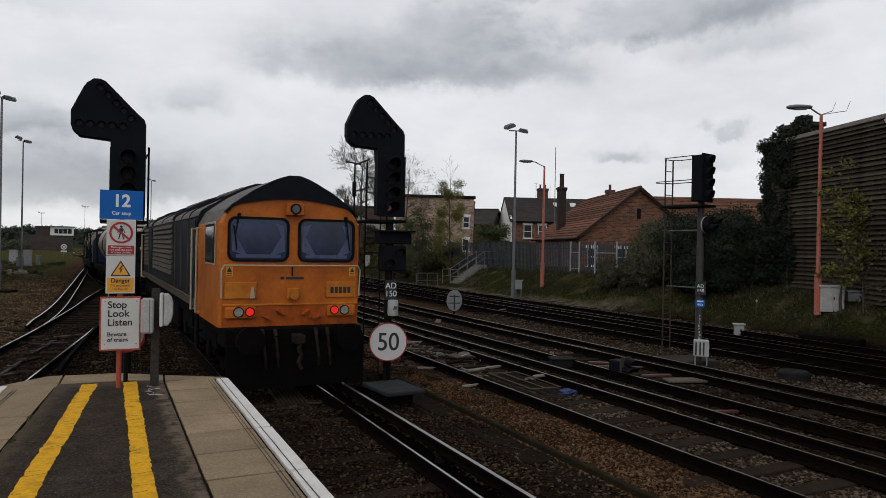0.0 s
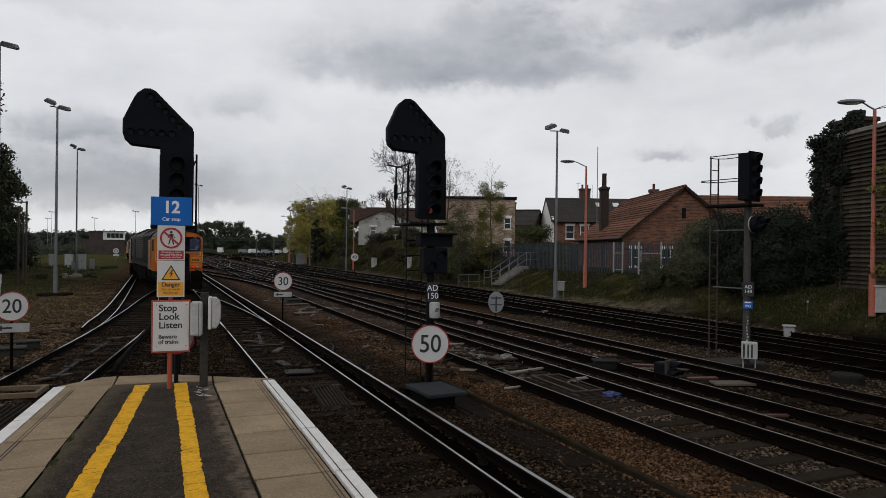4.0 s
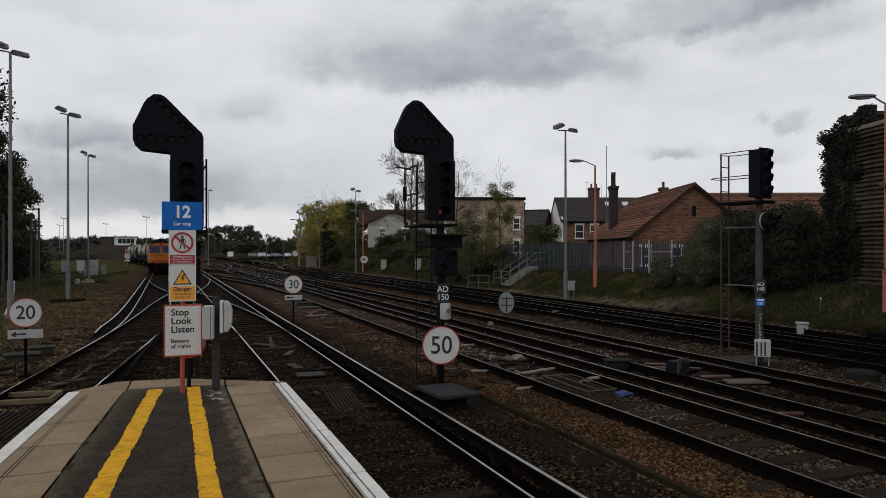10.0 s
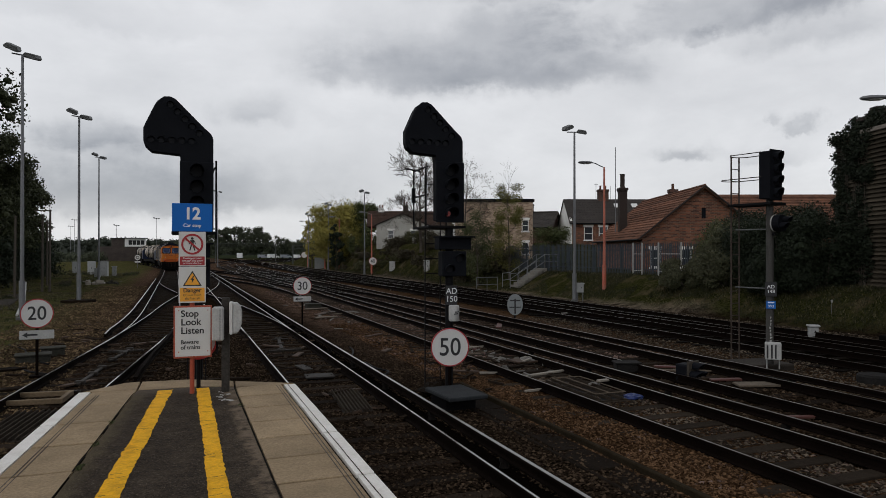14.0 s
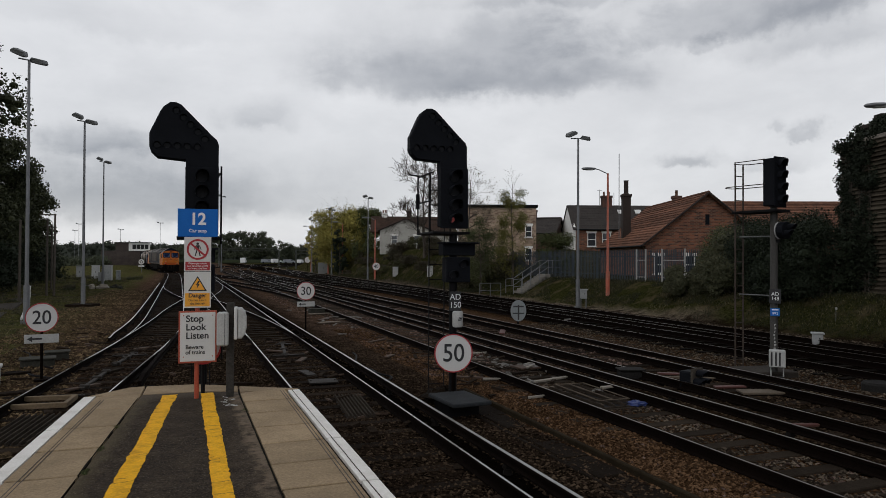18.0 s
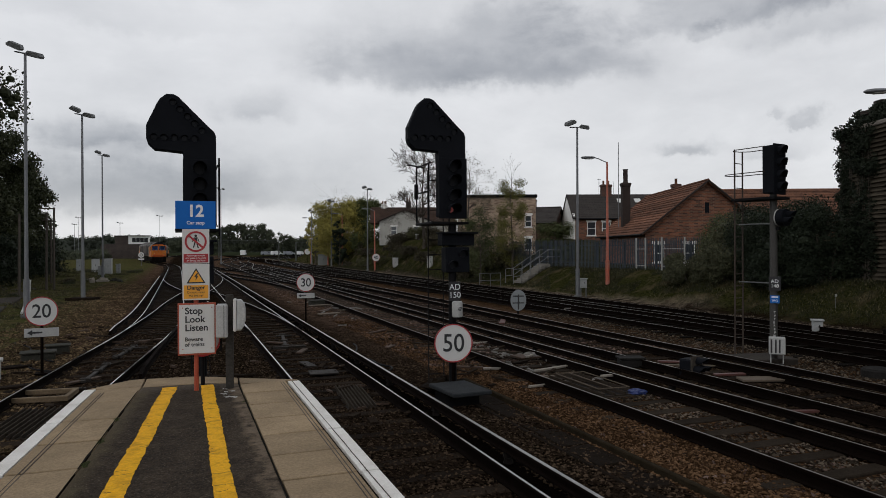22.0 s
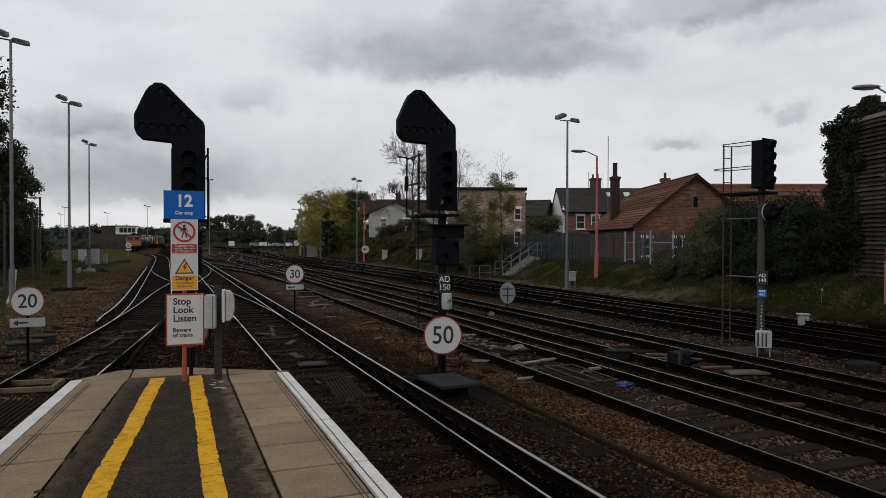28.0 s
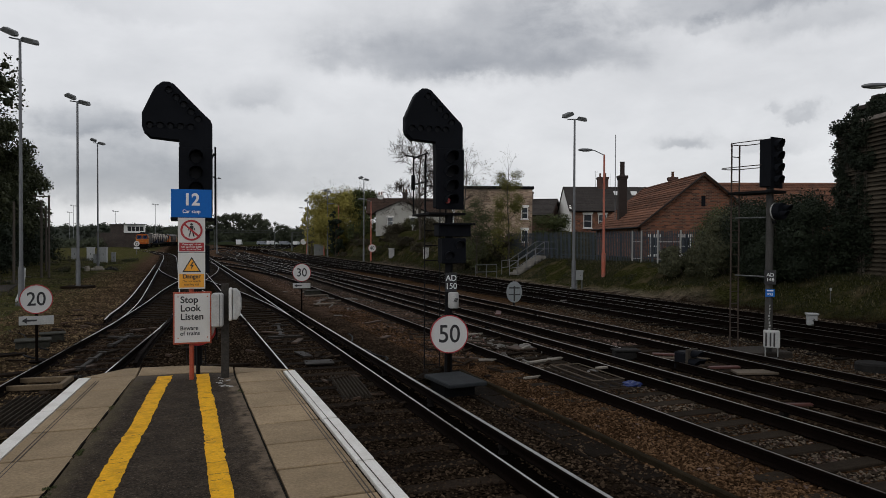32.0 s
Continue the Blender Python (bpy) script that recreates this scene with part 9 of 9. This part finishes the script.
def low_barrier():
    g = thing("tube_barrier", pose(21.3, 44.6, ground_z(21.3, 44.6) - 0.05), "low grey tubular barrier at the foot of the steps", "barrier")
    for x in (-0.1, -0.95, -1.8):
        me = Mesh()
        me.rod((x, 0.1 * x, -0.1), (x, 0.1 * x, 1.0), 0.024, n=8)
        part("barrier_post", me, M_GREYD, g)
    for z in (0.5, 1.0):
        me = Mesh()
        me.rod((-0.1, -0.01, z), (-1.8, -0.18, z), 0.022, n=8)
        part("barrier_rail", me, M_GREYD, g)


low_barrier()


def white_gate(x, y, w, h, rz):
    g = thing("white_gate", pose(x, y, ground_z(x, y) + 0.1, 0, 0, rz), "white-painted steel gate before the palisade fence", "gate", "white gates")
    for px in (0.0, w):
        me = Mesh()
        me.box(px - 0.035, px + 0.035, -0.035, 0.035, -0.2, h, 0.005)
        part("gate_post", me, M_FENCEW, g)
    for z in (0.12, h * 0.62):
        me = Mesh()
        me.box(0.035, w - 0.035, -0.02, 0.02, z, z + 0.05, 0.004)
        part("gate_bar", me, M_FENCEW, g)
    k = 1
    while k * 0.16 < w - 0.06:
        me = Mesh()
        me.box(k * 0.16 - 0.012, k * 0.16 + 0.012, -0.035, -0.02, 0.05, h * 0.97)
        part("gate_pale", me, M_FENCE, g)
        k += 1


white_gate(24.8, 33.85, 0.62, 1.75, -72)
white_gate(24.95, 31.75, 1.45, 1.75, -74)


def litter(name, label, mt, n, area, size, seed):
    rng = np.random.default_rng(seed)
    me = Mesh()
    for i in range(n):
        x, y = rng.uniform(area[0], area[1]), rng.uniform(area[2], area[3])
        l, w = size * rng.uniform(0.4, 1.8), size * rng.uniform(0.15, 0.5)
        me.box(-l, l, -w, w, 0, 0.02 + 0.03 * rng.random(), 0, pose(x, y, -0.165 + 0.03 * rng.random(), rng.uniform(-14, 14), rng.uniform(-14, 14), rng.uniform(0, 180)))
    single(name, me, mt, label, "debris", kind="stuff")


litter("pale_litter", "pale splinters and paper strewn between the rails", M_RAGW, 26, (7.0, 8.2, 13.2, 19.5), 0.055, 1)
litter("pale_litter", "pale scraps strewn along the far rails", M_RAGW, 16, (5.0, 8.0, 24.0, 36.0), 0.10, 2)
litter("dark_litter", "dark splinters of timber strewn between the rails", M_SLEEP, 70, (5.6, 8.2, 12.0, 22.0), 0.11, 3)
litter("red_litter", "faded red plastic shards strewn between the rails", M_REDISH, 5, (7.1, 8.2, 14.5, 18.0), 0.055, 4)
litter("dark_litter", "dark timber splinters in the throat of the yard", M_SLEEP, 120, (-3.8, 3.8, 10.5, 30.0), 0.14, 5)
litter("brown_litter", "brown timber splinters in the throat of the yard", M_PLANKD, 60, (-4.8, 3.8, 10.5, 30.0), 0.10, 6)
litter("pale_litter", "white scraps lying on the field", M_RAGW, 26, (-8.0, -4.4, 56.0, 70.0), 0.13, 7)
litter("pale_litter", "white scraps lying beside the outer lines", M_RAGW, 18, (12.0, 21.0, 26.0, 60.0), 0.10, 8)

# cables straggling over the ballast
for k, pts in enumerate((((-4.9, 24.0), (-4.1, 22.6), (-3.5, 20.4), (-2.9, 19.2)), ((-5.6, 19.5), (-4.4, 18.6), (-3.6, 18.9), (-2.7, 17.6)), ((-5.2, 16.4), (-4.2, 16.0), (-3.4, 15.1)),
                        ((4.2, 14.5), (4.5, 15.4), (4.2, 17.0), (4.6, 19.5)), ((12.2, 11.0), (11.9, 12.4), (12.1, 14.0), (11.8, 16.5)), ((-0.2, 11.6), (0.3, 13.0), (0.1, 14.6), (0.6, 16.2)))):
    me = Mesh()
    for p, q in zip(pts, pts[1:]):
        for j in range(5):
            a, c = j / 5.0, (j + 1) / 5.0
            w0, w1 = 0.06 * math.sin(6.28 * a + k), 0.06 * math.sin(6.28 * c + k)
            me.rod((p[0] + (q[0] - p[0]) * a + w0, p[1] + (q[1] - p[1]) * a, -0.145), (p[0] + (q[0] - p[0]) * c + w1, p[1] + (q[1] - p[1]) * c, -0.145), 0.024, n=6)
    single("loose_cable", me, M_BLACKM, "black cable straggling over the ballast", "cable", "loose cables")
for i, (x, y, w, h) in enumerate(((-5.9, 62.2, 0.9, 0.30), (-5.1, 62.9, 0.6, 0.22), (-6.6, 61.7, 0.45, 0.35), (-4.6, 62.4, 0.35, 0.18))):
    me = Mesh()
    me.box(-w / 2, w / 2, -0.16, 0.16, -0.03, h * 0.55, 0.02, pose(0, 0, 0, 8, 0, 35 * i))
    me.box(-w / 3, w / 3, -0.22, 0.12, 0.05, h, 0.02, pose(0.05, 0.04, 0, -14, 9, 20 + 50 * i))
    single("scrap_heap", me, M_PALEW if i % 2 == 0 else M_CASE2, "heap of pale scrap dumped in the rough grass", "scrap", "scrap on the field", at=pose(x, y, ground_z(x, y), 0, 0, 17 * i))
mk = thing("stake_marker", pose(22.0, 18.35, ground_z(22.0, 18.35) - 0.05), "small pale disc on a thin stake in the grass", "marker")
me = Mesh()
me.rod((0, 0.02, 0), (0, 0.02, 0.55), 0.012, n=6)
part("stake", me, M_GREYD, mk)
me = Mesh()
disc(me, 0, 0.52, 0.055, -0.006, 0.006, 16)
part("disc", me, M_OFFW, mk)

# ---------------- stones and grass ----------------
def stone_material(name, a, b, c):
    m = leaf_material(name, a, c, 0.95)
    m.node_tree.nodes["Principled BSDF"].inputs["Specular IOR Level"].default_value = 0.02
    r = [n for n in m.node_tree.nodes if n.type == "VALTORGB"][0].color_ramp
    e = r.elements.new(0.55)
    e.color = (*b, 1)
    return m


def stones(name, label, area, count, size, material, seed, keep=None):
    """Loose ballast over a stretch (x0, x1, y0, y1), thicker towards the platform."""
    rng = np.random.default_rng(seed)
    x = rng.uniform(area[0], area[1], count)
    y = area[2] + (area[3] - area[2]) * rng.random(count) ** 1.7
    if keep is not None:
        ok = keep(x, y)
        x, y = x[ok], y[ok]
    n = len(x)
    z = np.array([ground_z(a, b) for a, b in zip(x, y)]) + rng.uniform(-0.012, 0.018, n)
    base = np.array([(1, 0, 0), (0, 1, 0), (-1, 0, 0), (0, -1, 0), (0, 0, 0.8), (0, 0, -0.8)], float)
    s = size * (0.55 + 0.9 * rng.random((n, 1, 1)))
    v = base[None] * (0.65 + 0.7 * rng.random((n, 6, 1))) + 0.25 * rng.normal(size=(n, 6, 3))
    th = rng.uniform(0, 2 * math.pi, n)
    cth, sth = np.cos(th)[:, None], np.sin(th)[:, None]
    v = np.stack([v[..., 0] * cth - v[..., 1] * sth, v[..., 0] * sth + v[..., 1] * cth, v[..., 2] * 0.75], -1) * s
    v += np.stack([x, y, z], -1)[:, None, :]
    me = bpy.data.meshes.new(name)
    f = np.array([(0, 1, 4), (1, 2, 4), (2, 3, 4), (3, 0, 4), (1, 0, 5), (2, 1, 5), (3, 2, 5), (0, 3, 5)])
    faces = (f[None] + 6 * np.arange(n)[:, None, None]).reshape(-1, 3)
    me.from_pydata(v.reshape(-1, 3).tolist(), [], faces.tolist())
    me.materials.append(material)
    me.update()
    tagged(new(name, me), label, "ballast", kind="stuff")


M_STB = stone_material("brown_ballast_stone", (0.004, 0.0025, 0.0015), (0.043, 0.0235, 0.0118), (0.205, 0.120, 0.066))
M_STD = stone_material("soiled_ballast_stone", (0.0025, 0.002, 0.0018), (0.028, 0.0185, 0.0125), (0.118, 0.082, 0.054))
M_STL = stone_material("leaf_strewn_stone", (0.010, 0.007, 0.004), (0.060, 0.042, 0.024), (0.26, 0.185, 0.105))
M_STG = stone_material("grey_ballast_stone", (0.005, 0.004, 0.003), (0.030, 0.023, 0.017), (0.20, 0.16, 0.12))


def off_rails(x, y):
    ok = np.ones(len(x), bool)
    for c in (6.78, 8.28, 9.91, 11.41, 14.87, 16.37):
        ok &= np.abs(x - c) > 0.09
    return ok


def clear_of_live_rail(x, y):
    return (np.abs(x - 3.83) > 0.16) & (np.abs(x - 2.05) > 0.09)


def off_sleepers(x, y):
    return off_rails(x, y) & (np.abs((y + 11.5 + 0.34) % 0.68 - 0.34) > 0.17)


stones("brown_ballast", "loose brown ballast between the lines", (5.35, 6.70, 4.0, 26.0), 40000, 0.021, M_STB, 1)
stones("brown_ballast", "brown ballast between the second line's rails", (6.85, 8.2, 4.0, 20.0), 14000, 0.024, M_STG, 2, off_sleepers)
stones("soiled_ballast", "oil-soiled ballast round the platform line", (1.45, 5.40, 3.5, 24.0), 44000, 0.020, M_STD, 3, clear_of_live_rail)
stones("soiled_ballast", "soiled ballast round the yard line", (-4.6, 1.4, 9.9, 26.0), 18000, 0.027, M_STD, 4)
stones("grey_ballast", "mixed ballast between the outer lines", (11.9, 14.8, 8.0, 26.0), 12000, 0.028, M_STG, 5, off_rails)
stones("soiled_ballast", "soiled ballast between the middle lines", (8.4, 11.8, 6.0, 24.0), 12000, 0.027, M_STD, 6, off_rails)
stones("brown_ballast", "brown stones at the grass edge", (-5.4, -2.2, 11.0, 60.0), 26000, 0.034, M_STL, 7)


M_STP = stone_material("pinkish_dry_stone", (0.012, 0.008, 0.007), (0.050, 0.034, 0.028), (0.22, 0.155, 0.130))
stones("dry_ballast", "dry pinkish ballast farther along the lines", (5.4, 13.0, 15.0, 50.0), 20000, 0.038, M_STP, 9, off_sleepers)
stones("dry_ballast", "scattered paler stones between the lines", (5.4, 8.2, 4.5, 24.0), 2600, 0.026, M_STP, 10, off_sleepers)
stones("pale_chippings", "pale chippings along the foot of the bank", (19.75, 20.9, 14.0, 52.0), 6000, 0.045, M_STG, 8)


def grass(name, label, area, count, height, material, seed):
    rng = np.random.default_rng(seed)
    x = rng.uniform(area[0], area[1], count)
    y = area[2] + (area[3] - area[2]) * rng.random(count) ** 1.4
    keep = np.array([noise.noise(Vector((a * 0.45, b * 0.45, 9))) > -0.25 for a, b in zip(x, y)])
    x, y = x[keep], y[keep]
    n = len(x)
    z = np.array([ground_z(a, b) for a, b in zip(x, y)]) - 0.02
    h = height * (0.4 + 0.9 * rng.random(n))
    th = rng.uniform(0, 2 * math.pi, n)
    w = 0.008 + 0.012 * rng.random(n)
    lean = rng.normal(size=(n, 2)) * h[:, None] * 0.4
    b = np.stack([x, y, z], -1)
    sd = np.stack([np.cos(th), np.sin(th), np.zeros(n)], -1) * w[:, None]
    tip = b + np.stack([lean[:, 0], lean[:, 1], h], -1)
    v = np.stack([b - sd, b + sd, tip], 1).reshape(-1, 3)
    me = bpy.data.meshes.new(name)
    me.from_pydata(v.tolist(), [], [(3 * i, 3 * i + 1, 3 * i + 2) for i in range(n)])
    me.materials.append(material)
    me.update()
    tagged(new(name, me), label, "grass", kind="stuff")


M_GRASS = leaf_material("rough_autumn_grass", (0.005, 0.008, 0.003), (0.036, 0.036, 0.013))
grass("bank_grass", "rough grass on the bank under the fence", (21.2, 26.5, 8.0, 25.0), 32000, 0.13, M_GRASS, 1)
grass("bank_grass", "rough grass on the bank under the fence", (22.2, 26.5, 25.0, 52.0), 40000, 0.13, M_GRASS, 6)
grass("bank_grass", "rough grass at the foot of the far bank", (20.8, 24.0, 50.0, 100.0), 7000, 0.35, M_GRASS, 2)
grass("yard_grass", "rough weedy grass beyond the yard line", (-14.0, -5.0, 17.0, 95.0), 60000, 0.08, M_GRASS, 3)
M_DRYG = leaf_material("dry_straw_grass", (0.040, 0.036, 0.016), (0.165, 0.140, 0.075))
grass("dry_grass", "dry straw-coloured stalks on the bank", (21.6, 26.0, 8.0, 46.0), 9000, 0.13, M_DRYG, 4)
grass("dry_grass", "dry straw-coloured stalks on the field", (-14.0, -4.2, 15.0, 90.0), 26000, 0.09, M_DRYG, 5)


# ---------------- what moves ----------------
def path_table():
    pts, s = [], 8.0
    while s < 300:
        pts.append(road_x(s) if s >= 22 else (2.80, s))
        s += 0.5
    d = [0.0]
    for a, b in zip(pts, pts[1:]):
        d.append(d[-1] + math.hypot(b[0] - a[0], b[1] - a[1]))
    return np.array(d), np.array(pts)


def motions():
    d, pts = path_table()

    def place(dist):
        return np.interp(dist, d, pts[:, 0]), np.interp(dist, d, pts[:, 1])

    # distance along the line of the rear face, by time
    ts = np.array(TRAIN_T)
    ds = np.array([np.interp(s, pts[:, 1], d) for s in TRAIN_S])
    times = sorted({0.5 * i for i in range(65)})
    h = np.zeros(len(ts))
    h[1:-1] = (ds[2:] - ds[:-2]) / (ts[2:] - ts[:-2])
    h[0], h[-1] = (ds[1] - ds[0]) / (ts[1] - ts[0]), (ds[-1] - ds[-2]) / (ts[-1] - ts[-2])

    def along(t):
        i = min(max(int(np.searchsorted(ts, t, side="right")) - 1, 0), len(ts) - 2)
        w = ts[i + 1] - ts[i]
        u = (t - ts[i]) / w
        return ((2 * u ** 3 - 3 * u ** 2 + 1) * ds[i] + (u ** 3 - 2 * u ** 2 + u) * w * h[i]
                + (-2 * u ** 3 + 3 * u ** 2) * ds[i + 1] + (u ** 3 - u ** 2) * w * h[i + 1])

    off, lot = 0.0, []
    for ob, length, p0, p1 in [(LOCO, LOCO_LEN, 4.0, LOCO_LEN - 4.0)] + [(w, WAG_LEN, 2.4, WAG_LEN - 2.4) for w in WAGONS] + [(LEADER, LOCO_LEN, 4.0, LOCO_LEN - 4.0)]:
        lot.append((ob, off, p0, p1))
        off += length + 1.25
    for ob, o, p0, p1 in lot:
        rows = []
        for t in times:
            a = along(t) + o
            x0, y0 = place(a + p0)
            x1, y1 = place(a + p1)
            yaw = -math.degrees(math.atan2(x1 - x0, y1 - y0))
            r = radians(yaw)
            rows.append((t, pose(x0 + 0.17 * max(0.0, 1.0 - t) + math.sin(r) * p0, y0 - math.cos(r) * p0, 0.0, 0, 0, yaw)))
        walk(ob, rows)


TRAIN_T = [0, 1, 2, 3, 6, 8, 10, 13, 17, 22, 28, 32]
TRAIN_S = [12.5, 20.0, 27.3, 34.5, 57.5, 71.0, 83.0, 99.0, 116.0, 135.0, 157.0, 171.0]
motions()
